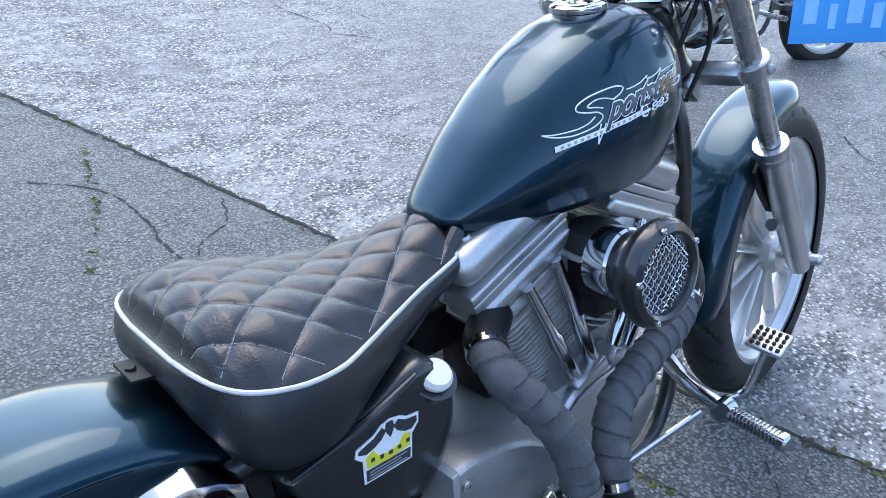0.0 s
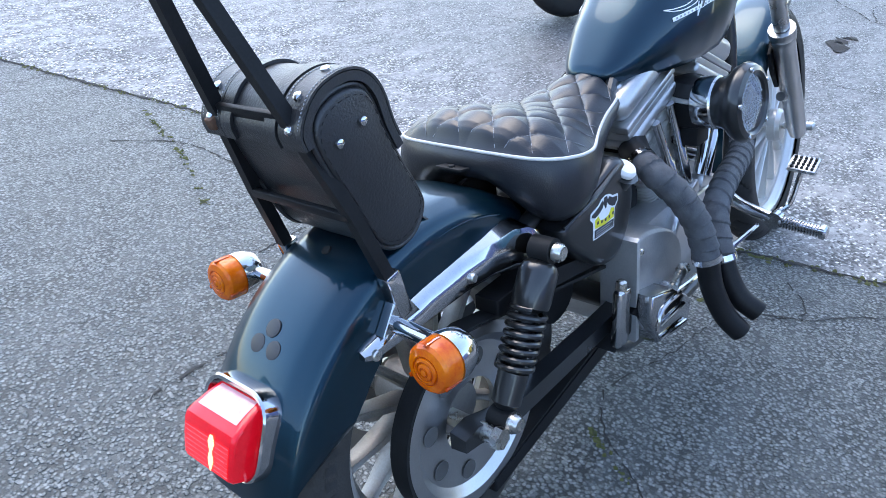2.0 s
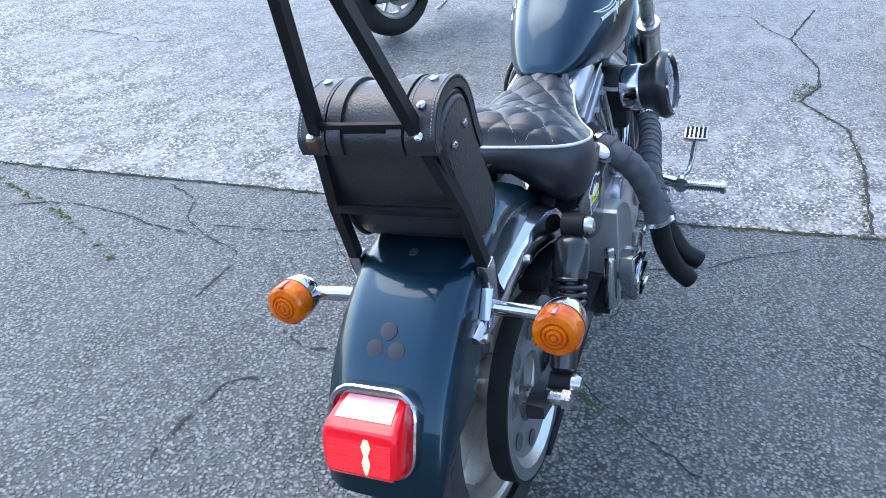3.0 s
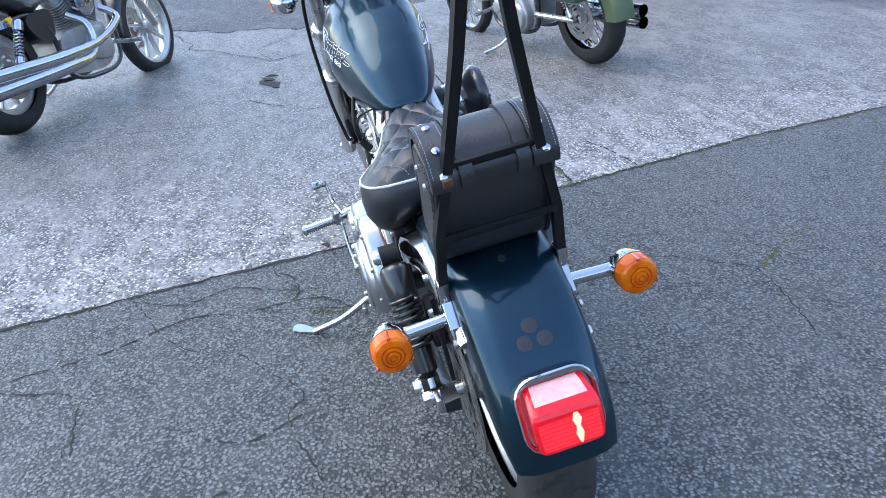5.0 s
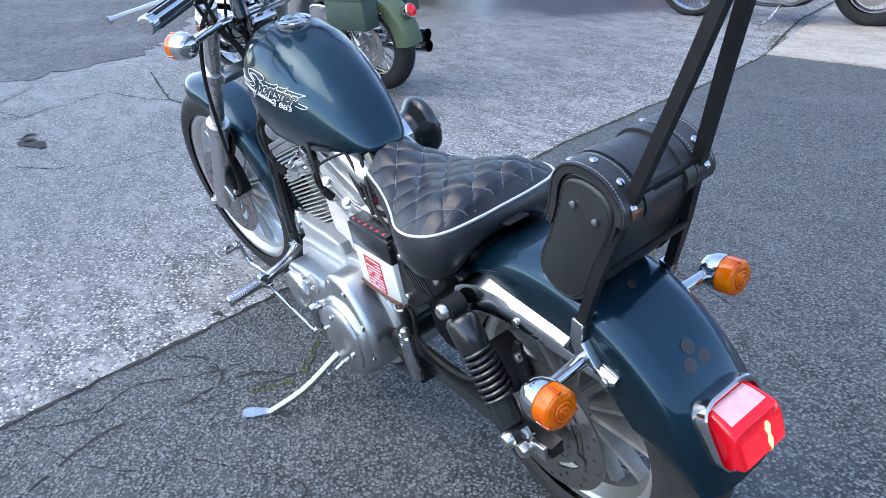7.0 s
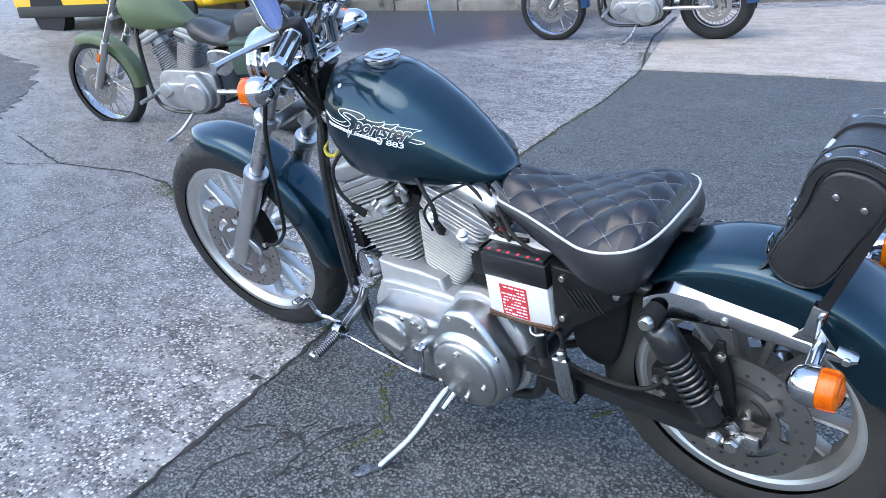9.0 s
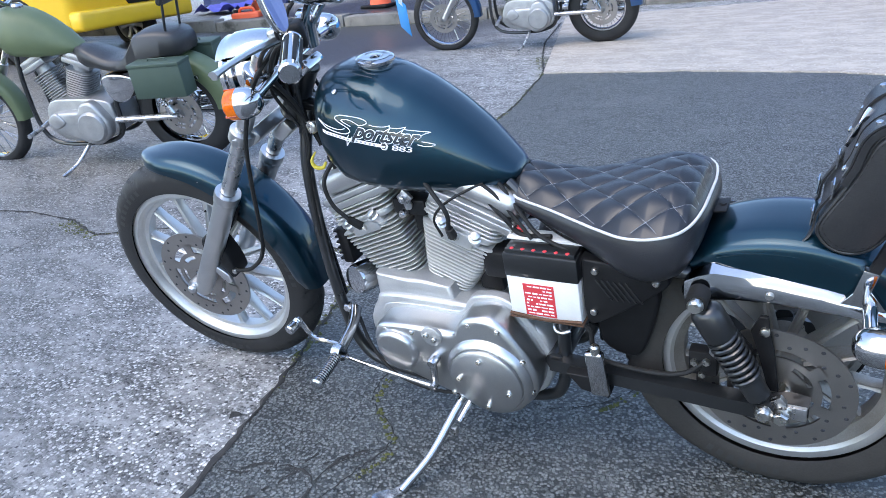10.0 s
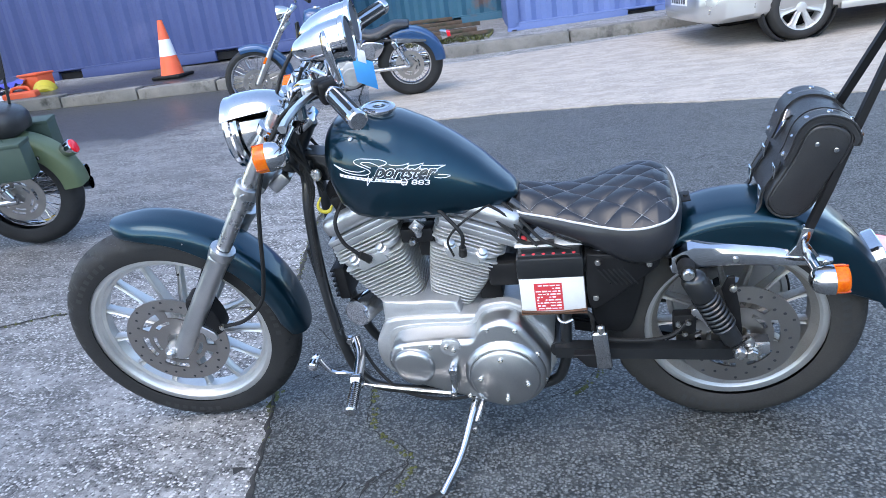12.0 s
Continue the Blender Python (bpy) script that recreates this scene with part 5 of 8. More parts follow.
for y0 in (-0.075, -0.042, 0.042, 0.075):
    lap = B()
    lp = [p for p in arc[2:]]
    loops = []
    for i, p in enumerate(lp):
        d = (lp[min(i + 1, len(lp) - 1)] - lp[max(i - 1, 0)]).normalized()
        nrm = Vector((-d.z, 0, d.x))
        if nrm.dot(p - Vector((-0.14, 0, 0.75))) < 0:
            nrm = -nrm
        hw = 0.0195 if abs(y0) > 0.06 else 0.010
        t0, t1 = 0.0062, 0.0092 if abs(y0) > 0.06 else 0.0105
        loops.append([p + nrm * t1 + Vector((0, y0 + hw, 0)), p + nrm * t1 + Vector((0, y0 - hw, 0)), p + nrm * t0 + Vector((0, y0 - hw, 0)), p + nrm * t0 + Vector((0, y0 + hw, 0))])
    rings(lap, loops)
    part("strap", lap, LEATHER, lid_ob)
    if abs(y0) > 0.06:
        for e in (-0.015, 0.015):
            th = B()
            q = [p + (p - Vector((-0.14, 0, 0.75))).normalized() * 0.0098 + Vector((0, y0 + e, 0)) for p in curve(lp, 3)]
            for a, b in list(zip(q, q[1:]))[::2]:
                tube(th, [a, b], 0.0008, 4, 1)
            part("stitching", th, THREAD, lid_ob)
        for k in (3, 9, 16, 24, 31, 37):
            p = arc[k]
            nrm = (p - Vector((-0.14, 0, 0.76))).normalized()
            st_ = lathe(B(), [(0.0062, 0.0), (0.0058, 0.003), (0.003, 0.0048), (0, 0.005)], p + nrm * 0.009 + Vector((0, y0, 0)), nrm, 14)
            part("stud", st_, CHROME, lid_ob, "chrome dome stud")
for s in (1, -1):
    for x, z in ((-0.150, 0.822), (-0.189, 0.806)):
        st_ = lathe(B(), [(0.006, 0.0), (0.0055, 0.003), (0.002, 0.0045), (0, 0.0045)], (x, (BW + 0.0075) * s, z), (0, s, 0), 14)
        part("stud", st_, CHROME, bag, "chrome dome stud")
    y0 = 0.056 * s
    tl_ = B()
    q = curve([(-0.096, y0, 0.795), (-0.080, y0, 0.750), (-0.056, y0, 0.706), (-0.048, y0 + 0.006 * s, 0.665), (-0.020, y0 + 0.02 * s, 0.640)], 5)
    loops = [[p + Vector((0.002, 0.009, 0)), p + Vector((0.002, -0.009, 0)), p + Vector((-0.002, -0.009, 0)), p + Vector((-0.002, 0.009, 0))] for p in q]
    rings(tl_, loops)
    part("buckle_strap", tl_, LEATHER, bag)
    for z, x in ((0.748, -0.079), (0.696, -0.051)):
        bk = B()
        c = Vector((x, y0, z))
        tube(bk, [c + Vector((0.002, -0.012, -0.013)), c + Vector((0.004, 0.012, -0.013)), c + Vector((0.002, 0.012, 0.013)), c + Vector((0.002, -0.012, 0.013)), c + Vector((0.002, -0.012, -0.013))], 0.002, 6, 1)
        tube(bk, [c + Vector((0.003, 0, -0.013)), c + Vector((0.005, 0, 0.013))], 0.0016, 6, 1)
        part("buckle", bk, CHROME, bag, "chrome roller buckle")

bd = B()
c0 = Vector((-0.108, 0.0, 0.826))
nb = Vector((0.90, 0, 0.43)).normalized()
ub = Vector((-0.43, 0, 0.90)).normalized()
rings(bd, [[c0 + ub * (u * 0.034 * e) + Vector((0, v * 0.020 * e, 0)) + nb * lift for u, v in ((1.0, 0.9), (0.55, 0.35), (0.2, 0.42), (-0.3, 0.25), (-1.0, 0.0), (-0.3, -0.25), (0.2, -0.42), (0.55, -0.35), (1.0, -0.9), (0.35, -0.1), (0.35, 0.1))]
           for e, lift in ((1.0, 0.004), (1.0, 0.0105), (0.8, 0.012))])
part("badge", bd, CHROME, lid_ob, "small chrome winged badge")

# frame
for s in (1, -1):
    ft = B()
    tube(ft, [(1.015, 0.025 * s, 0.86), (1.035, 0.060 * s, 0.74), (1.045, 0.075 * s, 0.54), (1.035, 0.085 * s, 0.34), (1.000, 0.092 * s, 0.215), (0.92, 0.095 * s, 0.170), (0.70, 0.10 * s, 0.160), (0.48, 0.105 * s, 0.185), (0.42, 0.11 * s, 0.26), (0.405, 0.11 * s, 0.42), (0.36, 0.105 * s, 0.56), (0.26, 0.10 * s, 0.60), (0.12, 0.095 * s, 0.565), (0.02, 0.085 * s, 0.56)], 0.0145, 12, 6)
    part("frame_tube", ft, BLACK, bike, "black steel frame tube")
ft = B()
tube(ft, [(1.03, 0, 0.86), (0.85, 0, 0.80), (0.60, 0, 0.73), (0.45, 0, 0.66), (0.30, 0, 0.60)], 0.022, 12, 5)
part("backbone", ft, BLACK, bike)
for s in (1, -1):
    ft = B()
    tube(ft, [(0.52, 0.045 * s, 0.715), (0.40, 0.08 * s, 0.63), (0.25, 0.10 * s, 0.60)], 0.012, 10, 5)
    part("seat_rail", ft, BLACK, bike)
nk = lathe(B(), [(0.030, -0.075), (0.033, -0.070), (0.030, -0.060), (0.030, 0.060), (0.033, 0.070), (0.030, 0.075)], (1.045, 0, 0.90), (-0.56, 0, 0.83), 20)
part("steering_head", nk, BLACK, bike)
gus = prism(B(), [(1.00, 0.80), (1.04, 0.88), (0.97, 0.87), (0.92, 0.80)], -0.03, 0.03, "y", 0.004)
part("gusset", gus, BLACK, bike)

# engine
CR = Vector((0.768, 0, 0.300))
case = B()
prism(case, smooth_outline([(0.905, 0.250), (0.925, 0.330), (0.895, 0.395), (0.860, 0.425), (0.690, 0.430), (0.58, 0.425), (0.49, 0.410), (0.445, 0.350), (0.455, 0.240), (0.60, 0.200), (0.80, 0.205)], 4), -0.105, 0.120, "y", 0.012)
engine = part("engine", case, ALU, bike, "bare alloy air-cooled V-twin engine")
deck = B()
prism(deck, [(0.67, 0.400), (0.89, 0.400), (0.885, 0.475), (0.80, 0.470), (0.755, 0.472), (0.680, 0.462)], -0.075, 0.108, "y", 0.012)
part("crankcase_deck", deck, ALU, engine)
bl = B()
bolt(bl, (0.793, 0.092, 0.452), "y", 0.009, 0.010, 12)
part("bolt", bl, DULL_CHROME, engine)

AXIS = {"front": Vector((math.sin(radians(22.5)), 0, math.cos(radians(22.5)))), "rear": Vector((-math.sin(radians(22.5)), 0, math.cos(radians(22.5))))}


def fin_plate(bm, c, ax_, half_w, half_d, thick, corner, notch=False):
    """One cooling fin: a rounded plate across the cylinder's axis."""
    u = Vector((ax_.z, 0, -ax_.x))
    ring = []
    for sx, sy, a0 in ((1, 1, 0), (-1, 1, 90), (-1, -1, 180), (1, -1, 270)):
        for k in range(5):
            a = radians(a0 + 90 * k / 4)
            ring.append((sx * (half_w - corner) + corner * math.cos(a), sy * (half_d - corner) + corner * math.sin(a)))
    loops = []
    for h, sc in ((-thick / 2, 0.985), (-thick / 4, 1.0), (thick / 4, 1.0), (thick / 2, 0.985)):
        loops.append([c + ax_ * h + u * p[0] * sc + Vector((0, p[1] * sc, 0)) for p in ring])
    rings(bm, loops)


for which in ("front", "rear"):
    a_ = AXIS[which]
    u_ = Vector((a_.z, 0, -a_.x))
    core = lathe(B(), [(0.050, 0.13), (0.058, 0.36), (0.05, 0.40)], CR, a_, 32)
    cyl = part("cylinder", core, FIN, engine, "finned alloy cylinder")
    for k in range(16):
        d = 0.152 + 0.0108 * k
        fb = B()
        w = 0.054 + 0.039 * (k / 15) ** 0.8
        fin_plate(fb, CR + a_ * d, a_, w, 0.072 + 0.017 * (k / 15) ** 0.8, 0.0036, 0.024)
        part("fin", fb, FIN, cyl)
    head = B()
    fin_plate(head, CR + a_ * 0.334, a_, 0.086, 0.088, 0.016, 0.030)
    hd = part("cylinder_head", head, ALU, engine, "alloy cylinder head")
    for k in range(4):
        fb = B()
        fin_plate(fb, CR + a_ * (0.342 + 0.0105 * k), a_, 0.098 - 0.002 * k, 0.086, 0.0046, 0.026)
        part("fin", fb, FIN, hd)
    boss = B()
    for off, r_ in ((-0.042, 0.012), (0.042, 0.012)):
        p = CR + a_ * 0.328 + u_ * off + Vector((0, 0.078, 0))
        lathe(boss, [(0.017, -0.02), (0.017, 0.012), (0.012, 0.014), (0.0115, 0.024), (0.008, 0.026), (0, 0.026)], p, Vector((a_.x * 0.75, 0.5, a_.z * 0.75)), 16)
    pieces("head_bolt", boss, ALU_BARE, hd, "bright head bolt")
    # flat pad in front of the plug
    pad = B()
    box(pad, CR + a_ * 0.316 + Vector((0, 0.086, 0)), (0.085, 0.012, 0.034), 0.004, Matrix((u_, Vector((0, 1, 0)), a_)).transposed())
    part("plug_pad", pad, ALU, hd)
    # rocker box in three layers
    t3 = Matrix((u_, Vector((0, 1, 0)), a_)).transposed()
    mid_u = -0.024 if which == "front" else -0.016
    rk = part("rocker_box", box(B(), CR + a_ * 0.386 + u_ * mid_u, (0.200, 0.174, 0.018), 0.003, t3, 3), ALU_ROCK, engine, "layered alloy rocker box")
    part("middle_layer", box(B(), CR + a_ * 0.4035 + u_ * mid_u, (0.204, 0.179, 0.015), 0.003, t3, 3), ALU_ROCK, rk)
    part("top_cover", box(B(), CR + a_ * 0.4385 + u_ * mid_u, (0.198, 0.173, 0.056), 0.025, t3, 7), ALU_ROCK, rk, "rounded alloy rocker cover")
    part("lower_layer", box(B(), CR + a_ * 0.368 + u_ * mid_u + Vector((0, -0.056, 0)), (0.200, 0.074, 0.026), 0.010, t3, 4), ALU_ROCK, rk)
    kn = B()
    for off, yy in ((-0.05, 0.05), (0.05, 0.05), (-0.05, -0.05), (0.05, -0.05)):
        lathe(kn, [(0.016, -0.006), (0.015, 0.002), (0.010, 0.004), (0.008, 0.007), (0, 0.007)], CR + a_ * 0.463 + u_ * (off + mid_u) + Vector((0, yy, 0)), a_, 16)
    pieces("cover_bolt", kn, ALU_BARE, rk)
    en = B()
    for sg in (1, -1):
        box(en, CR + a_ * 0.398 + u_ * (sg * 0.100 + mid_u), (0.016, 0.05, 0.034), 0.006, t3, 3)
    pieces("end_boss", en, ALU, rk)
    # spark plug and lead
    pl = B()
    p0 = CR + a_ * 0.318 + Vector((0, 0.090, 0))
    lathe(pl, [(0.009, 0), (0.009, 0.014), (0.007, 0.016)], p0, Vector((a_.x * 0.4, 0.8, 0.5)), 10)
    part("spark_plug", pl, BRASS, engine)
    q0 = p0 + Vector((0, 0.012, 0.010))
    ld = B()
    if which == "front":
        tube(ld, [q0, q0 + Vector((0.018, 0.016, 0.026))], [0.011, 0.009], 10, 1)
        tube(ld, [q0 + Vector((0.018, 0.016, 0.026)), q0 + Vector((0.050, 0.020, 0.066)), q0 + Vector((0.062, 0.010, 0.120)), q0 + Vector((0.040, -0.03, 0.165))], 0.0050, 8, 6)
    else:
        tube(ld, [q0, q0 + Vector((-0.006, 0.018, 0.030))], [0.011, 0.009], 10, 1)
        tube(ld, [q0 + Vector((-0.006, 0.018, 0.030)), q0 + Vector((-0.010, 0.022, 0.070)), q0 + Vector((0.025, 0.010, 0.115)), q0 + Vector((0.08, -0.02, 0.16))], 0.0050, 8, 6)
        tube(ld, [q0 + Vector((0.022, 0.006, 0.0)), q0 + Vector((0.028, 0.014, 0.05)), q0 + Vector((-0.010, 0.004, 0.090)), q0 + Vector((-0.08, -0.03, 0.12))], 0.0030, 8, 6)
    part("plug_lead", ld, RUB2, engine, "black rubber plug lead")
# between the cylinders: coil bracket, choke and fuel tap
mid = B()
box(mid, (0.762, 0.055, 0.650), (0.085, 0.045, 0.040), 0.006)
box(mid, (0.742, 0.040, 0.610), (0.050, 0.04, 0.060), 0.006)
part("bracket", mid, SATIN, engine, "black bracket between the cylinders")
mid = B()
box(mid, (0.752, 0.096, 0.688), (0.030, 0.010, 0.030), 0.003, Matrix.Rotation(radians(45), 3, "Y"))
lathe(mid, [(0.008, 0), (0.008, 0.012), (0.004, 0.014), (0, 0.014)], (0.752, 0.100, 0.688), "y", 14)
box(mid, (0.752, 0.092, 0.712), (0.030, 0.014, 0.008), 0.002)
lathe(mid, [(0.007, 0), (0.010, 0.01), (0.007, 0.02)], (0.752, 0.090, 0.656), "z", 12)
part("fuel_tap", mid, DULL_CHROME, engine, "chrome fuel tap")
mid = B()
lathe(mid, [(0.010, 0), (0.010, 0.012), (0.006, 0.018), (0, 0.018)], (0.772, 0.080, 0.640), "y", 14)
part("bolt", mid, DULL_CHROME, engine)
mid = B()
box(mid, (0.935, 0.035, 0.745), (0.07, 0.05, 0.055), 0.008, Matrix.Rotation(radians(20), 3, "Y"))
part("ignition_coil", mid, SATIN, bike, "black ignition coil")

# primary cover
pout = smooth_outline([(0.838, 0.391), (0.75, 0.400), (0.650, 0.401), (0.624, 0.430), (0.603, 0.447), (0.556, 0.455), (0.524, 0.440), (0.500, 0.410), (0.467, 0.355), (0.453, 0.312), (0.460, 0.262), (0.485, 0.222), (0.545, 0.187), (0.60, 0.178), (0.658, 0.200), (0.75, 0.233), (0.805, 0.256), (0.855, 0.293), (0.875, 0.328), (0.864, 0.368)], 3)
pc = prism(B(), pout, 0.115, 0.190, "y", 0.018)
prim = part("primary_cover", pc, ALU_BARE, engine, "polished alloy primary cover")
pf = B()
prism(pf, smooth_outline([(0.851, 0.403), (0.75, 0.412), (0.655, 0.413), (0.632, 0.441), (0.610, 0.460), (0.556, 0.468), (0.515, 0.451), (0.489, 0.420), (0.454, 0.360), (0.440, 0.314), (0.447, 0.258), (0.474, 0.213), (0.540, 0.175), (0.60, 0.165), (0.663, 0.188), (0.753, 0.221), (0.812, 0.244), (0.866, 0.284), (0.889, 0.326), (0.877, 0.377)], 3), 0.098, 0.122, "y", 0.006)
part("flange", pf, ALU, prim)
db = B()
lathe(db, [(0.108, 0.170), (0.104, 0.194), (0.096, 0.204), (0.091, 0.206), (0.0885, 0.204), (0.087, 0.211), (0.080, 0.216), (0.0, 0.218)], (0.568, 0, 0.293), "y", 56)
part("derby_cover", db, ALU_BARE, prim, "round brushed alloy clutch cover")
fb = B()
prism(fb, smooth_outline([(0.858, 0.330), (0.845, 0.366), (0.806, 0.380), (0.764, 0.364), (0.750, 0.321), (0.768, 0.280), (0.806, 0.266), (0.844, 0.288)], 5), 0.180, 0.206, "y", 0.012)
part("stator_bulge", fb, ALU_BARE, prim)
ic = lathe(B(), [(0.026, 0.186), (0.026, 0.194), (0.023, 0.196), (0, 0.196)], (0.699, 0, 0.384), "y", 32)
part("inspection_cover", ic, ALU, prim)
for x, z, y in ((0.752, 0.384, 0.188), (0.680, 0.386, 0.188), (0.600, 0.430, 0.184), (0.530, 0.425, 0.186), (0.480, 0.352, 0.186), (0.468, 0.270, 0.184), (0.828, 0.376, 0.184), (0.672, 0.218, 0.186), (0.571, 0.358, 0.216), (0.509, 0.278, 0.216), (0.630, 0.298, 0.216), (0.567, 0.229, 0.216), (0.690, 0.380, 0.196), (0.709, 0.389, 0.196), (0.862, 0.340, 0.180)):
    sb = lathe(B(), [(0.0068, 0), (0.0068, 0.006), (0.0055, 0.0075), (0.0035, 0.0075), (0.003, 0.004), (0, 0.004)], (x, y, z), "y", 12)
    part("cover_bolt", sb, BRASS, prim)
# gear shaft, linkage and forward controls
gs = B()
lathe(gs, [(0.012, 0.0), (0.012, 0.025), (0.009, 0.030), (0, 0.030)], (0.700, 0.190, 0.322), "y", 16)
tube(gs, [(0.700, 0.208, 0.318), (0.704, 0.212, 0.262)], [0.010, 0.008], 10, 1)
part("shift_arm", gs, CHROME, bike, "chrome shift shaft arm")
gs = B()
tube(gs, [(0.706, 0.222, 0.255), (0.74, 0.224, 0.262), (0.84, 0.226, 0.278), (0.950, 0.226, 0.296)], [0.006, 0.0045, 0.0045, 0.0045], 10, 4)
lathe(gs, [(0.009, 0), (0.009, 0.016), (0, 0.018)], (0.706, 0.212, 0.255), "y", 14)
lathe(gs, [(0.009, 0), (0.009, 0.016), (0, 0.018)], (0.950, 0.216, 0.296), "y", 14)
part("shift_rod", gs, CHROME, bike, "chrome shift linkage rod")
for s in (1, -1):
    fm = B()
    tube(fm, [(0.985, 0.10 * s, 0.345), (0.965, 0.15 * s, 0.330), (0.955, 0.225 * s, 0.315)], [0.017, 0.014, 0.015], 14, 4)
    lathe(fm, [(0.020, -0.012), (0.020, 0.012)], (0.955, 0.232 * s, 0.313), "x", 16)
    bolt(fm, (1.000, 0.100 * s, 0.352), Vector((0, s, 0)), 0.012, 0.016)
    ctrl = part("forward_control", fm, CHROME, bike, "chrome forward foot control")
    pg = B()
    a, b = Vector((0.955, 0.236 * s, 0.312)), Vector((0.945, 0.345 * s, 0.308))
    d = (b - a)
    prof_ = [(0.009, 0), (0.012, 0.008)]
    for k in range(13):
        h = 0.012 + k * 0.0066
        prof_ += [(0.0145, h), (0.0145, h + 0.003), (0.0110, h + 0.0035), (0.0110, h + 0.006)]
    prof_ += [(0.0165, 0.099), (0.0165, 0.108), (0.012, 0.112), (0, 0.112)]
    lathe(pg, prof_, a, d, 18)
    part("foot_peg", pg, CHROME, ctrl, "ribbed rubber and chrome foot peg")
sl = B()
tube(sl, [(0.955, 0.215, 0.318), (0.985, 0.225, 0.335), (1.020, 0.235, 0.350), (1.040, 0.240, 0.395)], 0.0062, 10, 5)
lever = part("shift_lever", sl, CHROME, bike, "chrome shift lever with a small toe peg")
tp = lathe(B(), [(0.006, 0), (0.011, 0.004), (0.012, 0.012), (0.010, 0.014), (0.012, 0.018), (0.010, 0.021), (0.012, 0.025), (0.013, 0.045), (0.009, 0.048), (0, 0.048)], (1.042, 0.236, 0.402), "y", 14)
part("toe_peg", tp, CHROME, lever)
bp = B()
tube(bp, [(0.955, -0.215, 0.318), (0.975, -0.230, 0.325), (0.990, -0.250, 0.345), (1.005, -0.258, 0.395), (1.010, -0.262, 0.418)], 0.0065, 10, 5)
bped = part("brake_pedal", bp, CHROME, bike, "chrome brake pedal with a rubber-studded pad")
pd = B()
pt = Matrix.Rotation(radians(-24), 3, "Y") @ Matrix.Rotation(radians(4), 3, "X")
box(pd, (1.018, -0.263, 0.432), (0.050, 0.062, 0.010), 0.003, pt)
part("pad", pd, DULL_CHROME, bped)
pd = B()
for i in range(4):
    for j in range(5):
        box(pd, Vector((1.018, -0.263, 0.432)) + pt @ Vector((-0.0165 + 0.011 * i, -0.022 + 0.011 * j, 0.006)), (0.007, 0.006, 0.005), 0.001, pt, 1)
pieces("pad_stud", pd, RUB2, bped)

# side stand
ss = B()
foot = Vector((0.700, 0.395, 0.070))
tube(ss, [(0.650, 0.130, 0.200), (0.665, 0.190, 0.185), (0.695, 0.300, 0.120), (0.735, 0.395, 0.080)], [0.013, 0.012, 0.010, 0.010], 12, 5)
stand = part("side_stand", ss, CHROME, bike, "chrome side stand, folded out")
ssf = B()
loops = []
for t, w in ((0, 0.008), (0.3, 0.012), (0.65, 0.017), (0.9, 0.016), (1.0, 0.008)):
    p = Vector((0.735, 0.392, 0.080)).lerp(Vector((0.775, 0.452, 0.090)), t)
    loops.append([p + Vector((w, -w * 0.5, 0.004)), p + Vector((-w, w * 0.5, 0.004)), p + Vector((-w, w * 0.5, -0.005)), p + Vector((w, -w * 0.5, -0.005))])
rings(ssf, loops)
part("foot", ssf, CHROME, stand)
sb = B()
prism(sb, [(0.60, 0.215), (0.70, 0.220), (0.69, 0.190), (0.66, 0.165), (0.63, 0.175)], 0.095, 0.150, "y", 0.004)
part("stand_bracket", sb, SATIN, bike)
sp = B()
tube(sp, [(0.640, 0.150, 0.190), (0.662, 0.215, 0.150)], 0.009, 10, 1)
box(sp, (0.668, 0.235, 0.138), (0.022, 0.014, 0.024), 0.003)
part("stop", sp, DULL_CHROME, stand)
gb = B()
tube(gb, [(0.62, 0.17, 0.225), (0.66, 0.185, 0.215), (0.76, 0.175, 0.195), (0.86, 0.165, 0.215), (0.93, 0.14, 0.27), (0.98, 0.10, 0.34)], 0.0045, 8, 5)
part("clutch_cable", gb, RUB2, bike)
gb = B()
lathe(gb, [(0.009, 0), (0.008, 0.03), (0.005, 0.045)], (0.60, 0.165, 0.232), (1, 0.15, -0.12), 12)
part("cable_end", gb, DULL_CHROME, bike)

# oil filter in front of the cases
of = lathe(B(), [(0.038, -0.075), (0.040, -0.02), (0.040, 0.012), (0.036, 0.020), (0.020, 0.023), (0, 0.023)], (0.962, 0.070, 0.425), (0.25, 0.9, 0.15), 32)
part("oil_filter", of, CHROME, bike, "chrome oil filter canister")
reg = B()
box(reg, (1.005, 0.0, 0.50), (0.03, 0.10, 0.10), 0.004)
regul = part("regulator", reg, SATIN, bike, "black finned voltage regulator")
for k in range(6):
    part("fin", box(B(), (1.024, 0.0, 0.46 + 0.016 * k), (0.014, 0.096, 0.005), 0.001), SATIN, regul)
cd = B()
for k in range(30):
    t = k / 29
    c = Vector((1.062, 0.055, 0.62)).lerp(Vector((1.045, 0.062, 0.36)), t)
    lathe(cd, [(0.010, -0.004), (0.0135, -0.002), (0.0135, 0.002), (0.010, 0.004)], c, (-0.06, 0.03, -1), 12)
part("conduit", cd, RUB2, bike, "corrugated black wiring conduit")

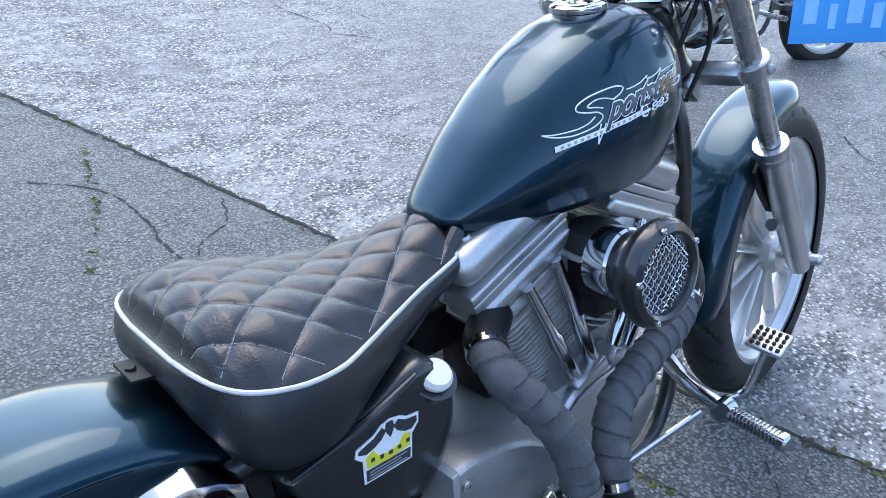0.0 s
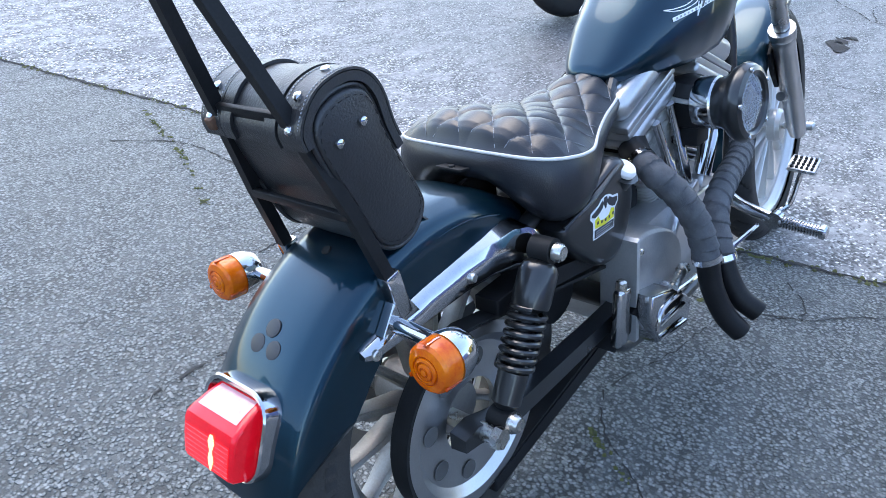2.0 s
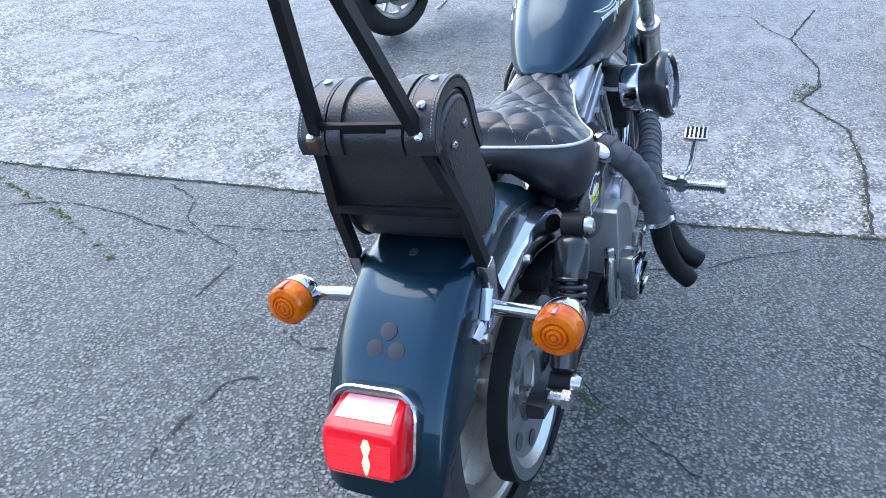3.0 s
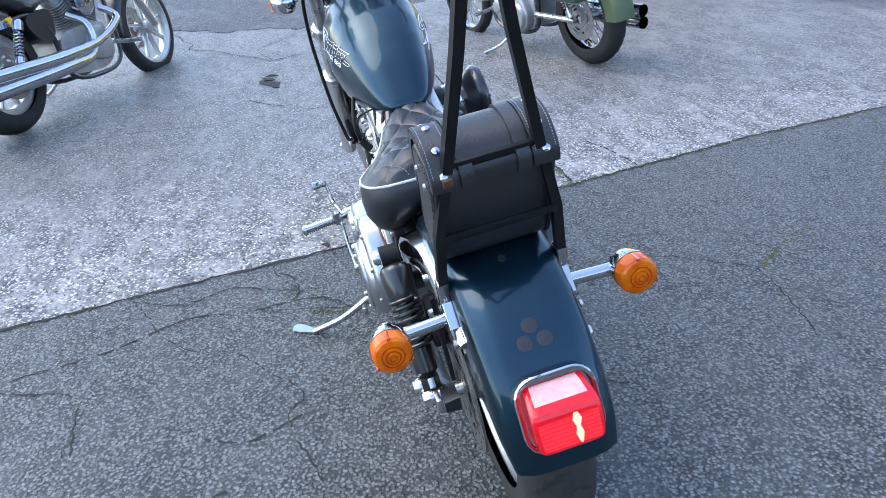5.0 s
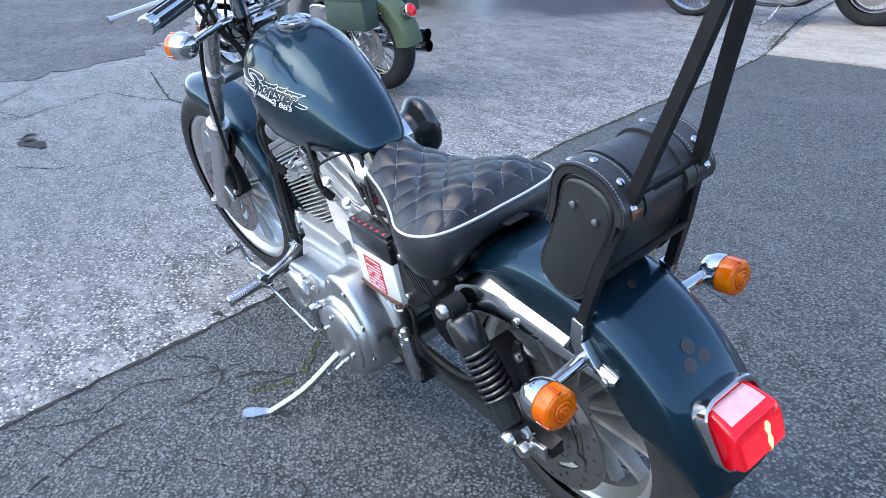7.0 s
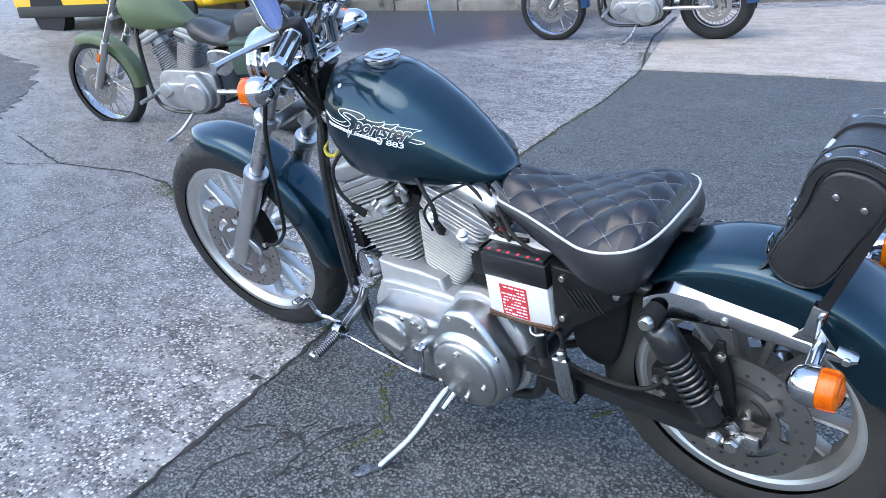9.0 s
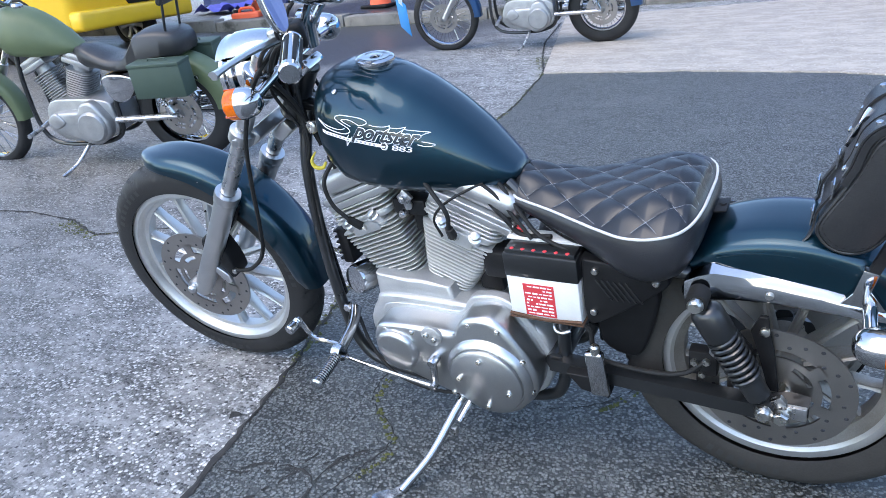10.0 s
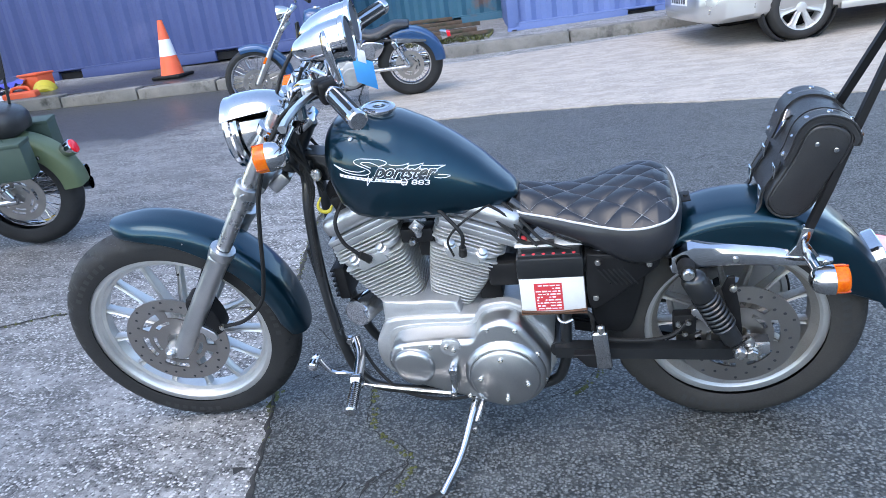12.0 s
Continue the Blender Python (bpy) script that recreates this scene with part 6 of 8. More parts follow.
# passenger pegs, folded up
for s, x, y, z in ((1, 0.322, 0.165, 0.335), (-1, 0.345, -0.165, 0.330)):
    pp = B()
    box(pp, (x, y * 1.0, z + 0.006), (0.040, 0.020, 0.115), 0.007, Matrix.Rotation(radians(4), 3, "Y"), 3)
    peg = part("passenger_peg", pp, CHROME, bike, "chrome passenger foot peg, folded up")
    lathe(pr := B(), [(0.010, 0), (0.010, 0.018), (0.006, 0.022), (0, 0.022)], (x, y, z + 0.060), "z", 12)
    part("bolt", pr, BRASS, peg)
    pk = prism(B(), [(x - 0.02, z - 0.06), (x + 0.04, z - 0.05), (x + 0.07, z - 0.01), (x + 0.02, z - 0.01)], 0.110 * s, abs(y) * s, "y", 0.003)
    part("bracket", pk, SATIN, peg)

# rear brake caliper and hose
cal = B()
prism(cal, smooth_outline([(0.045, 0.375), (0.075, 0.400), (0.105, 0.445), (0.090, 0.470), (0.060, 0.455), (0.025, 0.400)], 4), 0.070, 0.122, "y", 0.006)
rc = part("rear_caliper", cal, SATIN, bike, "black rear brake caliper")
cp = B()
prism(cp, smooth_outline([(0.053, 0.375), (0.066, 0.372), (0.080, 0.392), (0.106, 0.415), (0.100, 0.430), (0.082, 0.424), (0.060, 0.400)], 4), 0.122, 0.131, "y", 0.003)
part("caliper_cover", cp, DULL_CHROME, rc, "kidney-shaped bright cover")
cp = B()
for x, z in ((0.112, 0.385), (0.135, 0.380), (0.120, 0.352)):
    bolt(cp, (x, 0.120, z), "y", 0.008, 0.009)
pieces("bolt", cp, BRASS, rc)
cp = B()
box(cp, (0.120, 0.105, 0.375), (0.055, 0.03, 0.06), 0.006)
part("bracket", cp, SATIN, rc)
cp = prism(B(), [(0.020, 0.505), (0.035, 0.470), (0.020, 0.415), (0.000, 0.330), (-0.018, 0.330), (-0.008, 0.42), (0.002, 0.47), (0.006, 0.505)], 0.104, 0.112, "y", 0.002)
part("torque_arm", cp, SATIN, rc)
cp = lathe(B(), [(0.009, 0), (0.009, 0.008), (0.005, 0.010), (0, 0.010)], (0.010, 0.112, 0.475), "y", 14)
part("bolt", cp, BRASS, rc)
hz = B()
tube(hz, [(0.115, 0.122, 0.385), (0.150, 0.130, 0.355), (0.20, 0.135, 0.345), (0.28, 0.135, 0.347), (0.335, 0.130, 0.360), (0.345, 0.125, 0.420), (0.38, 0.12, 0.43)], 0.0055, 8, 6)
part("brake_hose", hz, RUB2, bike, "black rear brake hose")
part("rear_mud_panel", prism(B(), smooth_outline([(0.335, 0.36), (0.340, 0.48), (0.29, 0.55), (0.21, 0.52), (0.235, 0.38), (0.27, 0.33)], 4), -0.07, 0.085, "y", 0.01), SATIN, bike)

# wiring behind the engine
for k, pts in enumerate(([(0.70, 0.03, 0.725), (0.60, 0.07, 0.715), (0.53, 0.085, 0.660), (0.49, 0.085, 0.615), (0.42, 0.09, 0.620)], [(0.66, 0.05, 0.730), (0.56, 0.075, 0.715), (0.50, 0.085, 0.655), (0.46, 0.10, 0.615)], [(0.64, 0.03, 0.732), (0.55, 0.065, 0.70), (0.515, 0.075, 0.64), (0.49, 0.08, 0.62)], [(0.55, 0.05, 0.73), (0.48, 0.085, 0.66), (0.44, 0.10, 0.625), (0.36, 0.115, 0.60)])):
    part("wire", tube(B(), pts, (0.0055, 0.004, 0.0032, 0.0045)[k], 8, 6), RUB2, bike)
part("terminal_cover", box(B(), (0.495, 0.075, 0.622), (0.016, 0.014, 0.014), 0.003), REDPRINT, bike, "red terminal cover")
ec = B()
box(ec, (0.60, 0.0, 0.50), (0.06, 0.10, 0.14), 0.006)
box(ec, (0.545, 0.055, 0.525), (0.10, 0.06, 0.07), 0.01)
part("electrics_box", ec, SATIN, bike)

# drive side: cam cover, pushrods, lifters
cc = prism(B(), smooth_outline([(0.905, 0.300), (0.900, 0.390), (0.850, 0.430), (0.700, 0.430), (0.640, 0.380), (0.645, 0.280), (0.70, 0.235), (0.84, 0.235)], 4), -0.100, -0.132, "y", 0.012)
cam_cover = part("cam_cover", cc, ALU_BARE, engine, "alloy cam cover")
cl = lathe(B(), [(0.040, 0), (0.040, -0.010), (0.034, -0.014), (0, -0.014)], (0.845, -0.128, 0.335), "y", 28)
part("timer_cover", cl, ALU_BARE, cam_cover)
for which in ("front", "rear"):
    a_ = AXIS[which]
    u_ = Vector((a_.z, 0, -a_.x))
    for off in (-0.020, 0.022):
        pr = B()
        p0 = CR + a_ * 0.150 + u_ * (off + (0.012 if which == "rear" else -0.012)) + Vector((0, -0.108, 0))
        p1 = CR + a_ * 0.360 + u_ * off * 1.5 + Vector((0, -0.096, 0))
        tube(pr, [p0, p0.lerp(p1, 0.48), p0.lerp(p1, 0.5), p1], [0.012, 0.012, 0.009, 0.009], 14, 1)
        tb = part("pushrod_tube", pr, CHROME, engine, "chrome pushrod tube")
    lb = B()
    box(lb, CR + a_ * 0.140 + u_ * (0.012 if which == "rear" else -0.012) + Vector((0, -0.108, 0)), (0.075, 0.040, 0.030), 0.005, Matrix((u_, Vector((0, 1, 0)), a_)).transposed())
    part("lifter_block", lb, ALU_BARE, engine)
    ib = B()
    p = CR + a_ * 0.335 + Vector((0, -0.05, 0))
    part("intake_boss", box(ib, p + u_ * (0.06 if which == "rear" else -0.06), (0.06, 0.08, 0.06), 0.01), ALU, engine)
# carburettor and air cleaner
cb = B()
box(cb, (0.735, -0.105, 0.615), (0.075, 0.075, 0.060), 0.008)
box(cb, (0.735, -0.110, 0.570), (0.060, 0.060, 0.050), 0.008)
carb = part("carburettor", cb, SATIN, bike, "black and alloy carburettor")
cb = lathe(B(), [(0.046, 0), (0.050, 0.008), (0.046, 0.020), (0.040, 0.032), (0.020, 0.040), (0, 0.040)], (0.733, -0.108, 0.645), (0.0, -0.1, 1), 28)
part("carburettor_top", cb, SATIN, carb)
cb = lathe(B(), [(0.054, 0), (0.054, -0.008), (0.050, -0.010)], (0.733, -0.108, 0.650), (0.0, -0.1, 1), 28)
part("flange", cb, ALU, carb)
DA = Vector((-0.06, -1, 0.10)).normalized()
AC = Vector((0.727, -0.150, 0.636))
cb = lathe(B(), [(0.051, -0.018), (0.053, 0.0), (0.053, 0.020), (0.050, 0.024)], AC, DA, 40)
part("clamp_band", cb, CHROME, carb, "bright clamp band")
cb = lathe(B(), [(0.048, -0.02), (0.050, 0.03), (0.056, 0.045), (0.070, 0.058), (0.0765, 0.070), (0.0765, 0.078), (0.071, 0.088), (0.061, 0.092), (0.056, 0.088), (0.054, 0.080), (0.045, 0.06), (0, 0.055)], AC, DA, 48)
ac = part("air_cleaner", cb, BLACK, bike, "black velocity-stack air cleaner with a chrome mesh")
ms = B()
fm_ = frame_of(DA)
for k in range(-9, 10):
    o = k * 0.0058
    L = math.sqrt(max(0, 0.0545 ** 2 - o * o))
    if L < 0.005:
        continue
    for rot in (0, 1):
        n_ = 18
        pts = []
        for j in range(n_ + 1):
            t = -L + 2 * L * j / n_
            z = 0.081 + 0.0010 * (1 if (j + k + rot) % 2 else -1)
            c45 = math.sqrt(0.5)
            p = Vector((o, t, z)) if rot else Vector((t, o, z))
            pts.append(AC + fm_ @ Vector((p.x * c45 - p.y * c45, p.x * c45 + p.y * c45, p.z)))
        tube(ms, pts, 0.0010, 5, 1)
part("mesh_screen", ms, CHROME, ac, "woven chrome mesh")
for k in range(5):
    a = radians(30 + 72 * k)
    sb = lathe(B(), [(0.0052, 0), (0.005, 0.003), (0.003, 0.004), (0.0022, 0.002), (0, 0.002)], AC + fm_ @ Vector((0.066 * math.cos(a), 0.066 * math.sin(a), 0.0900)), DA, 12)
    part("screw", sb, CHROME, ac)

# exhaust pipes in cloth wrap
def exhaust(pts, wrap_to, label, upper=0.24):
    q = curve(pts, 14)
    n = len(q)
    cut = int(n * wrap_to)
    bare = B()
    tube(bare, q[cut - 2:], 0.0225, 20, 1, False)
    tube(bare, [q[-1] + (q[-2] - q[-1]).normalized() * 0.05, q[-1] + (q[-1] - q[-2]).normalized() * 0.0005], 0.0200, 20, 1, False)
    ex = part("exhaust_pipe", bare, SATIN, bike, label)
    wr = B()
    seg = q[:cut]
    # overlapping turns: the radius steps up at each turn of the tape
    run, dist = 0.0, []
    for i, p in enumerate(seg):
        run += (p - seg[i - 1]).length if i else 0
        dist.append(run)
    loops, side = [], None
    fine = np.linspace(0, run, int(run / 0.0022))
    xs = np.array([[p.x, p.y, p.z] for p in seg])
    pos = [Vector([float(np.interp(f, dist, xs[:, c])) for c in range(3)]) for f in fine]
    for i, c in enumerate(pos):
        d = (pos[min(i + 3, len(pos) - 1)] - pos[max(i - 3, 0)]).normalized()
        side = d.orthogonal().normalized() if side is None else (side - d * side.dot(d)).normalized()
        up = d.cross(side)
        ring = []
        for k in range(28):
            a = 2 * math.pi * k / 28
            ph = (fine[i] / 0.030 + k / 28) % 1.0
            r = 0.0245 + 0.0036 * ph + 0.0003 * math.sin(a * 9 + i)
            ring.append(c + (side * math.cos(a) + up * math.sin(a)) * r)
        loops.append(ring)
    rings(wr, loops)
    part("wrap", wr, WRAP, ex, "grey-black woven heat wrap")
    i1 = int(upper * (len(pos) - 1))
    part("sleeve", tube(B(), pos[:i1 + 1:4] + [pos[i1]], 0.0292, 20, 1), SATIN, ex, "black sleeve at the port")
    for f in (upper, 0.985):
        i = int(f * (len(pos) - 1))
        d = (pos[min(i + 3, len(pos) - 1)] - pos[max(i - 3, 0)]).normalized()
        cl = lathe(B(), [(0.0275, -0.006), (0.0290, -0.006), (0.0290, 0.006), (0.0275, 0.006)], pos[i], d, 28, True)
        part("clamp", cl, CHROME, ex, "bright hose clamp")
    return ex


exhaust([(0.560, -0.070, 0.585), (0.505, -0.110, 0.580), (0.490, -0.155, 0.560), (0.522, -0.190, 0.510), (0.556, -0.211, 0.447), (0.571, -0.227, 0.375), (0.577, -0.240, 0.310), (0.590, -0.264, 0.250), (0.606, -0.292, 0.212)], 0.64, "exhaust pipe in black heat wrap with a cut end")
exhaust([(0.985, -0.070, 0.570), (0.975, -0.125, 0.530), (0.900, -0.160, 0.485), (0.770, -0.180, 0.465), (0.680, -0.196, 0.435), (0.648, -0.220, 0.375), (0.640, -0.245, 0.315), (0.640, -0.272, 0.270), (0.652, -0.308, 0.240)], 0.70, "exhaust pipe in black heat wrap with a cut end")

# sprocket cover and rear master cylinder
sc = prism(B(), smooth_outline([(0.398, 0.295), (0.396, 0.440), (0.402, 0.462), (0.455, 0.462), (0.530, 0.440), (0.585, 0.400), (0.605, 0.340), (0.585, 0.285), (0.52, 0.255), (0.43, 0.262)], 3), -0.110, -0.166, "y", 0.012)
spk = part("sprocket_cover", sc, ALU_DULL_SHADE, bike, "dull scuffed alloy sprocket cover", 30)
part("cover_lip", prism(B(), [(0.388, 0.262), (0.384, 0.470), (0.394, 0.474), (0.400, 0.262)], -0.100, -0.174, "y", 0.002), ALU, spk)
for x, z in ((0.415, 0.300), (0.412, 0.440), (0.560, 0.300)):
    part("bolt", lathe(B(), [(0.007, 0), (0.007, -0.006), (0.004, -0.008), (0, -0.008)], (x, -0.164, z), "y", 12), BRASS, spk)
mc = B()
box(mc, (0.48, -0.160, 0.300), (0.085, 0.05, 0.06), 0.008, Matrix.Rotation(radians(-15), 3, "Y"))
part("master_cylinder", mc, DULL_CHROME, bike, "worn alloy brake master cylinder")
mc = B()
tube(mc, [(0.505, -0.190, 0.330), (0.560, -0.185, 0.345)], 0.011, 12, 1)
lathe(mc, [(0.014, 0), (0.014, 0.014), (0, 0.014)], (0.555, -0.185, 0.344), "x", 6)
part("fitting", mc, BRASS, bike)
hgd = part("heel_guard", prism(B(), [(0.39, 0.366), (0.475, 0.347), (0.537, 0.307), (0.568, 0.279), (0.553, 0.224), (0.421, 0.252), (0.385, 0.324)], -0.160, -0.205, "y", 0.008), CHROME, bike, "chrome ribbed bracket")
for ends in ([(0.41, 0.286), (0.429, 0.324), (0.503, 0.326)], [(0.425, 0.263), (0.534, 0.248)], [(0.417, 0.294), (0.52, 0.294)]):
    part("rib", tube(B(), [(x, -0.207, z) for x, z in ends], 0.0042, 8, 3), CHROME, hgd)
rod = tube(B(), [(0.52, -0.165, 0.285), (0.70, -0.160, 0.262), (0.94, -0.200, 0.300)], 0.0055, 8, 4)
part("brake_rod", rod, CHROME, bike, "chrome brake rod")

# ---- front end, turned with the steering ----
def wpart(name, bm, material, parent, label="", sharp=35):
    return part(name, move(bm, WHEEL_STEER), material, parent, label, sharp)


LEGTOP, LEGBOT = Vector((1.040, 0, 1.012)), Vector((1.520, 0, 0.354))
LD = (LEGBOT - LEGTOP).normalized()


def leg(z):
    t = (z - LEGTOP.z) / (LEGBOT.z - LEGTOP.z)
    return LEGTOP.lerp(LEGBOT, t)


for s in (1, -1):
    y = Vector((0, 0.106 * s, 0))
    sl = B()
    L = (leg(0.347) - leg(0.675)).length
    lathe(sl, [(0.020, -0.004), (0.033, -0.002), (0.034, 0.010), (0.033, 0.022), (0.030, 0.026), (0.0315, 0.034), (0.0290, 0.042), (0.0280, 0.10), (0.0275, L - 0.07), (0.0260, L - 0.02), (0.0225, L + 0.012), (0.010, L + 0.022), (0, L + 0.022)], leg(0.675) + y, LD, 28)
    slider = part("fork_leg", move(sl, WHEEL_STEER), ALU_BARE, bike, "brushed alloy fork leg")
    tb = tube(B(), [leg(1.03) + y, leg(0.68) + y], 0.0200, 20, 1)
    wpart("fork_tube", tb, DULL_CHROME, slider, "chrome fork tube")
    ax_ = B()
    lathe(ax_, [(0.016, -0.030 * s), (0.021, -0.02 * s), (0.021, 0.012 * s), (0.013, 0.015 * s), (0.013, 0.030 * s - 0.006), (0.008, 0.036 * s - 0.006), (0, 0.036 * s - 0.006)], (1.553, 0.106 * s, 0.352), "y", 18)
    box(ax_, (1.537, 0.106 * s, 0.355), (0.040, 0.036, 0.030), 0.006)
    wpart("axle_clamp", ax_, ALU_BARE, slider)
    if s < 0:
        mt = B()
        tube(mt, [leg(0.47) + y + Vector((0, 0.01, 0)), leg(0.47) + Vector((-0.06, -0.090, 0.012))], 0.013, 12, 1)
        wpart("mount_lug", mt, ALU_BARE, slider)
for z, th in ((0.838, 0.034), (0.985, 0.026)):
    cl = B()
    for s in (1, -1):
        lathe(cl, [(0.026, -th / 2), (0.031, -th / 2 + 0.003), (0.031, th / 2 - 0.003), (0.026, th / 2)], leg(z) + Vector((0, 0.106 * s, 0)), LD, 24)
    c0 = leg(z) + Vector((-0.020, 0, -0.012))
    box(cl, c0, (0.042, 0.200, th * 0.9), 0.006, Matrix.Rotation(radians(35), 3, "Y"))
    box(cl, c0 + Vector((-0.035, 0, -0.02)), (0.06, 0.07, th), 0.008, Matrix.Rotation(radians(35), 3, "Y"))
    for s in (1, -1):
        lathe(cl, [(0.008, 0), (0.008, 0.012), (0, 0.013)], leg(z) + Vector((0.005, 0.130 * s, -0.005)), (-0.3, 0.6 * s, 0), 12)
    wpart("fork_clamp", cl, ALU_BARE if z < 0.9 else CHROME, bike, "alloy fork clamp")
ax_ = lathe(B(), [(0.011, -0.10), (0.011, 0.10)], (1.553, 0, 0.352), "y", 14)
part("front_axle", move(ax_, WHEEL_STEER), BRASS, bike)

# front fender
fbm = B()
loops = []
for k in range(37):
    deg = 80 + (184 - 80) * k / 36
    half = lerp(deg, (80, 84, 92, 160, 178, 184), (0.030, 0.052, 0.066, 0.068, 0.062, 0.050))
    drop = lerp(deg, (80, 86, 100, 122, 135, 175, 184), (0.004, 0.010, 0.020, 0.032, 0.034, 0.030, 0.014))
    rad_ = lerp(deg, (80, 100, 140, 184), (0.400, 0.396, 0.393, 0.389))
    loops.append(fender_ring(1.554, 0.350, radians(deg), rad_, half, drop, False))
rings(fbm, loops)
ff = part("front_fender", move(fbm, WHEEL_STEER), TEAL, bike, "dark teal front mudguard", 45)
br = B()
for s in (1, -1):
    prism(br, [(1.330, 0.640), (1.385, 0.600), (1.435, 0.52), (1.405, 0.50), (1.35, 0.55), (1.300, 0.610)], 0.066 * s, 0.078 * s, "y", 0.003)
pieces("fender_bracket", move(br, WHEEL_STEER), SATIN, ff)
rv = B()
for a in (112, 128):
    p = Vector((1.556 + 0.378 * math.cos(radians(a)), 0.066, 0.335 + 0.372 * math.sin(radians(a))))
    lathe(rv, [(0.005, 0), (0.004, 0.003), (0, 0.004)], p, "y", 10)
pieces("rivet", move(rv, WHEEL_STEER), BRASS, ff)

# front brake caliper and hose
RAISE = Matrix.Translation((0.006, 0.004, 0.016))
fc_ = B()
prism(fc_, smooth_outline([(1.400, 0.500), (1.375, 0.440), (1.375, 0.385), (1.415, 0.375), (1.450, 0.395), (1.455, 0.440), (1.445, 0.505)], 4), 0.050, 0.104, "y", 0.006)
fcal = wpart("front_caliper", move(fc_, RAISE), SATIN, bike, "black front brake caliper")
fc_ = B()
prism(fc_, smooth_outline([(1.452, 0.415), (1.440, 0.430), (1.422, 0.415), (1.398, 0.392), (1.392, 0.372), (1.405, 0.362), (1.420, 0.372), (1.435, 0.395)], 4), 0.104, 0.113, "y", 0.003)
wpart("caliper_cover", move(fc_, RAISE), DULL_CHROME, fcal, "kidney-shaped bright cover")
fc_ = B()
for x, z in ((1.448, 0.440), (1.468, 0.378), (1.372, 0.402)):
    bolt(fc_, (x, 0.098, z), "y", 0.009, 0.012)
pieces("bolt", move(fc_, WHEEL_STEER @ RAISE), BRASS, fcal)
hs = tube(B(), [(0.98, 0.10, 1.06), (1.06, 0.135, 0.98), (1.125, 0.150, 0.86), (1.160, 0.155, 0.74), (1.190, 0.155, 0.62), (1.230, 0.145, 0.52), (1.300, 0.130, 0.455), (1.375, 0.108, 0.425)], 0.0055, 8, 6)
fpart("brake_hose", hs, RUB2, bike, "black front brake hose")

# headlamp
HL = Vector((1.150, 0, 0.952))
hd = Vector((1, 0, -0.06)).normalized()
sh = lathe(B(), [(0, -0.095), (0.03, -0.092), (0.054, -0.075), (0.067, -0.045), (0.072, -0.012), (0.073, -0.004), (0.084, 0.000), (0.0865, 0.006), (0.084, 0.012), (0.084, 0.016), (0.0885, 0.020), (0.089, 0.030), (0.084, 0.036), (0.077, 0.036), (0.074, 0.026)], HL, hd, 40)
hl = fpart("headlamp", sh, CHROME, bike, "chrome round headlamp")
gl = lathe(B(), [(0.075, 0.026), (0.06, 0.036), (0.035, 0.042), (0, 0.044), ], HL, hd, 36)
fpart("lens", gl, LENS, hl, "clear headlamp glass")
rf = lathe(B(), [(0.074, 0.024), (0.05, -0.01), (0.02, -0.03), (0, -0.032)], HL, hd, 32)
fpart("reflector", rf, CHROME, hl)
vz = B()
loops = []
for t in np.linspace(0, 1, 22):
    x = 1.192 - 0.165 * t
    bow = math.sqrt(max(0.0, 1 - (max(0.0, t - 0.22) / 0.79) ** 2.4))
    r = (0.0870 - 0.003 * max(0.0, 0.2 - t) * 5) * (0.30 + 0.70 * bow)
    zc = 0.962 + 0.010 * t
    span = 52 - 6 * t
    row = []
    for a in np.linspace(-span, span, 25):
        row.append((x, r * math.sin(radians(a)), zc + r * math.cos(radians(a)) * (0.96 if t > 0.1 else 0.94)))
    inner = [(p[0], p[1] * 0.965, zc + (p[2] - zc) * 0.965) for p in row[::-1]]
    loops.append(row + inner)
rings(vz, loops)
fpart("visor", vz, CHROME, hl, "chrome headlamp visor")
hb = B()
box(hb, (1.06, 0, 0.985), (0.09, 0.06, 0.014), 0.004)
fpart("bracket", hb, CHROME, hl)

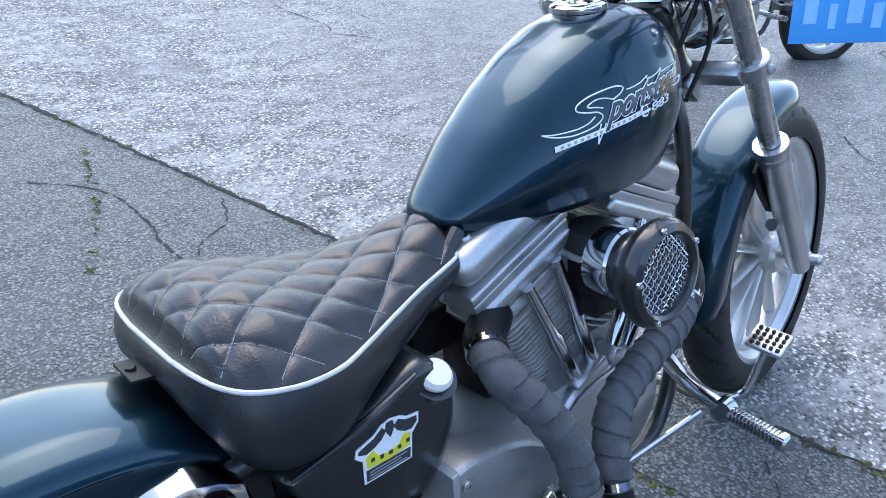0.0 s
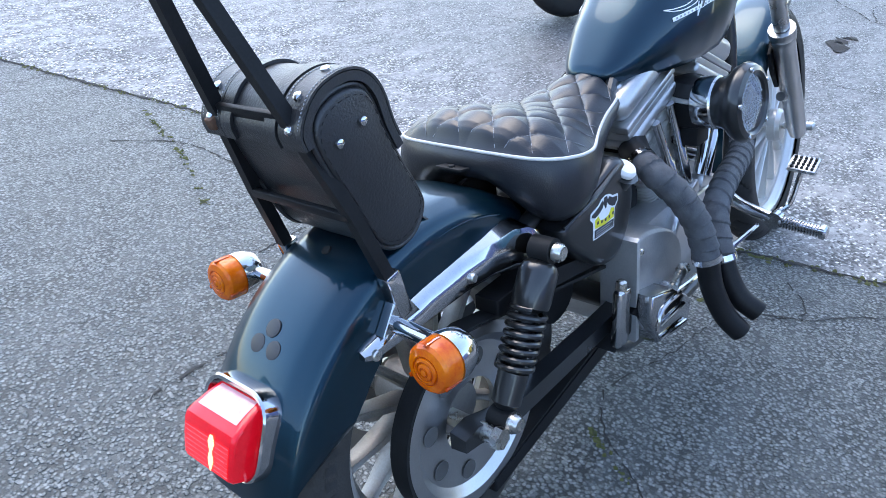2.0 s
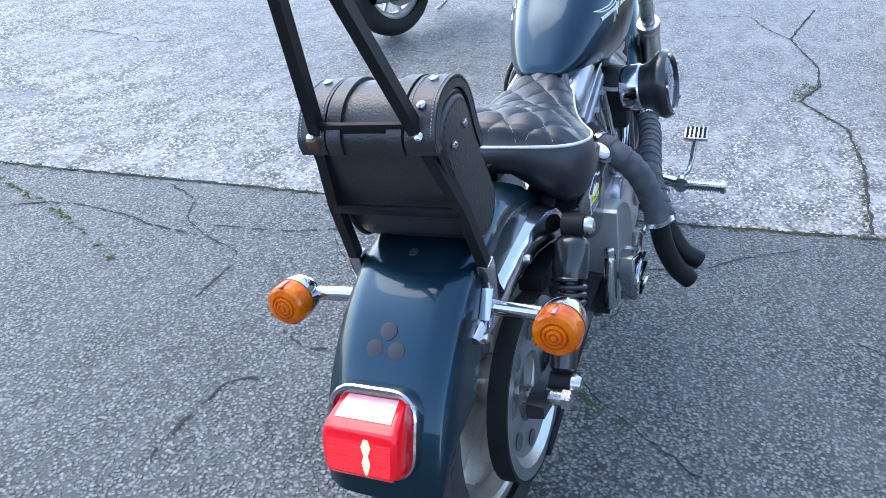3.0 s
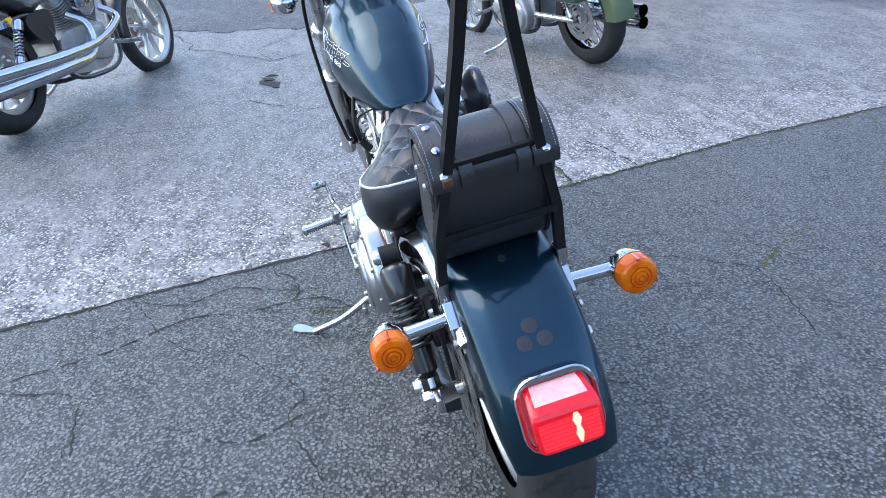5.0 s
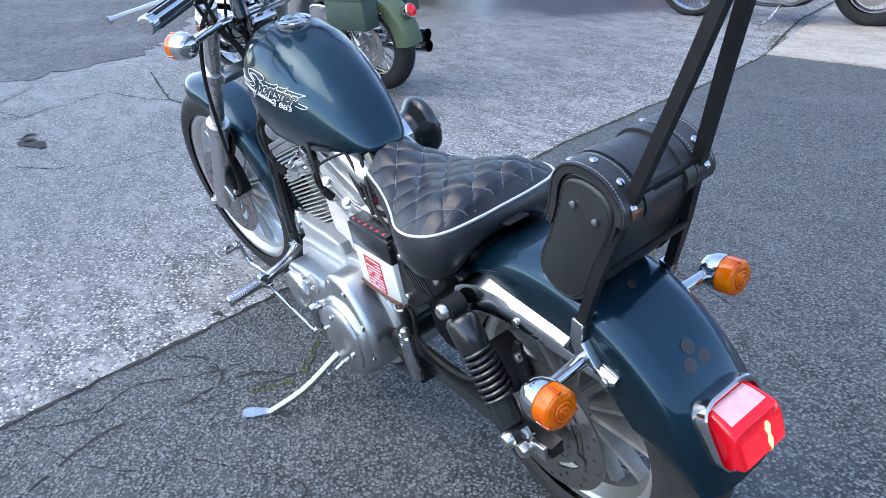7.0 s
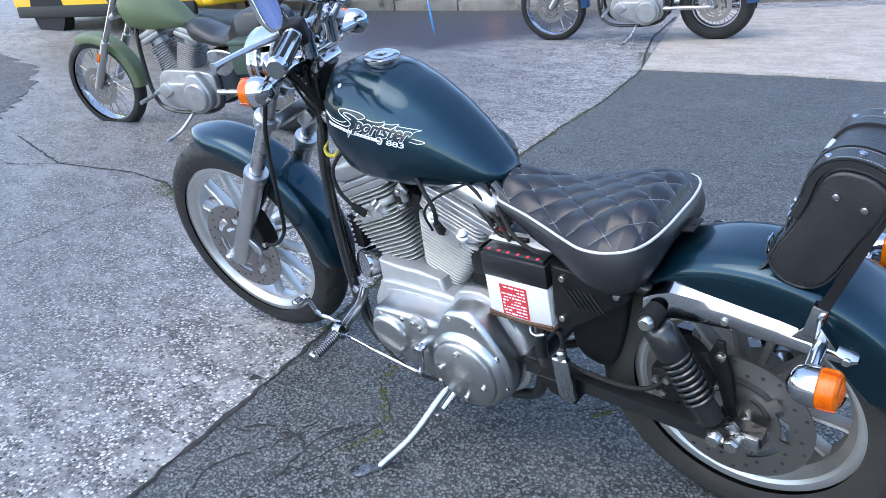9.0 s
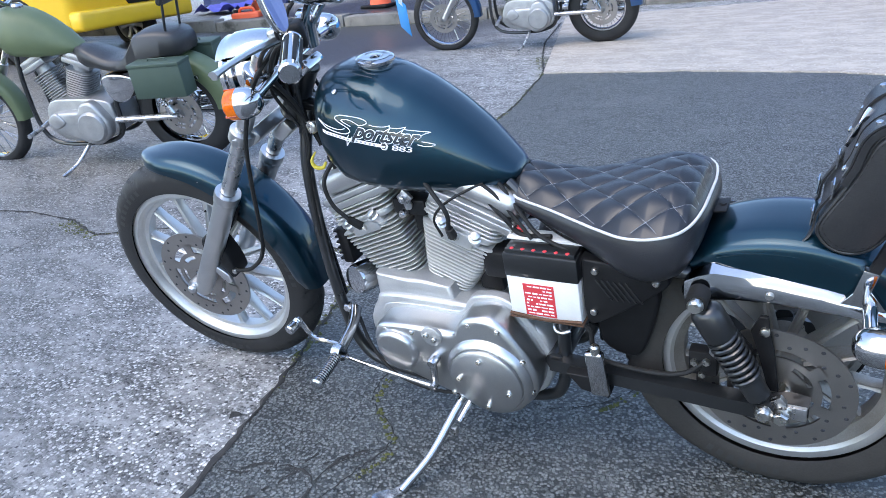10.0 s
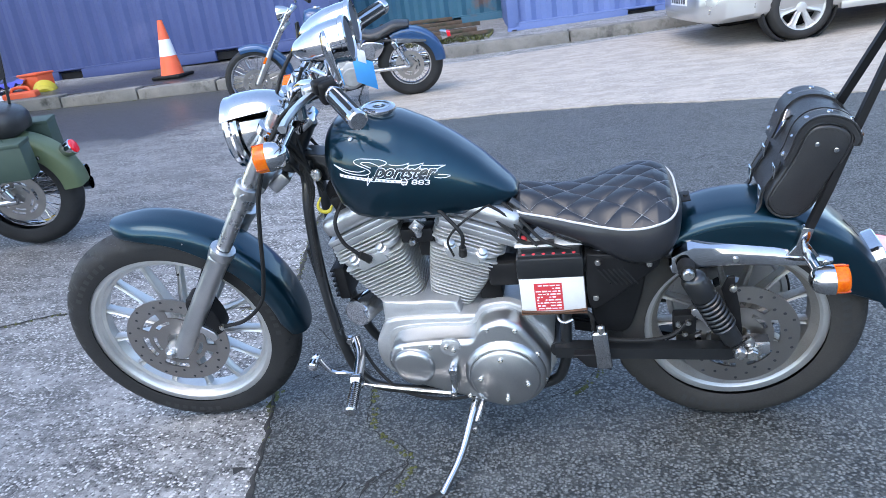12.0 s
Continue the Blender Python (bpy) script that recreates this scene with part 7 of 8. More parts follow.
# handlebar, grips, levers, switches
bar = B()
tube(bar, [(0.866, 0.225, 1.096), (0.905, 0.165, 1.102), (0.955, 0.110, 1.088), (0.990, 0.055, 1.060), (0.995, 0, 1.050), (0.990, -0.055, 1.060), (0.955, -0.110, 1.088), (0.905, -0.165, 1.102), (0.866, -0.225, 1.096)], 0.0125, 14, 6)
hbar = fpart("handlebar", bar, CHROME, bike, "chrome handlebar")
for s in (1, -1):
    rz = lathe(B(), [(0.020, 0), (0.018, 0.045), (0.022, 0.055), (0.022, 0.075), (0.016, 0.082), (0, 0.083)], (1.005, 0.045 * s, 0.985), (-0.15, 0, 1), 20)
    fpart("riser", rz, CHROME, hbar)
    a, b = Vector((0.872, 0.212 * s, 1.098)), Vector((0.803, 0.356 * s, 1.092))
    d = (b - a).normalized()
    L = (b - a).length
    gr = lathe(B(), [(0.014, 0), (0.0195, 0.003), (0.0195, 0.010), (0.0180, 0.012), (0.0180, L - 0.022), (0.0200, L - 0.020), (0.0205, L - 0.004), (0.0170, L), (0, L + 0.001)], a, d, 28)
    grip = fpart("grip", gr, CHROME, hbar, "chrome grip with black rubber inlays")
    ri = B()
    f3 = frame_of(d)
    for k in range(7):
        an = 2 * math.pi * k / 7
        box(ri, a + f3 @ Vector((0.0178 * math.cos(an), 0.0178 * math.sin(an), L * 0.48)), (0.0045, 0.0085, L * 0.72), 0.0018, f3 @ Matrix.Rotation(an, 3, "Z"), 2)
    pieces("inlay", move(ri, STEER), RUB2, grip)
    sw = B()
    box(sw, a - d * 0.022, (0.050, 0.052, 0.040), 0.010, f3, 3)
    box(sw, a - d * 0.024 + Vector((0.012, 0, 0.012)), (0.045, 0.030, 0.030), 0.007, f3, 3)
    fpart("switch_housing", sw, SATIN, hbar, "black switch housing")
    lv = B()
    p0 = a - d * 0.030 + Vector((0.040, 0, -0.006))
    loops = []
    for t, w, h in ((0, 0.012, 0.007), (0.12, 0.013, 0.006), (0.4, 0.010, 0.0055), (0.75, 0.009, 0.005), (0.93, 0.009, 0.0055), (1.0, 0.010, 0.008)):
        p = p0.lerp(Vector((0.953, 0.366 * s, 1.104)), t) + Vector((0.012 * math.sin(t * 3.1), 0, 0))
        loops.append([p + Vector((w, 0, h * 0.4)), p + Vector((w * 0.4, 0, h)), p + Vector((-w * 0.6, 0, h)), p + Vector((-w, 0, 0)), p + Vector((-w * 0.6, 0, -h)), p + Vector((w * 0.4, 0, -h))])
    rings(lv, loops)
    fpart("lever", lv, ALU_BARE, hbar, "polished alloy hand lever")
    pc_ = B()
    box(pc_, a - d * 0.040 + Vector((0.030, 0, 0.0)), (0.050, 0.026, 0.028), 0.007, f3, 3)
    fpart("perch", pc_, ALU_BARE, hbar)
    if s < 0:
        rs_ = B()
        box(rs_, a - d * 0.055 + Vector((0.020, 0, 0.022)), (0.05, 0.045, 0.035), 0.006)
        fpart("reservoir", rs_, CHROME, hbar)
    # mirror on a stalk
    mc_ = Vector((0.838, 0.290 * s, 1.198))
    mk_ = B()
    tube(mk_, [a - d * 0.040 + Vector((0.020, 0, 0.015)), a - d * 0.030 + Vector((0.022, 0.005 * s, 0.05)), mc_ + Vector((0.020, -0.02 * s, -0.035)), mc_ + Vector((0.010, 0, 0))], [0.006, 0.0055, 0.005, 0.006], 10, 6)
    mir = fpart("mirror", mk_, CHROME, bike, "oval chrome mirror on a stalk")
    nd = Vector((-0.95, -0.19 * s, 0.10)).normalized()
    mm = frame_of(nd)
    sh = B()
    loops = []
    for h, sc in ((-0.011, 0.25), (-0.010, 0.55), (-0.006, 0.88), (0.0, 1.0), (0.005, 1.0), (0.006, 0.93)):
        ring = []
        for k in range(32):
            an = 2 * math.pi * k / 32
            ring.append(mc_ + mm @ Vector((0.038 * sc * math.copysign(abs(math.cos(an)) ** 0.8, math.cos(an)), 0.058 * sc * math.copysign(abs(math.sin(an)) ** 0.8, math.sin(an)), h)))
        loops.append(ring)
    rings(sh, loops)
    fpart("mirror_shell", sh, CHROME, mir)
    gs_ = B()
    ring0 = [mc_ + mm @ Vector((0.034 * math.copysign(abs(math.cos(2 * math.pi * k / 32)) ** 0.8, math.cos(2 * math.pi * k / 32)), 0.054 * math.copysign(abs(math.sin(2 * math.pi * k / 32)) ** 0.8, math.sin(2 * math.pi * k / 32)), 0.0072)) for k in range(32)]
    ring1 = [p - nd * 0.003 for p in ring0]
    rings(gs_, [ring1, ring0])
    fpart("mirror_glass", gs_, MIRROR, mir, "mirror glass")
    # gauge pod
    gp = Vector((0.858, 0.056 * s, 1.157))
    gd = Vector((-0.99, 0, 0.08)).normalized()
    pod = lathe(B(), [(0, -0.118), (0.010, -0.115), (0.022, -0.102), (0.036, -0.074), (0.0455, -0.040), (0.0485, -0.012), (0.049, 0.008), (0.052, 0.010), (0.0525, 0.020), (0.048, 0.023), (0.046, 0.018)], gp, gd, 40)
    gauge = fpart("gauge", pod, CHROME, bike, "chrome gauge pod with a dark dial")
    dl = lathe(B(), [(0.046, 0.016), (0.044, 0.019), (0, 0.019)], gp, gd, 28)
    fpart("dial", dl, DARKPRINT, gauge)
    st_ = tube(B(), [gp + Vector((0.05, 0, -0.04)), (0.975, 0.035 * s, 1.04)], 0.008, 10, 1)
    fpart("gauge_bracket", st_, CHROME, gauge)

# front indicators
for s in (1, -1):
    d = STEER.to_3x3() @ Vector((1, 0.12 * s, -0.02))
    indicator(bike, STEER @ Vector((1.052, 0.198 * s, 0.968)), d, STEER @ Vector((1.020, 0.10 * s, 0.985)), "chrome front indicator with an amber lens")

# cables and wiring round the headstock
cabs = [
    [(0.905, 0.175, 1.09), (0.985, 0.155, 1.06), (1.050, 0.110, 0.99), (1.030, 0.070, 0.90), (0.985, 0.045, 0.80)],
    [(0.890, 0.165, 1.085), (0.975, 0.135, 1.05), (1.035, 0.095, 0.97), (1.020, 0.062, 0.86), (1.030, 0.075, 0.70), (1.040, 0.085, 0.55)],
    [(0.905, -0.175, 1.09), (0.985, -0.150, 1.06), (1.050, -0.080, 1.00), (1.020, -0.045, 0.88), (0.92, -0.06, 0.76)],
    [(0.890, -0.165, 1.085), (0.975, -0.120, 1.07), (1.035, -0.03, 1.00), (1.020, 0.040, 0.88), (0.99, 0.045, 0.78)],
    [(0.960, 0.058, 1.11), (1.030, 0.070, 1.00), (1.075, 0.060, 0.92), (1.030, 0.055, 0.83)],
    [(0.950, -0.058, 1.11), (1.035, -0.065, 0.99), (1.075, -0.07, 0.90), (1.035, -0.06, 0.80)],
    [(0.87, -0.20, 1.115), (0.98, -0.13, 1.12), (1.06, -0.02, 1.03), (1.05, 0.035, 0.90), (1.00, 0.05, 0.82)],
]
for k, pts in enumerate(cabs):
    q = [STEER @ Vector(p) if i < len(pts) - 2 else Vector(p) for i, p in enumerate(pts)]
    part("cable", tube(B(), q, (0.0048, 0.0055, 0.0045, 0.005, 0.004, 0.004, 0.005)[k], 8, 6), RUB2, bike, "black control cable")
loom = B()
for k in range(5):
    o = 0.008 * k
    tube(loom, [(1.03, 0.030 + o * 0.6, 0.90), (1.035 - o, 0.050 + o * 0.5, 0.80), (1.03 + o * 0.4, 0.068, 0.70), (1.052, 0.078 - o * 0.5, 0.58), (1.048, 0.085, 0.45)], 0.0055 - 0.0005 * k, 8, 5)
part("wiring_loom", loom, RUB2, bike, "bundle of black wiring down the frame")
part("ignition_lock", lathe(B(), [(0.016, 0), (0.016, 0.010), (0.012, 0.014), (0.006, 0.014), (0.005, 0.010), (0, 0.010)], (0.995, 0.048, 0.829), "y", 20), BRASS, bike, "round zinc ignition lock")
part("horn", lathe(B(), [(0.035, -0.02), (0.040, 0.0), (0.036, 0.012), (0.015, 0.016), (0, 0.016)], (0.950, 0.030, 0.770), (0.3, 0.9, 0.1), 24), SATIN, bike)
yl = tube(B(), [(0.990, 0.070, 0.775), (0.998, 0.082, 0.757), (0.990, 0.084, 0.742), (0.972, 0.080, 0.740), (0.964, 0.074, 0.752)], [0.002, 0.004, 0.005, 0.0045, 0.003], 8, 5)
part("connector", yl, YELLOWPL, bike, "yellow plastic connector")

# swing tag on the handlebar
tag = thing("price_tag", BIKE, "blue and white card tag hanging from the motorcycle handlebar", "tag")
tb_ = B()
T0 = Vector((0.933, -0.322, 1.023))
box(tb_, T0 + Vector((0, 0, -0.058)), (0.125, 0.0012, 0.078), 0.0004, Matrix.Rotation(radians(-46.7), 3, "Z"))
part("card", tb_, BLUETAG, tag, "blue card with plain white marks")
tb_ = B()
box(tb_, T0 + Vector((0, 0, -0.012)), (0.050, 0.0014, 0.036), 0.0004, Matrix.Rotation(radians(-46.7), 3, "Z"))
part("card_top", tb_, WHITEPRINT, tag, "white card top")
tb_ = tube(B(), [T0 + Vector((0, 0, 0.003)), T0 + Vector((0.0, 0.004, 0.03)), STEER @ Vector((0.83, -0.300, 1.092))], 0.001, 6, 4)
part("string", tb_, THREAD, tag)

for k, w in enumerate((0.05, 0.03, 0.06, 0.04)):
    mk = B()
    box(mk, T0 + Matrix.Rotation(radians(-46.7), 3, "Z") @ Vector((-0.040 + 0.027 * k, -0.0012, 0)) + Vector((0, 0, -0.058 - 0.006 * (k % 2))), (w * 0.32, 0.0008, 0.030), 0, Matrix.Rotation(radians(-46.7), 3, "Z"))
    part("print_bar", mk, PALEPRINT, tag)

# ---- other motorcycles in the yard ----
OLIVE = mat("olive_paint", (0.085, 0.115, 0.055), (0.11, 0.14, 0.07), 0.4, 0.55, 0.0, 8, 200, 0.05, wear=(0.13, 0.15, 0.085), wear_at=0.62)
OLIVE_DARK = mat("olive_steel", (0.035, 0.06, 0.045), (0.05, 0.078, 0.058), 0.5, 0.65, 0.0, 10, 200, 0.1, wear=(0.07, 0.085, 0.06), wear_at=0.62)
BLUEPAINT = mat("blue_paint", (0.005, 0.045, 0.13), (0.008, 0.06, 0.17), 0.3, 0.4, 0.3, 6, 400, 0.02, coat=1.0)


def stand_on(x, y, yaw, lean):
    return Matrix.Translation((x, y, ground_height(x, y) + 0.004)) @ Euler((radians(lean), 0, radians(yaw))).to_matrix().to_4x4()


def laced_wheel(parent, at, radius, rim, width, disc, metal):
    m = Matrix.Translation(at)
    w = part("wheel", move(lathe(B(), [(rim + 0.006, -0.032), (rim + 0.006, 0.032), (rim - 0.008, 0.030), (rim - 0.016, 0.0), (rim - 0.008, -0.030)], axis="y", n=48, closed=True), m), metal, parent, "wire-spoked wheel with a bright rim")
    part("tyre", move(tyre_mesh(B(), radius, rim + 0.003, width, 144, 24, 2.2, 0.17), m), RUBBER, w, "black rubber tyre")
    sp = B()
    for k in range(32):
        a = 2 * math.pi * k / 32
        s = 1 if k % 2 else -1
        a2 = a + (0.42 if (k // 2) % 2 else -0.42)
        tube(sp, [(0.032 * math.sin(a2), 0.028 * s, 0.032 * math.cos(a2)), ((rim - 0.012) * math.sin(a), 0.006 * s, (rim - 0.012) * math.cos(a))], 0.0026, 5, 1)
    part("spokes", move(sp, m), CHROME, w, "chrome wire spokes")
    part("hub", move(lathe(B(), [(0.02, -0.06), (0.04, -0.05), (0.03, -0.03), (0.03, 0.03), (0.04, 0.05), (0.02, 0.06)], axis="y", n=20), m), ALU, w)
    if disc:
        part("brake_disc", move(disc_rotor(B(), 0.14, 0.10, disc, 1 if disc > 0 else -1, 48), m), DISC, w)
    return w


def plain_cast_wheel(parent, at, radius, rim, width, disc):
    m = Matrix.Translation(at)
    w = part("wheel", move(rim_mesh(B(), rim, 0.042), m), RIM, parent, "cast alloy wheel")
    part("tyre", move(tyre_mesh(B(), radius, rim + 0.003, width, 144, 24, 2.2, 0.17), m), RUBBER, w, "black rubber tyre")
    me = to_mesh(spoke_mesh(B(), 0.03, rim - 0.03, 0.013, 0.009, 0.018, 0.012), "spoke")
    me.materials.append(RIM)
    for k in range(9):
        s = new("spoke", me)
        s.parent = w
        s.matrix_basis = m @ Matrix.Rotation(radians(40 * k), 4, "Y")
    part("hub", move(lathe(B(), [(0.02, -0.06), (0.045, -0.05), (0.04, 0), (0.045, 0.05), (0.02, 0.06)], axis="y", n=20), m), RIM, w)
    part("brake_disc", move(disc_rotor(B(), 0.14, 0.10, disc, 1 if disc > 0 else -1, 48), m), DISC, w)
    return w


def small_engine(parent):
    # plain alloy engine, its shade put into the darker metal colour
    case = part("engine", prism(B(), smooth_outline([(0.905, 0.250), (0.925, 0.330), (0.865, 0.455), (0.690, 0.465), (0.47, 0.440), (0.435, 0.360), (0.450, 0.230), (0.60, 0.195), (0.80, 0.195)], 3), -0.12, 0.13, "y", 0.012), ALU_DULL_SHADE, parent, "alloy V-twin engine")
    for which in ("front", "rear"):
        a_ = AXIS[which]
        u_ = Vector((a_.z, 0, -a_.x))
        cy = B()
        lathe(cy, [(0.055, 0.13), (0.058, 0.40)], CR, a_, 20)
        barrel = part("cylinder", cy, ALU_DULL_SHADE, case, "finned cylinder")
        for k in range(13):
            fb = B()
            fin_plate(fb, CR + a_ * (0.155 + 0.0155 * k), a_, 0.082, 0.084, 0.006, 0.045)
            part("fin", fb, ALU_DULL_SHADE, case)
        rb = B()
        t3 = Matrix((u_, Vector((0, 1, 0)), a_)).transposed()
        box(rb, CR + a_ * 0.400, (0.19, 0.165, 0.035), 0.008, t3)
        box(rb, CR + a_ * 0.432, (0.18, 0.155, 0.050), 0.016, t3)
        part("rocker_box", rb, ALU_DULL_SHADE, case)
    pc_ = part("primary_cover", prism(B(), pout, 0.115, 0.192, "y", 0.020), ALU_DULL_SHADE, case, "alloy primary cover")
    part("derby_cover", lathe(B(), [(0.10, 0.17), (0.096, 0.20), (0.085, 0.212), (0, 0.216)], (0.567, 0, 0.300), "y", 36), ALU_DULL_SHADE, pc_)
    part("stator_bulge", prism(B(), smooth_outline([(0.868, 0.352), (0.80, 0.402), (0.748, 0.335), (0.83, 0.298)], 5), 0.18, 0.204, "y", 0.012), ALU_DULL_SHADE, pc_)
    part("cam_cover", prism(B(), smooth_outline([(0.90, 0.30), (0.85, 0.43), (0.70, 0.43), (0.645, 0.28), (0.84, 0.235)], 4), -0.115, -0.145, "y", 0.012), ALU_DULL_SHADE, case)
    part("air_cleaner", lathe(B(), [(0.09, -0.10), (0.095, -0.12), (0.09, -0.15), (0.06, -0.165), (0, -0.168)], (0.74, 0, 0.60), "y", 28), CHROME, case, "round chrome air cleaner")
    return case


def other_bike(m, label, paint, laced, seat_profile, seat_mat, exhaust_long, boxes, sissy, group="motorcycles in the yard"):
    """A parked motorcycle of the same kind, x forward from the rear axle, standing on its side stand."""
    b = thing("motorcycle", m, label, "motorcycle", group)
    rw, fw = (0.0, 0, 0.322), (1.53, 0, 0.335)
    if laced:
        laced_wheel(b, rw, 0.322, 0.205, 0.13, 0.09, CHROME)
        laced_wheel(b, fw, 0.335, 0.268, 0.09, 0.07, CHROME)
    else:
        plain_cast_wheel(b, rw, 0.322, 0.215, 0.13, -0.09)
        plain_cast_wheel(b, fw, 0.335, 0.258, 0.09, 0.07)
    loops = []
    for k in range(25):
        a = radians(62 + (178 - 62) * k / 24)
        loops.append(fender_ring(0, 0.322, a, 0.358, 0.085, 0.07, False, 14))
    fb = B()
    rings(fb, loops)
    part("rear_fender", fb, paint, b)
    loops = []
    for k in range(21):
        a = radians(72 + (182 - 72) * k / 20)
        loops.append(fender_ring(1.53, 0.335, a, 0.372, 0.062, 0.03, False, 14))
    fb = B()
    rings(fb, loops)
    part("front_fender", fb, paint, b)
    grow_ = Matrix.Translation((0.575, 0, 0.745)) @ Matrix.Scale(1.14, 4) @ Matrix.Translation((-0.5, 0, -0.72)) if boxes else Matrix.Identity(4)
    part("fuel_tank", move(tank_mesh(B(), 14, 13), grow_), paint, b, "teardrop fuel tank", 60)
    part("filler_cap", lathe(B(), [(0.038, -0.01), (0.038, 0.008), (0.028, 0.02), (0, 0.022)], grow_ @ Vector((0.815, 0, 0.958)), (-0.1, 0, 1), 24), CHROME, b)
    st_ = B()
    loops = []
    for x, z0, z1, hw in seat_profile:
        loops.append([(x, hw * 0.75, z0), (x, hw, z0 + 0.02), (x, hw, z1 - 0.030), (x, hw * 0.80, z1 - 0.008), (x, 0, z1), (x, -hw * 0.80, z1 - 0.008), (x, -hw, z1 - 0.030), (x, -hw, z0 + 0.02), (x, -hw * 0.75, z0)])
    sm_ = B()
    q = []
    for i in range(len(loops[0])):
        q.append(curve([l[i] for l in loops], 5))
    rings(sm_, [[q[i][j] for i in range(len(q))] for j in range(len(q[0]))])
    part("seat", sm_, seat_mat, b, "black seat", 60)
    small_engine(b)
    for s in (1, -1):
        part("frame_tube", tube(B(), [(1.03, 0.03 * s, 0.85), (1.045, 0.075 * s, 0.54), (1.00, 0.09 * s, 0.215), (0.70, 0.10 * s, 0.16), (0.44, 0.11 * s, 0.22), (0.40, 0.11 * s, 0.45), (0.30, 0.10 * s, 0.58), (0.05, 0.09 * s, 0.57)], 0.0145, 10, 5), BLACK, b)
        part("swing_arm", tube(B(), [(0.43, 0.125 * s, 0.315), (0.0, 0.125 * s, 0.320)], 0.020, 10, 1), DULL_CHROME if laced else BLACK, b)
        top, bot = Vector((0.13, 0.145 * s, 0.575)), Vector((0.01, 0.145 * s, 0.33))
        d = (bot - top).normalized()
        sh = part("shock_absorber", lathe(B(), [(0.02, 0), (0.028, 0.01), (0.028, 0.06), (0.012, 0.065), (0.012, 0.20), (0.024, 0.205), (0.022, 0.26), (0, 0.262)], top, d, 18), CHROME, b)
        side_ = d.orthogonal().normalized()
        up_ = d.cross(side_)
        part("spring", tube(B(), [top + d * (0.065 + 0.135 * k / 50) + (side_ * math.cos(k * 0.9) + up_ * math.sin(k * 0.9)) * 0.024 for k in range(51)], 0.0045, 6, 1), CHROME, sh)
        part("fender_strut", prism(B(), [(0.15, 0.545), (0.14, 0.60), (0.05, 0.59), (-0.19, 0.55), (-0.19, 0.53), (0.05, 0.545)], 0.088 * s, 0.108 * s, "y", 0.004), CHROME, b)
        t0, t1, t2 = Vector((1.05, 0.105 * s, 1.0)), Vector((1.30, 0.105 * s, 0.66)), Vector((1.51, 0.105 * s, 0.34))
        lg = part("fork_leg", tube(B(), [t1, t2], 0.027, 16, 1), ALU_BARE, b, "alloy fork leg")
        part("fork_tube", tube(B(), [t0, t1], 0.0195, 14, 1), CHROME, lg)
        part("reflector", box(B(), t1.lerp(t2, 0.35) + Vector((0.01, 0.026 * s, 0.01)), (0.024, 0.006, 0.07), 0.002, Matrix.Rotation(radians(-35), 3, "Y")), AMBER, lg)
    for z in (0.84, 0.98):
        c = Vector((1.05, 0, 1.0)).lerp(Vector((1.51, 0, 0.34)), (1.0 - z) / 0.66)
        part("fork_clamp", box(B(), c - Vector((0.015, 0, 0.01)), (0.06, 0.26, 0.03), 0.008, Matrix.Rotation(radians(35), 3, "Y")), ALU_BARE, b)
    part("headlamp", lathe(B(), [(0, -0.09), (0.05, -0.075), (0.075, -0.01), (0.08, 0.03), (0.06, 0.04), (0, 0.045)], (1.16, 0, 0.95), (1, 0, -0.05), 28), CHROME, b, "chrome headlamp")
    hb_ = part("handlebar", tube(B(), [(0.80, 0.36, 1.08), (0.90, 0.20, 1.12), (0.98, 0.07, 1.07), (1.0, 0, 1.04), (0.98, -0.07, 1.07), (0.90, -0.20, 1.12), (0.80, -0.36, 1.08)], 0.0125, 12, 5), CHROME, b)
    for s in (1, -1):
        part("grip", tube(B(), [(0.875, 0.24 * s, 1.11), (0.795, 0.37 * s, 1.08)], 0.019, 14, 1), RUB2, hb_)
        mi = part("mirror", lathe(B(), [(0.05, 0), (0.052, 0.01), (0.03, 0.025), (0, 0.03)], (0.84, 0.30 * s, 1.22), (1, 0, 0), 24), CHROME, b)
        part("mirror_stem", tube(B(), [(0.89, 0.21 * s, 1.12), (0.86, 0.28 * s, 1.19)], 0.005, 8, 1), CHROME, mi)
    if boxes:
        tl_ = part("tail_light", lathe(B(), [(0, -0.07), (0.025, -0.066), (0.040, -0.045), (0.045, -0.01), (0.047, 0.012), (0.043, 0.018)], (-0.335, 0, 0.545), (-0.93, 0, 0.36), 28), CHROME, b, "round chrome tail lamp")
        part("tail_lens", lathe(B(), [(0.043, 0.014), (0.038, 0.026), (0.02, 0.032), (0, 0.033)], (-0.335, 0, 0.545), (-0.93, 0, 0.36), 24), RED, tl_, "dark red lamp lens")
    else:
        part("tail_light", prism(B(), [(-0.33, 0.60), (-0.39, 0.59), (-0.40, 0.53), (-0.34, 0.51)], -0.05, 0.05, "y", 0.008), CHROME, b, "chrome tail light")
        part("tail_lens", prism(B(), [(-0.385, 0.585), (-0.425, 0.575), (-0.43, 0.535), (-0.39, 0.53)], -0.045, 0.045, "y", 0.008), RED, b, "tail lamp lens")
    for s in (1, -1):
        part("control", tube(B(), [(0.95, 0.10 * s, 0.32), (0.94, 0.20 * s, 0.31), (0.935, 0.32 * s, 0.305)], 0.014, 10, 3), DULL_CHROME, b)
    part("side_stand", tube(B(), [(0.66, 0.12, 0.20), (0.70, 0.28, 0.10), (0.74, 0.40, 0.068)], 0.011, 10, 4), DULL_CHROME, b)
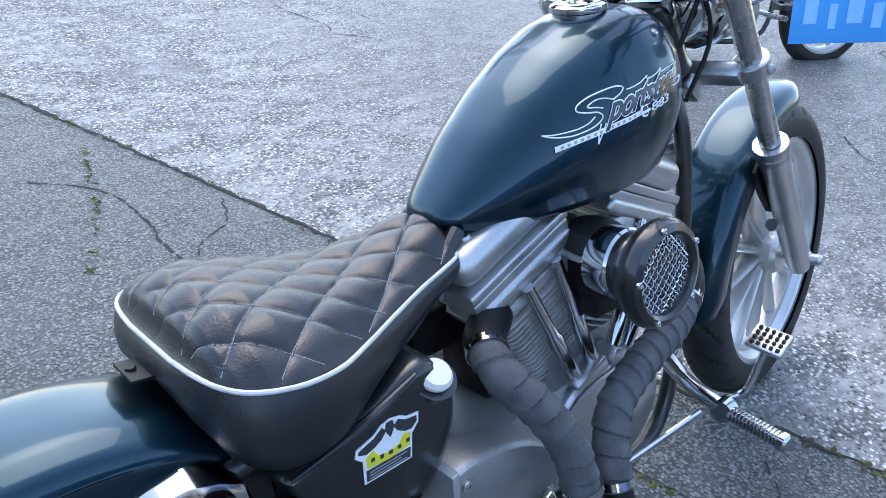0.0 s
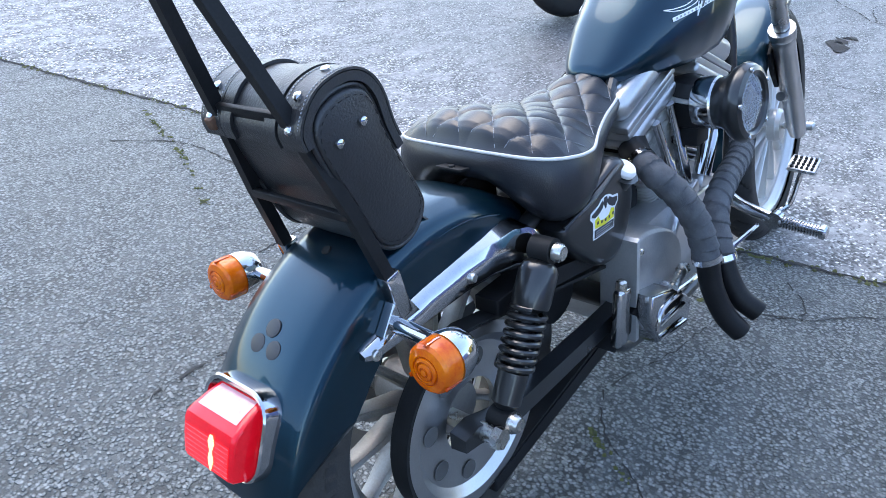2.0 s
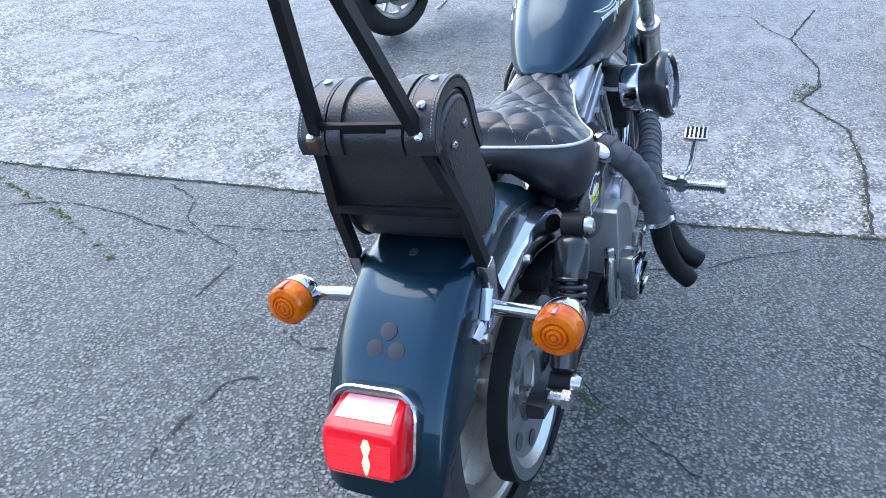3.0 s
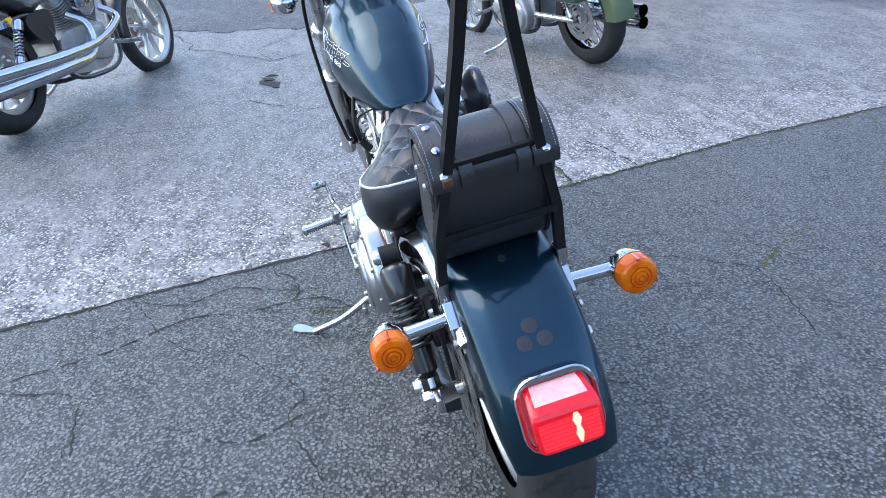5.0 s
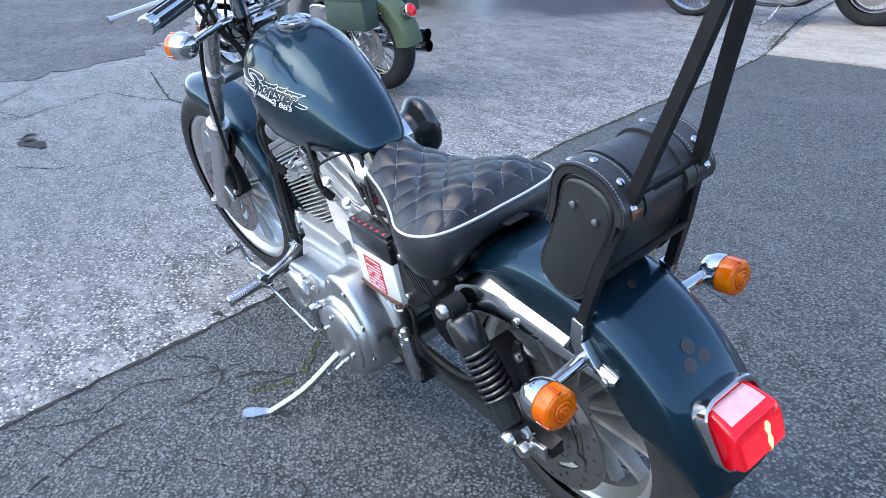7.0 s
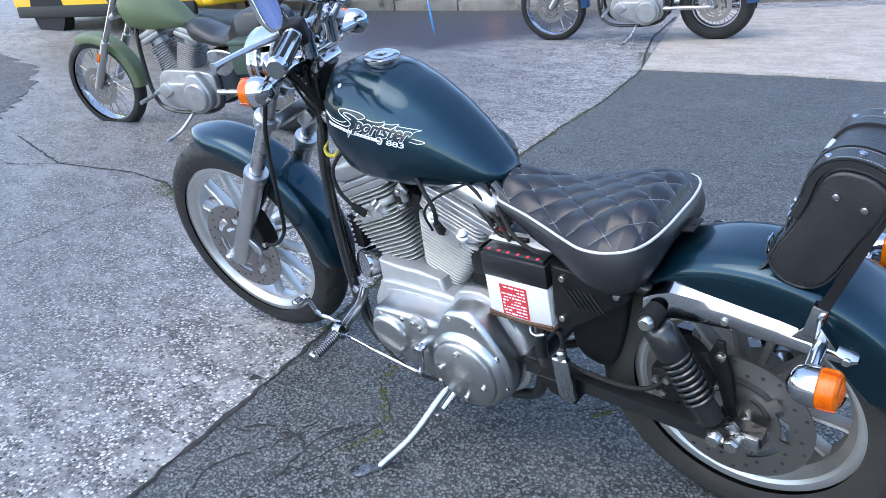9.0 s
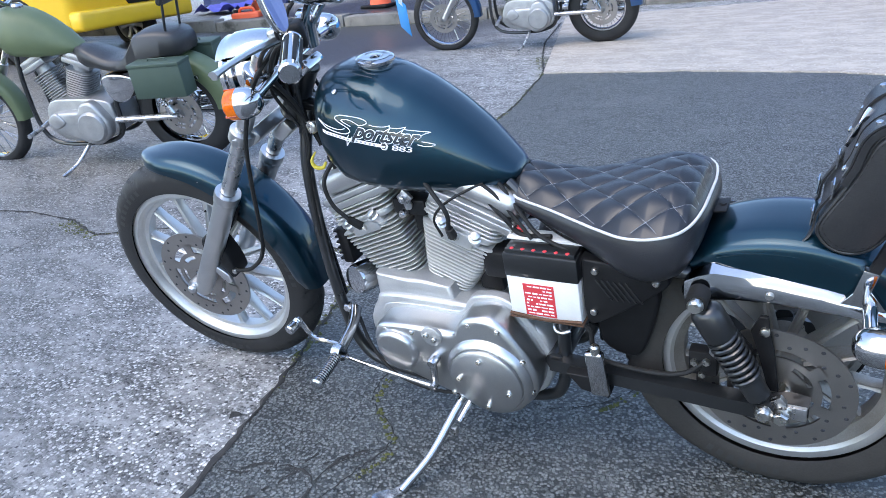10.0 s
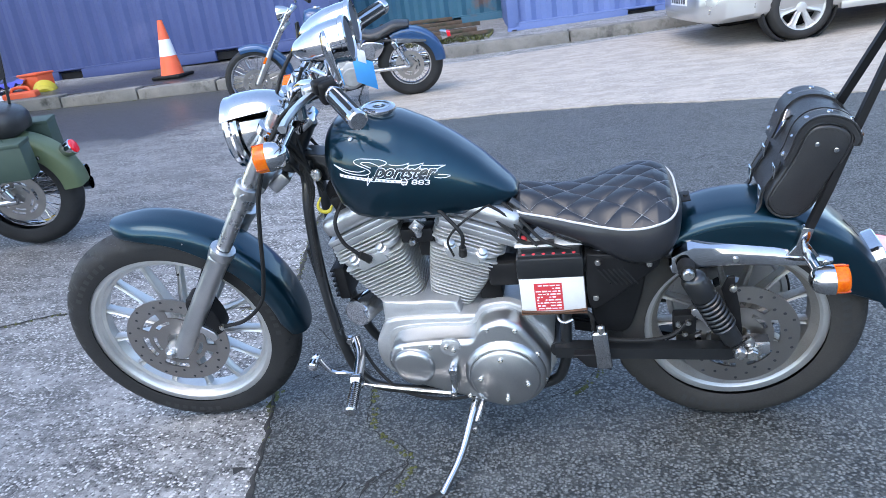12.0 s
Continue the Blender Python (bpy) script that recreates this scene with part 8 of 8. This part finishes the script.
    part("battery_cover", prism(B(), smooth_outline([(0.22, 0.56), (0.34, 0.60), (0.44, 0.58), (0.43, 0.47), (0.36, 0.42), (0.27, 0.46)], 4), -0.12, 0.13, "y", 0.014), BLACK if not laced else CHROME, b)
    for i, dz in enumerate((0.0, 0.06)):
        ex = [(0.62 + 0.34 * i, -0.08, 0.54), (0.66 + 0.32 * i, -0.17, 0.46), (0.60 + 0.1 * i, -0.19, 0.30 + dz), (0.30, -0.19, 0.27 + dz), (-0.30 if exhaust_long else -0.1, -0.19, 0.26 + dz * 1.3)]
        part("exhaust", tube(B(), ex, [0.022, 0.022, 0.025, 0.040, 0.040], 16, 6, False), CHROME, b, "chrome exhaust pipe")
    if boxes:
        for s in (1, -1):
            bx = B()
            box(bx, (-0.03, 0.205 * s, 0.575), (0.33, 0.13, 0.19), 0.006)
            pn = part("pannier", bx, OLIVE_DARK, b, "olive steel ammunition-box pannier")
            bx = B()
            box(bx, (-0.03, 0.205 * s, 0.672), (0.335, 0.138, 0.022), 0.005)
            part("pannier_lid", bx, OLIVE_DARK, pn)
            part("pannier_handle", tube(B(), [(0.03, 0.205 * s, 0.683), (0.025, 0.205 * s, 0.695), (-0.085, 0.205 * s, 0.695), (-0.09, 0.205 * s, 0.683)], 0.004, 8, 1), OLIVE_DARK, pn)
    if sissy:
        for s in (1, -1):
            part("backrest_rod", tube(B(), [(-0.02, 0.09 * s, 0.56), (-0.06, 0.085 * s, 0.80), (-0.12, 0.07 * s, 1.12), (-0.14, 0.03 * s, 1.18), (-0.142, 0, 1.185)], 0.008, 10, 5), BLACK, b)
        part("backrest_pad", box(B(), (-0.09, 0, 1.04), (0.04, 0.20, 0.17), 0.018, Matrix.Rotation(radians(-10), 3, "Y"), 4), LEATHER, b)
    return b


DUAL = [(0.62, 0.68, 0.77, 0.06), (0.54, 0.64, 0.765, 0.10), (0.46, 0.63, 0.73, 0.12), (0.36, 0.61, 0.69, 0.135), (0.25, 0.61, 0.70, 0.145), (0.17, 0.62, 0.775, 0.15), (0.12, 0.65, 0.825, 0.15), (0.02, 0.67, 0.835, 0.145), (-0.10, 0.67, 0.815, 0.12), (-0.15, 0.69, 0.79, 0.08)]
SOLO = [(0.52, 0.67, 0.71, 0.06), (0.44, 0.63, 0.70, 0.10), (0.34, 0.60, 0.68, 0.13), (0.24, 0.61, 0.70, 0.14), (0.10, 0.66, 0.745, 0.12), (-0.04, 0.68, 0.73, 0.10)]
other_bike(stand_on(3.55, -1.80, 15.5, -8), "olive green motorcycle with steel panniers, parked on concrete", OLIVE, True, DUAL, LEATHER, True, True, True)
other_bike(stand_on(2.02, -5.48, 9.0, -8), "blue motorcycle with black seat, parked on the concrete road", BLUEPAINT, True, SOLO, LEATHER, True, False, False)
other_bike(stand_on(3.32, 1.76, -24.0, -8), "black motorcycle with twin chrome exhausts, parked on concrete", BLACK, False, SOLO, LEATHER, True, False, False)

# ---- kerb, containers, car, van and clutter ----
CONT = mat("container_blue", (0.044, 0.066, 0.18), (0.058, 0.084, 0.215), 0.5, 0.65, 0.0, 1.2, 40, 0.05, wear=(0.08, 0.10, 0.23), wear_at=0.6)
CONT2 = mat("container_pale_blue", (0.09, 0.14, 0.32), (0.12, 0.17, 0.36), 0.5, 0.65, 0.0, 1.2, 40, 0.05, wear=(0.2, 0.16, 0.13), wear_at=0.68)
CONT3 = mat("container_teal", (0.02, 0.09, 0.15), (0.03, 0.12, 0.18), 0.55, 0.7, 0.0, 1.5, 40, 0.05, wear=(0.16, 0.08, 0.05), wear_at=0.6)
# near-black colour for the shade in pockets, arches and gaps; grilles too
HOLLOW = mat("dark_hollow", (0.01, 0.01, 0.011), None, 0.9)
SILVER = mat("silver_paint", (0.5, 0.5, 0.5), (0.56, 0.56, 0.56), 0.25, 0.32, 0.7, 3, 600, 0.01, coat=1.0)
YELLOW = mat("yellow_paint", (0.72, 0.42, 0.01), (0.8, 0.48, 0.015), 0.35, 0.5, 0.0, 4, 200, 0.03, coat=0.4, wear=(0.55, 0.33, 0.02), wear_at=0.66)
CONE_RED = mat("cone_orange", (0.75, 0.10, 0.035), (0.82, 0.14, 0.05), 0.5, 0.6, 0, 8, 100, 0.05)
CONE_WHITE = mat("cone_sleeve", (0.7, 0.7, 0.7), (0.8, 0.8, 0.8), 0.4, 0.5, 0, 8, 100)
PURPLE = mat("blue_sheet", (0.06, 0.07, 0.4), (0.09, 0.1, 0.5), 0.4, 0.5)
GLASS = clear(mat("dark_glass", (0.05, 0.06, 0.07), None, 0.03, 0.05), 0.3)

KERB = [(12.0, -6.0), (8.9, -6.35), (4.9, -6.92), (3.0, -7.2), (2.2, -7.68), (0.5, -7.88), (-1.2, -8.05), (-6.0, -8.7)]
rk_ = random.Random(8)
pts = ragged(KERB, 0.9, 0.012, 41)
kerb = None
for (x0, y0), (x1, y1) in zip(pts, pts[1:]):
    L = math.hypot(x1 - x0, y1 - y0)
    a = math.atan2(y1 - y0, x1 - x0)
    cx, cy = (x0 + x1) / 2, (y0 + y1) / 2
    z = ground_height(cx, cy)
    nx, ny = math.sin(a), -math.cos(a)
    sgn = 1 if ny < 0 else -1
    st_ = B()
    box(st_, (cx + nx * sgn * 0.13, cy + ny * sgn * 0.13, z + 0.04 + rk_.uniform(-0.008, 0.008)), (L - 0.012, 0.27, 0.20), 0.022, Matrix.Rotation(a, 3, "Z") @ Matrix.Rotation(rk_.uniform(-0.02, 0.02), 3, "X"))
    if kerb is None:
        kerb = solo("kerb", st_, STONE, "worn stone kerb along the road", "kerb", kind="structure")
    else:
        part("kerb_stone", st_, STONE, kerb)
kl = ragged(KERB, 0.3, 0.0, 42)
sheet("pavement", [(x, y - 0.24) for x, y in kl], [(x - 0.3, y - 6.0) for x, y in kl], 0.128, CONCRETE, "grey concrete pavement behind the kerb")
strip("moss_line", [(8.0, -6.42), (4.9, -6.86), (3.0, -7.12)], 0.03, 0.006, MOSS, "weeds along the kerb", 43, 0.06, 0.7)
strip("moss_line", [(2.2, -7.62), (1.6, -7.69), (0.5, -7.82), (-1.0, -7.98)], 0.04, 0.006, MOSS, "weeds along the kerb", 44, 0.06, 0.6)


def container(x, y, yaw, material, label, length=6.06, doors=False):
    """A steel shipping container, its long side facing the yard (local minus y), standing at its near corner's place."""
    z = ground_height(x, y) + 0.05
    m = Matrix.Translation((x, y, z)) @ Matrix.Rotation(radians(yaw), 4, "Z")
    c = thing("shipping_container", m, label, "container", "shipping containers")
    H, D = 2.59, 2.44
    w = B()
    row = []
    pitch = 0.28
    n = int((length - 0.24) / pitch)
    xs = []
    for k in range(n):
        x0 = 0.12 + k * pitch
        xs += [(x0, 0.036), (x0 + 0.07, 0.036), (x0 + 0.14, 0.0), (x0 + 0.21, 0.0)]
    xs.append((length - 0.12, 0.036))
    lo = [w.verts.new((a, 0.02 + b, 0.16)) for a, b in xs]
    hi = [w.verts.new((a, 0.02 + b, H - 0.10)) for a, b in xs]
    for i in range(len(xs) - 1):
        w.faces.new((lo[i], lo[i + 1], hi[i + 1], hi[i]))
    part("wall", w, material, c, "corrugated steel side wall", 20)
    bx = B()
    box(bx, (length / 2, D / 2 + 0.06, H / 2 + 0.05), (length - 0.02, D - 0.12, H - 0.12), 0.01)
    part("shell", bx, material, c)
    for zz, hh, nm in ((0.085, 0.15, "bottom_rail"), (H - 0.05, 0.11, "top_rail")):
        rl = B()
        if nm == "bottom_rail":
            for a, b in ((0.1, 1.62), (1.98, 4.08), (4.44, length - 0.1)):
                box(rl, ((a + b) / 2, 0.035, zz), (b - a, 0.09, hh), 0.006)
            box(rl, (length / 2, 0.035, zz + hh / 2 + 0.012), (length - 0.2, 0.09, 0.024), 0.004)
        else:
            box(rl, (length / 2, 0.03, zz), (length - 0.2, 0.08, hh), 0.006)
        part(nm, rl, material, c)
    for a in (1.80, 4.26):
        part("fork_pocket", box(B(), (a, 0.075, 0.075), (0.36, 0.06, 0.11), 0.0), HOLLOW, c)
    for a in (0.08, length - 0.08):
        part("corner_post", box(B(), (a, 0.06, H / 2), (0.16, 0.14, H), 0.012), material, c)
        cc_ = B()
        box(cc_, (a, 0.055, 0.06), (0.178, 0.162, 0.118), 0.01)
        part("corner_casting", cc_, material, c)
        part("casting_hole", box(B(), (a, -0.0262, 0.06), (0.06, 0.004, 0.075), 0.0), HOLLOW, c)
    if doors:
        for k in range(4):
            part("locking_bar", tube(B(), [(length + 0.045, 0.35 + 0.55 * k, 0.15), (length + 0.045, 0.35 + 0.55 * k, H - 0.15)], 0.018, 8, 1), DULL_CHROME, c)
    return c


container(9.75, -8.18, 187.5, CONT, "dark blue corrugated steel shipping container on the pavement")
container(1.32, -8.60, 188.0, CONT2, "pale blue corrugated steel shipping container on the pavement")
container(4.2, -10.2, 186.0, CONT3, "old teal shipping container with rust, behind the others")
TIMBER = mat("rotten_timber", (0.05, 0.032, 0.022), (0.12, 0.08, 0.055), 0.85, 0.95, 0, 9, 70, 0.8, wear=(0.03, 0.035, 0.02), wear_at=0.5)
rt_ = random.Random(12)
for k in range(5):
    px_, py_ = 2.15 + 0.12 * k, -8.62 - 0.05 * k
    pl_ = box(B(), (0, 0, 0), (rt_.uniform(1.0, 1.5), 0.16, 0.05), 0.006, Euler((rt_.uniform(-0.1, 0.1), rt_.uniform(-0.03, 0.03), radians(8) + rt_.uniform(-0.08, 0.08))).to_matrix())
    ob_ = solo("timber_plank", pl_, TIMBER, "dark rotten timber plank stacked on the pavement", "plank", "stacked planks")
    ob_.location = (px_, py_, ground_height(px_, py_) + 0.155 + 0.055 * k)
wd = B()
for k in range(260):
    cx, cy = rt_.uniform(1.55, 2.7), rt_.uniform(-8.40, -8.05)
    a0, h_ = rt_.uniform(0, 6.28), rt_.uniform(0.02, 0.09)
    z_ = ground_height(cx, cy) + 0.125
    d_ = Vector((math.cos(a0), math.sin(a0), 0))
    q_ = d_.cross(Vector((0, 0, 1))) * rt_.uniform(0.004, 0.012)
    p_ = Vector((cx, cy, z_))
    vs_ = [wd.verts.new(p) for p in (p_ - q_, p_ + q_, p_ + q_ * 1.4 + d_ * h_ * 0.5 + Vector((0, 0, h_ * 0.6)), p_ + d_ * h_ + Vector((0, 0, h_ * 0.8)), p_ - q_ * 1.4 + d_ * h_ * 0.5 + Vector((0, 0, h_ * 0.6)))]
    wd.faces.new(vs_)
solo("weeds", wd, MOSS, "low green weeds between the containers", "weeds", kind="stuff")


# traffic cone
def cone(x, y):
    z = ground_height(x, y) + 0.13
    c = thing("traffic_cone", Matrix.Translation((x, y, z)), "orange and white traffic cone on the pavement", "cone")
    part("base", box(B(), (0, 0, 0.02), (0.42, 0.42, 0.04), 0.015), RUB2, c)
    part("body", lathe(B(), [(0.155, 0.035), (0.15, 0.05), (0.035, 0.73), (0.028, 0.75), (0, 0.75)], n=28), CONE_RED, c)
    part("sleeve", lathe(B(), [(0.1115, 0.285), (0.0745, 0.50), (0.0735, 0.50), (0.1105, 0.285)], n=28, closed=True), CONE_WHITE, c, "white reflective sleeve")
    return c


cone(5.83, -7.60)


def alloy_wheel(parent, at, radius):
    m = Matrix.Translation(at)
    w = part("wheel", move(lathe(B(), [(0.225, -0.09), (0.225, 0.09), (0.215, 0.088), (0.19, 0.05), (0.19, -0.08)], axis="y", n=40, closed=True), m), RIM, parent, "silver alloy wheel")
    part("tyre", move(tyre_mesh(B(), radius, 0.222, 0.21, 96, 30, 1.0, 0.2), m), RUBBER, w)
    me = to_mesh(spoke_mesh(B(), 0.05, 0.205, 0.024, 0.034, 0.02, 0.02), "spoke")
    me.materials.append(RIM)
    for k in range(7):
        s = new("spoke", me)
        s.parent = w
        s.matrix_basis = m @ Matrix.Translation((0, 0.06, 0)) @ Matrix.Rotation(radians(360 / 7 * k), 4, "Y")
    part("hub_cap", move(lathe(B(), [(0.065, 0.04), (0.06, 0.078), (0.03, 0.085), (0, 0.085)], axis="y", n=24), m), RIM, w)
    part("well", move(lathe(B(), [(0.19, -0.03), (0.0, -0.03)], axis="y", n=24), m), HOLLOW, w)
    return w


def car(x, y, yaw):
    """A silver saloon, front towards local plus x; the near front wheel touches the ground at x, y."""
    m = Matrix.Translation((x, y, ground_height(x, y) + 0.005)) @ Matrix.Rotation(radians(yaw), 4, "Z")
    c = thing("car", m, "silver saloon car parked beside the kerb", "car")
    body = B()
    prof = [(-3.62, 0.50, 0.72, 0.95), (-3.55, 0.32, 0.78, 1.05), (-3.2, 0.26, 0.84, 1.10), (-2.2, 0.24, 0.86, 1.02), (-1.0, 0.24, 0.87, 0.98), (0.0, 0.25, 0.86, 0.92), (0.45, 0.25, 0.84, 0.84), (0.72, 0.24, 0.76, 0.72), (0.86, 0.26, 0.60, 0.60), (0.90, 0.34, 0.52, 0.52)]
    loops = []
    for px, z0, hw, z1 in prof:
        h = z1 - z0
        ring = [(px, -hw * 0.9, z0), (px, -hw, z0 + 0.10 * h), (px, -hw * 1.02, z0 + 0.45 * h), (px, -hw * 0.98, z0 + 0.85 * h), (px, -hw * 0.85, z1)]
        loops.append([(a, b - 0.80, d) for a, b, d in ring] + [(a, -b - 0.80, d) for a, b, d in ring[::-1]])
    q = [curve([l[i] for l in loops], 5) for i in range(len(loops[0]))]
    rings(body, [[q[i][j] for i in range(len(q))] for j in range(len(q[0]))])
    part("body", body, SILVER, c, "silver painted body", 50)
    cab = B()
    loops = []
    for px, hw, z1 in ((-3.0, 0.66, 1.02), (-2.5, 0.62, 1.36), (-1.5, 0.62, 1.44), (-0.8, 0.62, 1.36), (0.05, 0.70, 0.95)):
        loops.append([(px, -0.80 - hw - 0.1, 0.88), (px, -0.80 - hw, z1), (px, -0.80 + hw, z1), (px, -0.80 + hw + 0.1, 0.88)])
    rings(cab, loops)
    part("cabin", cab, GLASS, c, "dark glazed cabin", 40)
    for px in (0.0, -2.70):
        for py in (-0.02, -1.58):
            arch = lathe(B(), [(0.365, -0.02), (0.365, 0.118), (0.345, 0.122), (0.33, -0.02)], (px, py - (0.075 if py > -0.5 else 0.04), 0.33), "y", 40, True)
            part("wheel_arch", arch, HOLLOW, c)
            alloy_wheel(c, (px, py, 0.322), 0.318)
    part("sill", box(B(), (-1.35, 0.045, 0.29), (1.95, 0.03, 0.09), 0.012), SILVER, c)
    for sx in (-0.62, -1.60):
        part("door_gap", box(B(), (sx, 0.070, 0.62), (0.006, 0.01, 0.62), 0.0), HOLLOW, c)
    part("lower_grille", box(B(), (0.865, -0.80, 0.36), (0.05, 0.72, 0.10), 0.02), HOLLOW, c)
    part("number_plate", box(B(), (0.905, -0.80, 0.47), (0.012, 0.52, 0.11), 0.004), CONE_WHITE, c, "number plate with plain dark bars")
    for k in range(6):
        part("plate_bar", box(B(), (0.913, -1.0 + 0.08 * k, 0.47), (0.004, 0.045, 0.07), 0.0), DARKPRINT, c)
    for py in (-0.18, -1.42):
        fl_ = part("fog_lamp", lathe(B(), [(0.06, 0), (0.06, 0.03), (0.045, 0.035), (0.04, 0.02), (0, 0.02)], (0.80, py, 0.37), (0.9, 0.35 if py > -0.5 else -0.35, 0), 24), CHROME, c)
        part("head_lamp", box(B(), (0.70, py + (0.02 if py > -0.5 else -0.02), 0.66), (0.22, 0.30, 0.13), 0.04, Matrix.Rotation(radians(-25 if py > -0.5 else 25), 3, "Z")), LENS, c)
    return c


car(-1.72, -6.05, 10)


def van(x, y, yaw):
    """A yellow van, its end wall towards local minus x at the given corner."""
    m = Matrix.Translation((x, y, ground_height(x, y))) @ Matrix.Rotation(radians(yaw), 4, "Z")
    v = thing("van", m, "yellow van with a black bumper, parked by the kerb", "van")
    b = B()
    box(b, (2.1, -0.95, 1.25), (4.2, 1.9, 1.75), 0.10, None, 4)
    part("body", b, YELLOW, v, "yellow painted body")
    part("bumper", box(B(), (-0.03, -0.95, 0.50), (0.20, 1.88, 0.22), 0.05, None, 3), YELLOW, v, "yellow painted bumper")
    gr_ = part("grille", box(B(), (0.0, -1.35, 0.75), (0.05, 0.95, 0.27), 0.04, None, 3), HOLLOW, v, "black grille")
    for k in range(5):
        part("grille_bar", box(B(), (-0.03, -1.35, 0.66 + 0.045 * k), (0.02, 0.90, 0.012), 0.004), RUB2, gr_)
    part("number_plate", box(B(), (-0.012, -1.35, 1.00), (0.03, 0.52, 0.12), 0.004), CONE_WHITE, v, "number plate with plain dark bars")
    for k in range(6):
        part("plate_bar", box(B(), (-0.029, -1.56 + 0.08 * k, 1.00), (0.004, 0.045, 0.07), 0.0), DARKPRINT, v)
    part("sill", box(B(), (2.1, 0.0, 0.38), (3.9, 0.06, 0.16), 0.02), RUB2, v)
    for px in (0.85, 3.3):
        part("wheel_arch", lathe(B(), [(0.40, 0.0), (0.40, 0.02), (0, 0.02)], (px, -0.012, 0.42), "y", 30), HOLLOW, v)
        alloy_wheel(v, (px, -0.10, 0.33), 0.33)
        alloy_wheel(v, (px, -1.80, 0.33), 0.33)
    return v


van(7.67, -4.11, 6)

# loose clutter by the kerb
jx, jy = 7.70, -6.95
jz = ground_height(jx, jy)
fb = thing("fuel_can", Matrix.Translation((jx, jy, jz)) @ Matrix.Rotation(radians(20), 4, "Z"), "red plastic can lying by the kerb", "can")
part("body", box(B(), (0, 0, 0.10), (0.42, 0.22, 0.20), 0.03, None, 3), CONE_RED, fb)
part("handle", tube(B(), [(-0.12, 0, 0.19), (-0.08, 0, 0.25), (0.08, 0, 0.25), (0.12, 0, 0.19)], 0.02, 8, 4), CONE_RED, fb)
part("cap", lathe(B(), [(0.035, 0), (0.035, 0.05), (0, 0.052)], (0.17, 0, 0.19), "z", 16), RUB2, fb)
yc = thing("yellow_can", Matrix.Translation((jx - 0.05, jy - 0.38, ground_height(jx, jy - 0.38) + 0.05)) @ Euler((radians(70), 0, radians(30))).to_matrix().to_4x4(), "yellow plastic can tipped over on the kerb", "can")
part("body", lathe(B(), [(0.13, -0.02), (0.16, 0.02), (0.16, 0.22), (0.12, 0.26), (0.07, 0.27), (0.06, 0.25), (0.0, 0.22)], n=24), YELLOWPL, yc)
part("hole", lathe(B(), [(0.055, 0.262), (0.0, 0.2)], n=20), HOLLOW, yc)
rb_ = thing("red_crate", Matrix.Translation((jx + 0.34, jy - 0.80, ground_height(jx, jy - 0.72) + 0.13)) @ Matrix.Rotation(radians(-12), 4, "Z"), "red plastic crate behind the cans", "crate")
part("body", box(B(), (0, 0, 0.11), (0.37, 0.28, 0.22), 0.02, None, 2), CONE_RED, rb_)
part("rim", box(B(), (0, 0, 0.21), (0.40, 0.31, 0.03), 0.01, None, 2), CONE_RED, rb_)
bs = B()
loops = []
rs_ = random.Random(4)
for i in range(9):
    loops.append([(8.1 + 0.11 * i, -7.15 - 0.06 * j, ground_height(8.5, -7.3) + 0.14 + 0.07 * math.sin(i * 1.3 + j) * math.cos(j * 0.9) + rs_.uniform(0, 0.03) + 0.07) for j in range(9)])
rings(bs, loops, False)
sol = solo("plastic_sheet", bs, PURPLE, "crumpled blue plastic sheet on the pavement", "sheet")
wb = B()
bmesh.ops.create_icosphere(wb, subdivisions=3, radius=1.0)
for v in wb.verts:
    n_ = noise.noise(v.co * 2.2) * 0.25 + 1
    v.co = Vector((7.98 + v.co.x * 0.17 * n_, -6.84 + v.co.y * 0.14 * n_, ground_height(7.98, -6.84) + 0.085 + v.co.z * 0.09 * n_))
solo("rubbish_bag", wb, CONE_WHITE, "small crumpled white plastic bag by the kerb", "bag")

# damp, darker tarmac in front of the kerb
DAMP = [(6.4, 5.5), (5.98, 1.65), (5.95, 1.1), (5.7, 0.1), (6.0, -0.8), (6.9, -1.6), (8.2, -2.2), (12.5, -2.6)]
damp = ragged(DAMP, 0.10, 0.09, 51)
sheet("tarmac", damp, [(13.0, max(-6.0, min(5.5, y))) for x, y in damp], 0.004, WETMAT, "dark damp tarmac before the kerb")
strip("crack", [(5.95, 1.1), (5.2, 0.9), (4.6, 0.3), (4.9, -0.3), (4.3, -0.6)], 0.012, 0.003, GROOVE, "crack across the concrete", 53)
strip("crack", [(5.4, 0.1), (5.0, 0.4), (4.6, 0.3)], 0.010, 0.003, GROOVE, "crack across the concrete", 54)
strip("oil_stain", [(3.85, 0.30), (4.0, 0.38), (4.15, 0.36)], 0.07, 0.003, GROOVE, "dark pitted patch in the concrete", 55, 0.03, 0.2)
strip("pothole", [(1.335, 0.292), (1.352, 0.285), (1.368, 0.295)], 0.018, 0.002, GROOVE, "small dark pit in the concrete", 56, 0.01)

# an added, unseen wall on the west side that darkens low sky reflections
WALLMAT = mat("unseen_dark_wall", (0.10, 0.095, 0.09), (0.16, 0.155, 0.15), 0.85, 0.95, 0.0, 1.5, 60, 0.4, wear=(0.07, 0.07, 0.065), wear_at=0.6)
solo("added_wall_west", box(B(), (-12.15, 1.0, 1.6), (0.3, 26.0, 3.6)), WALLMAT, "added unseen wall that darkens reflections", "wall", kind="structure")
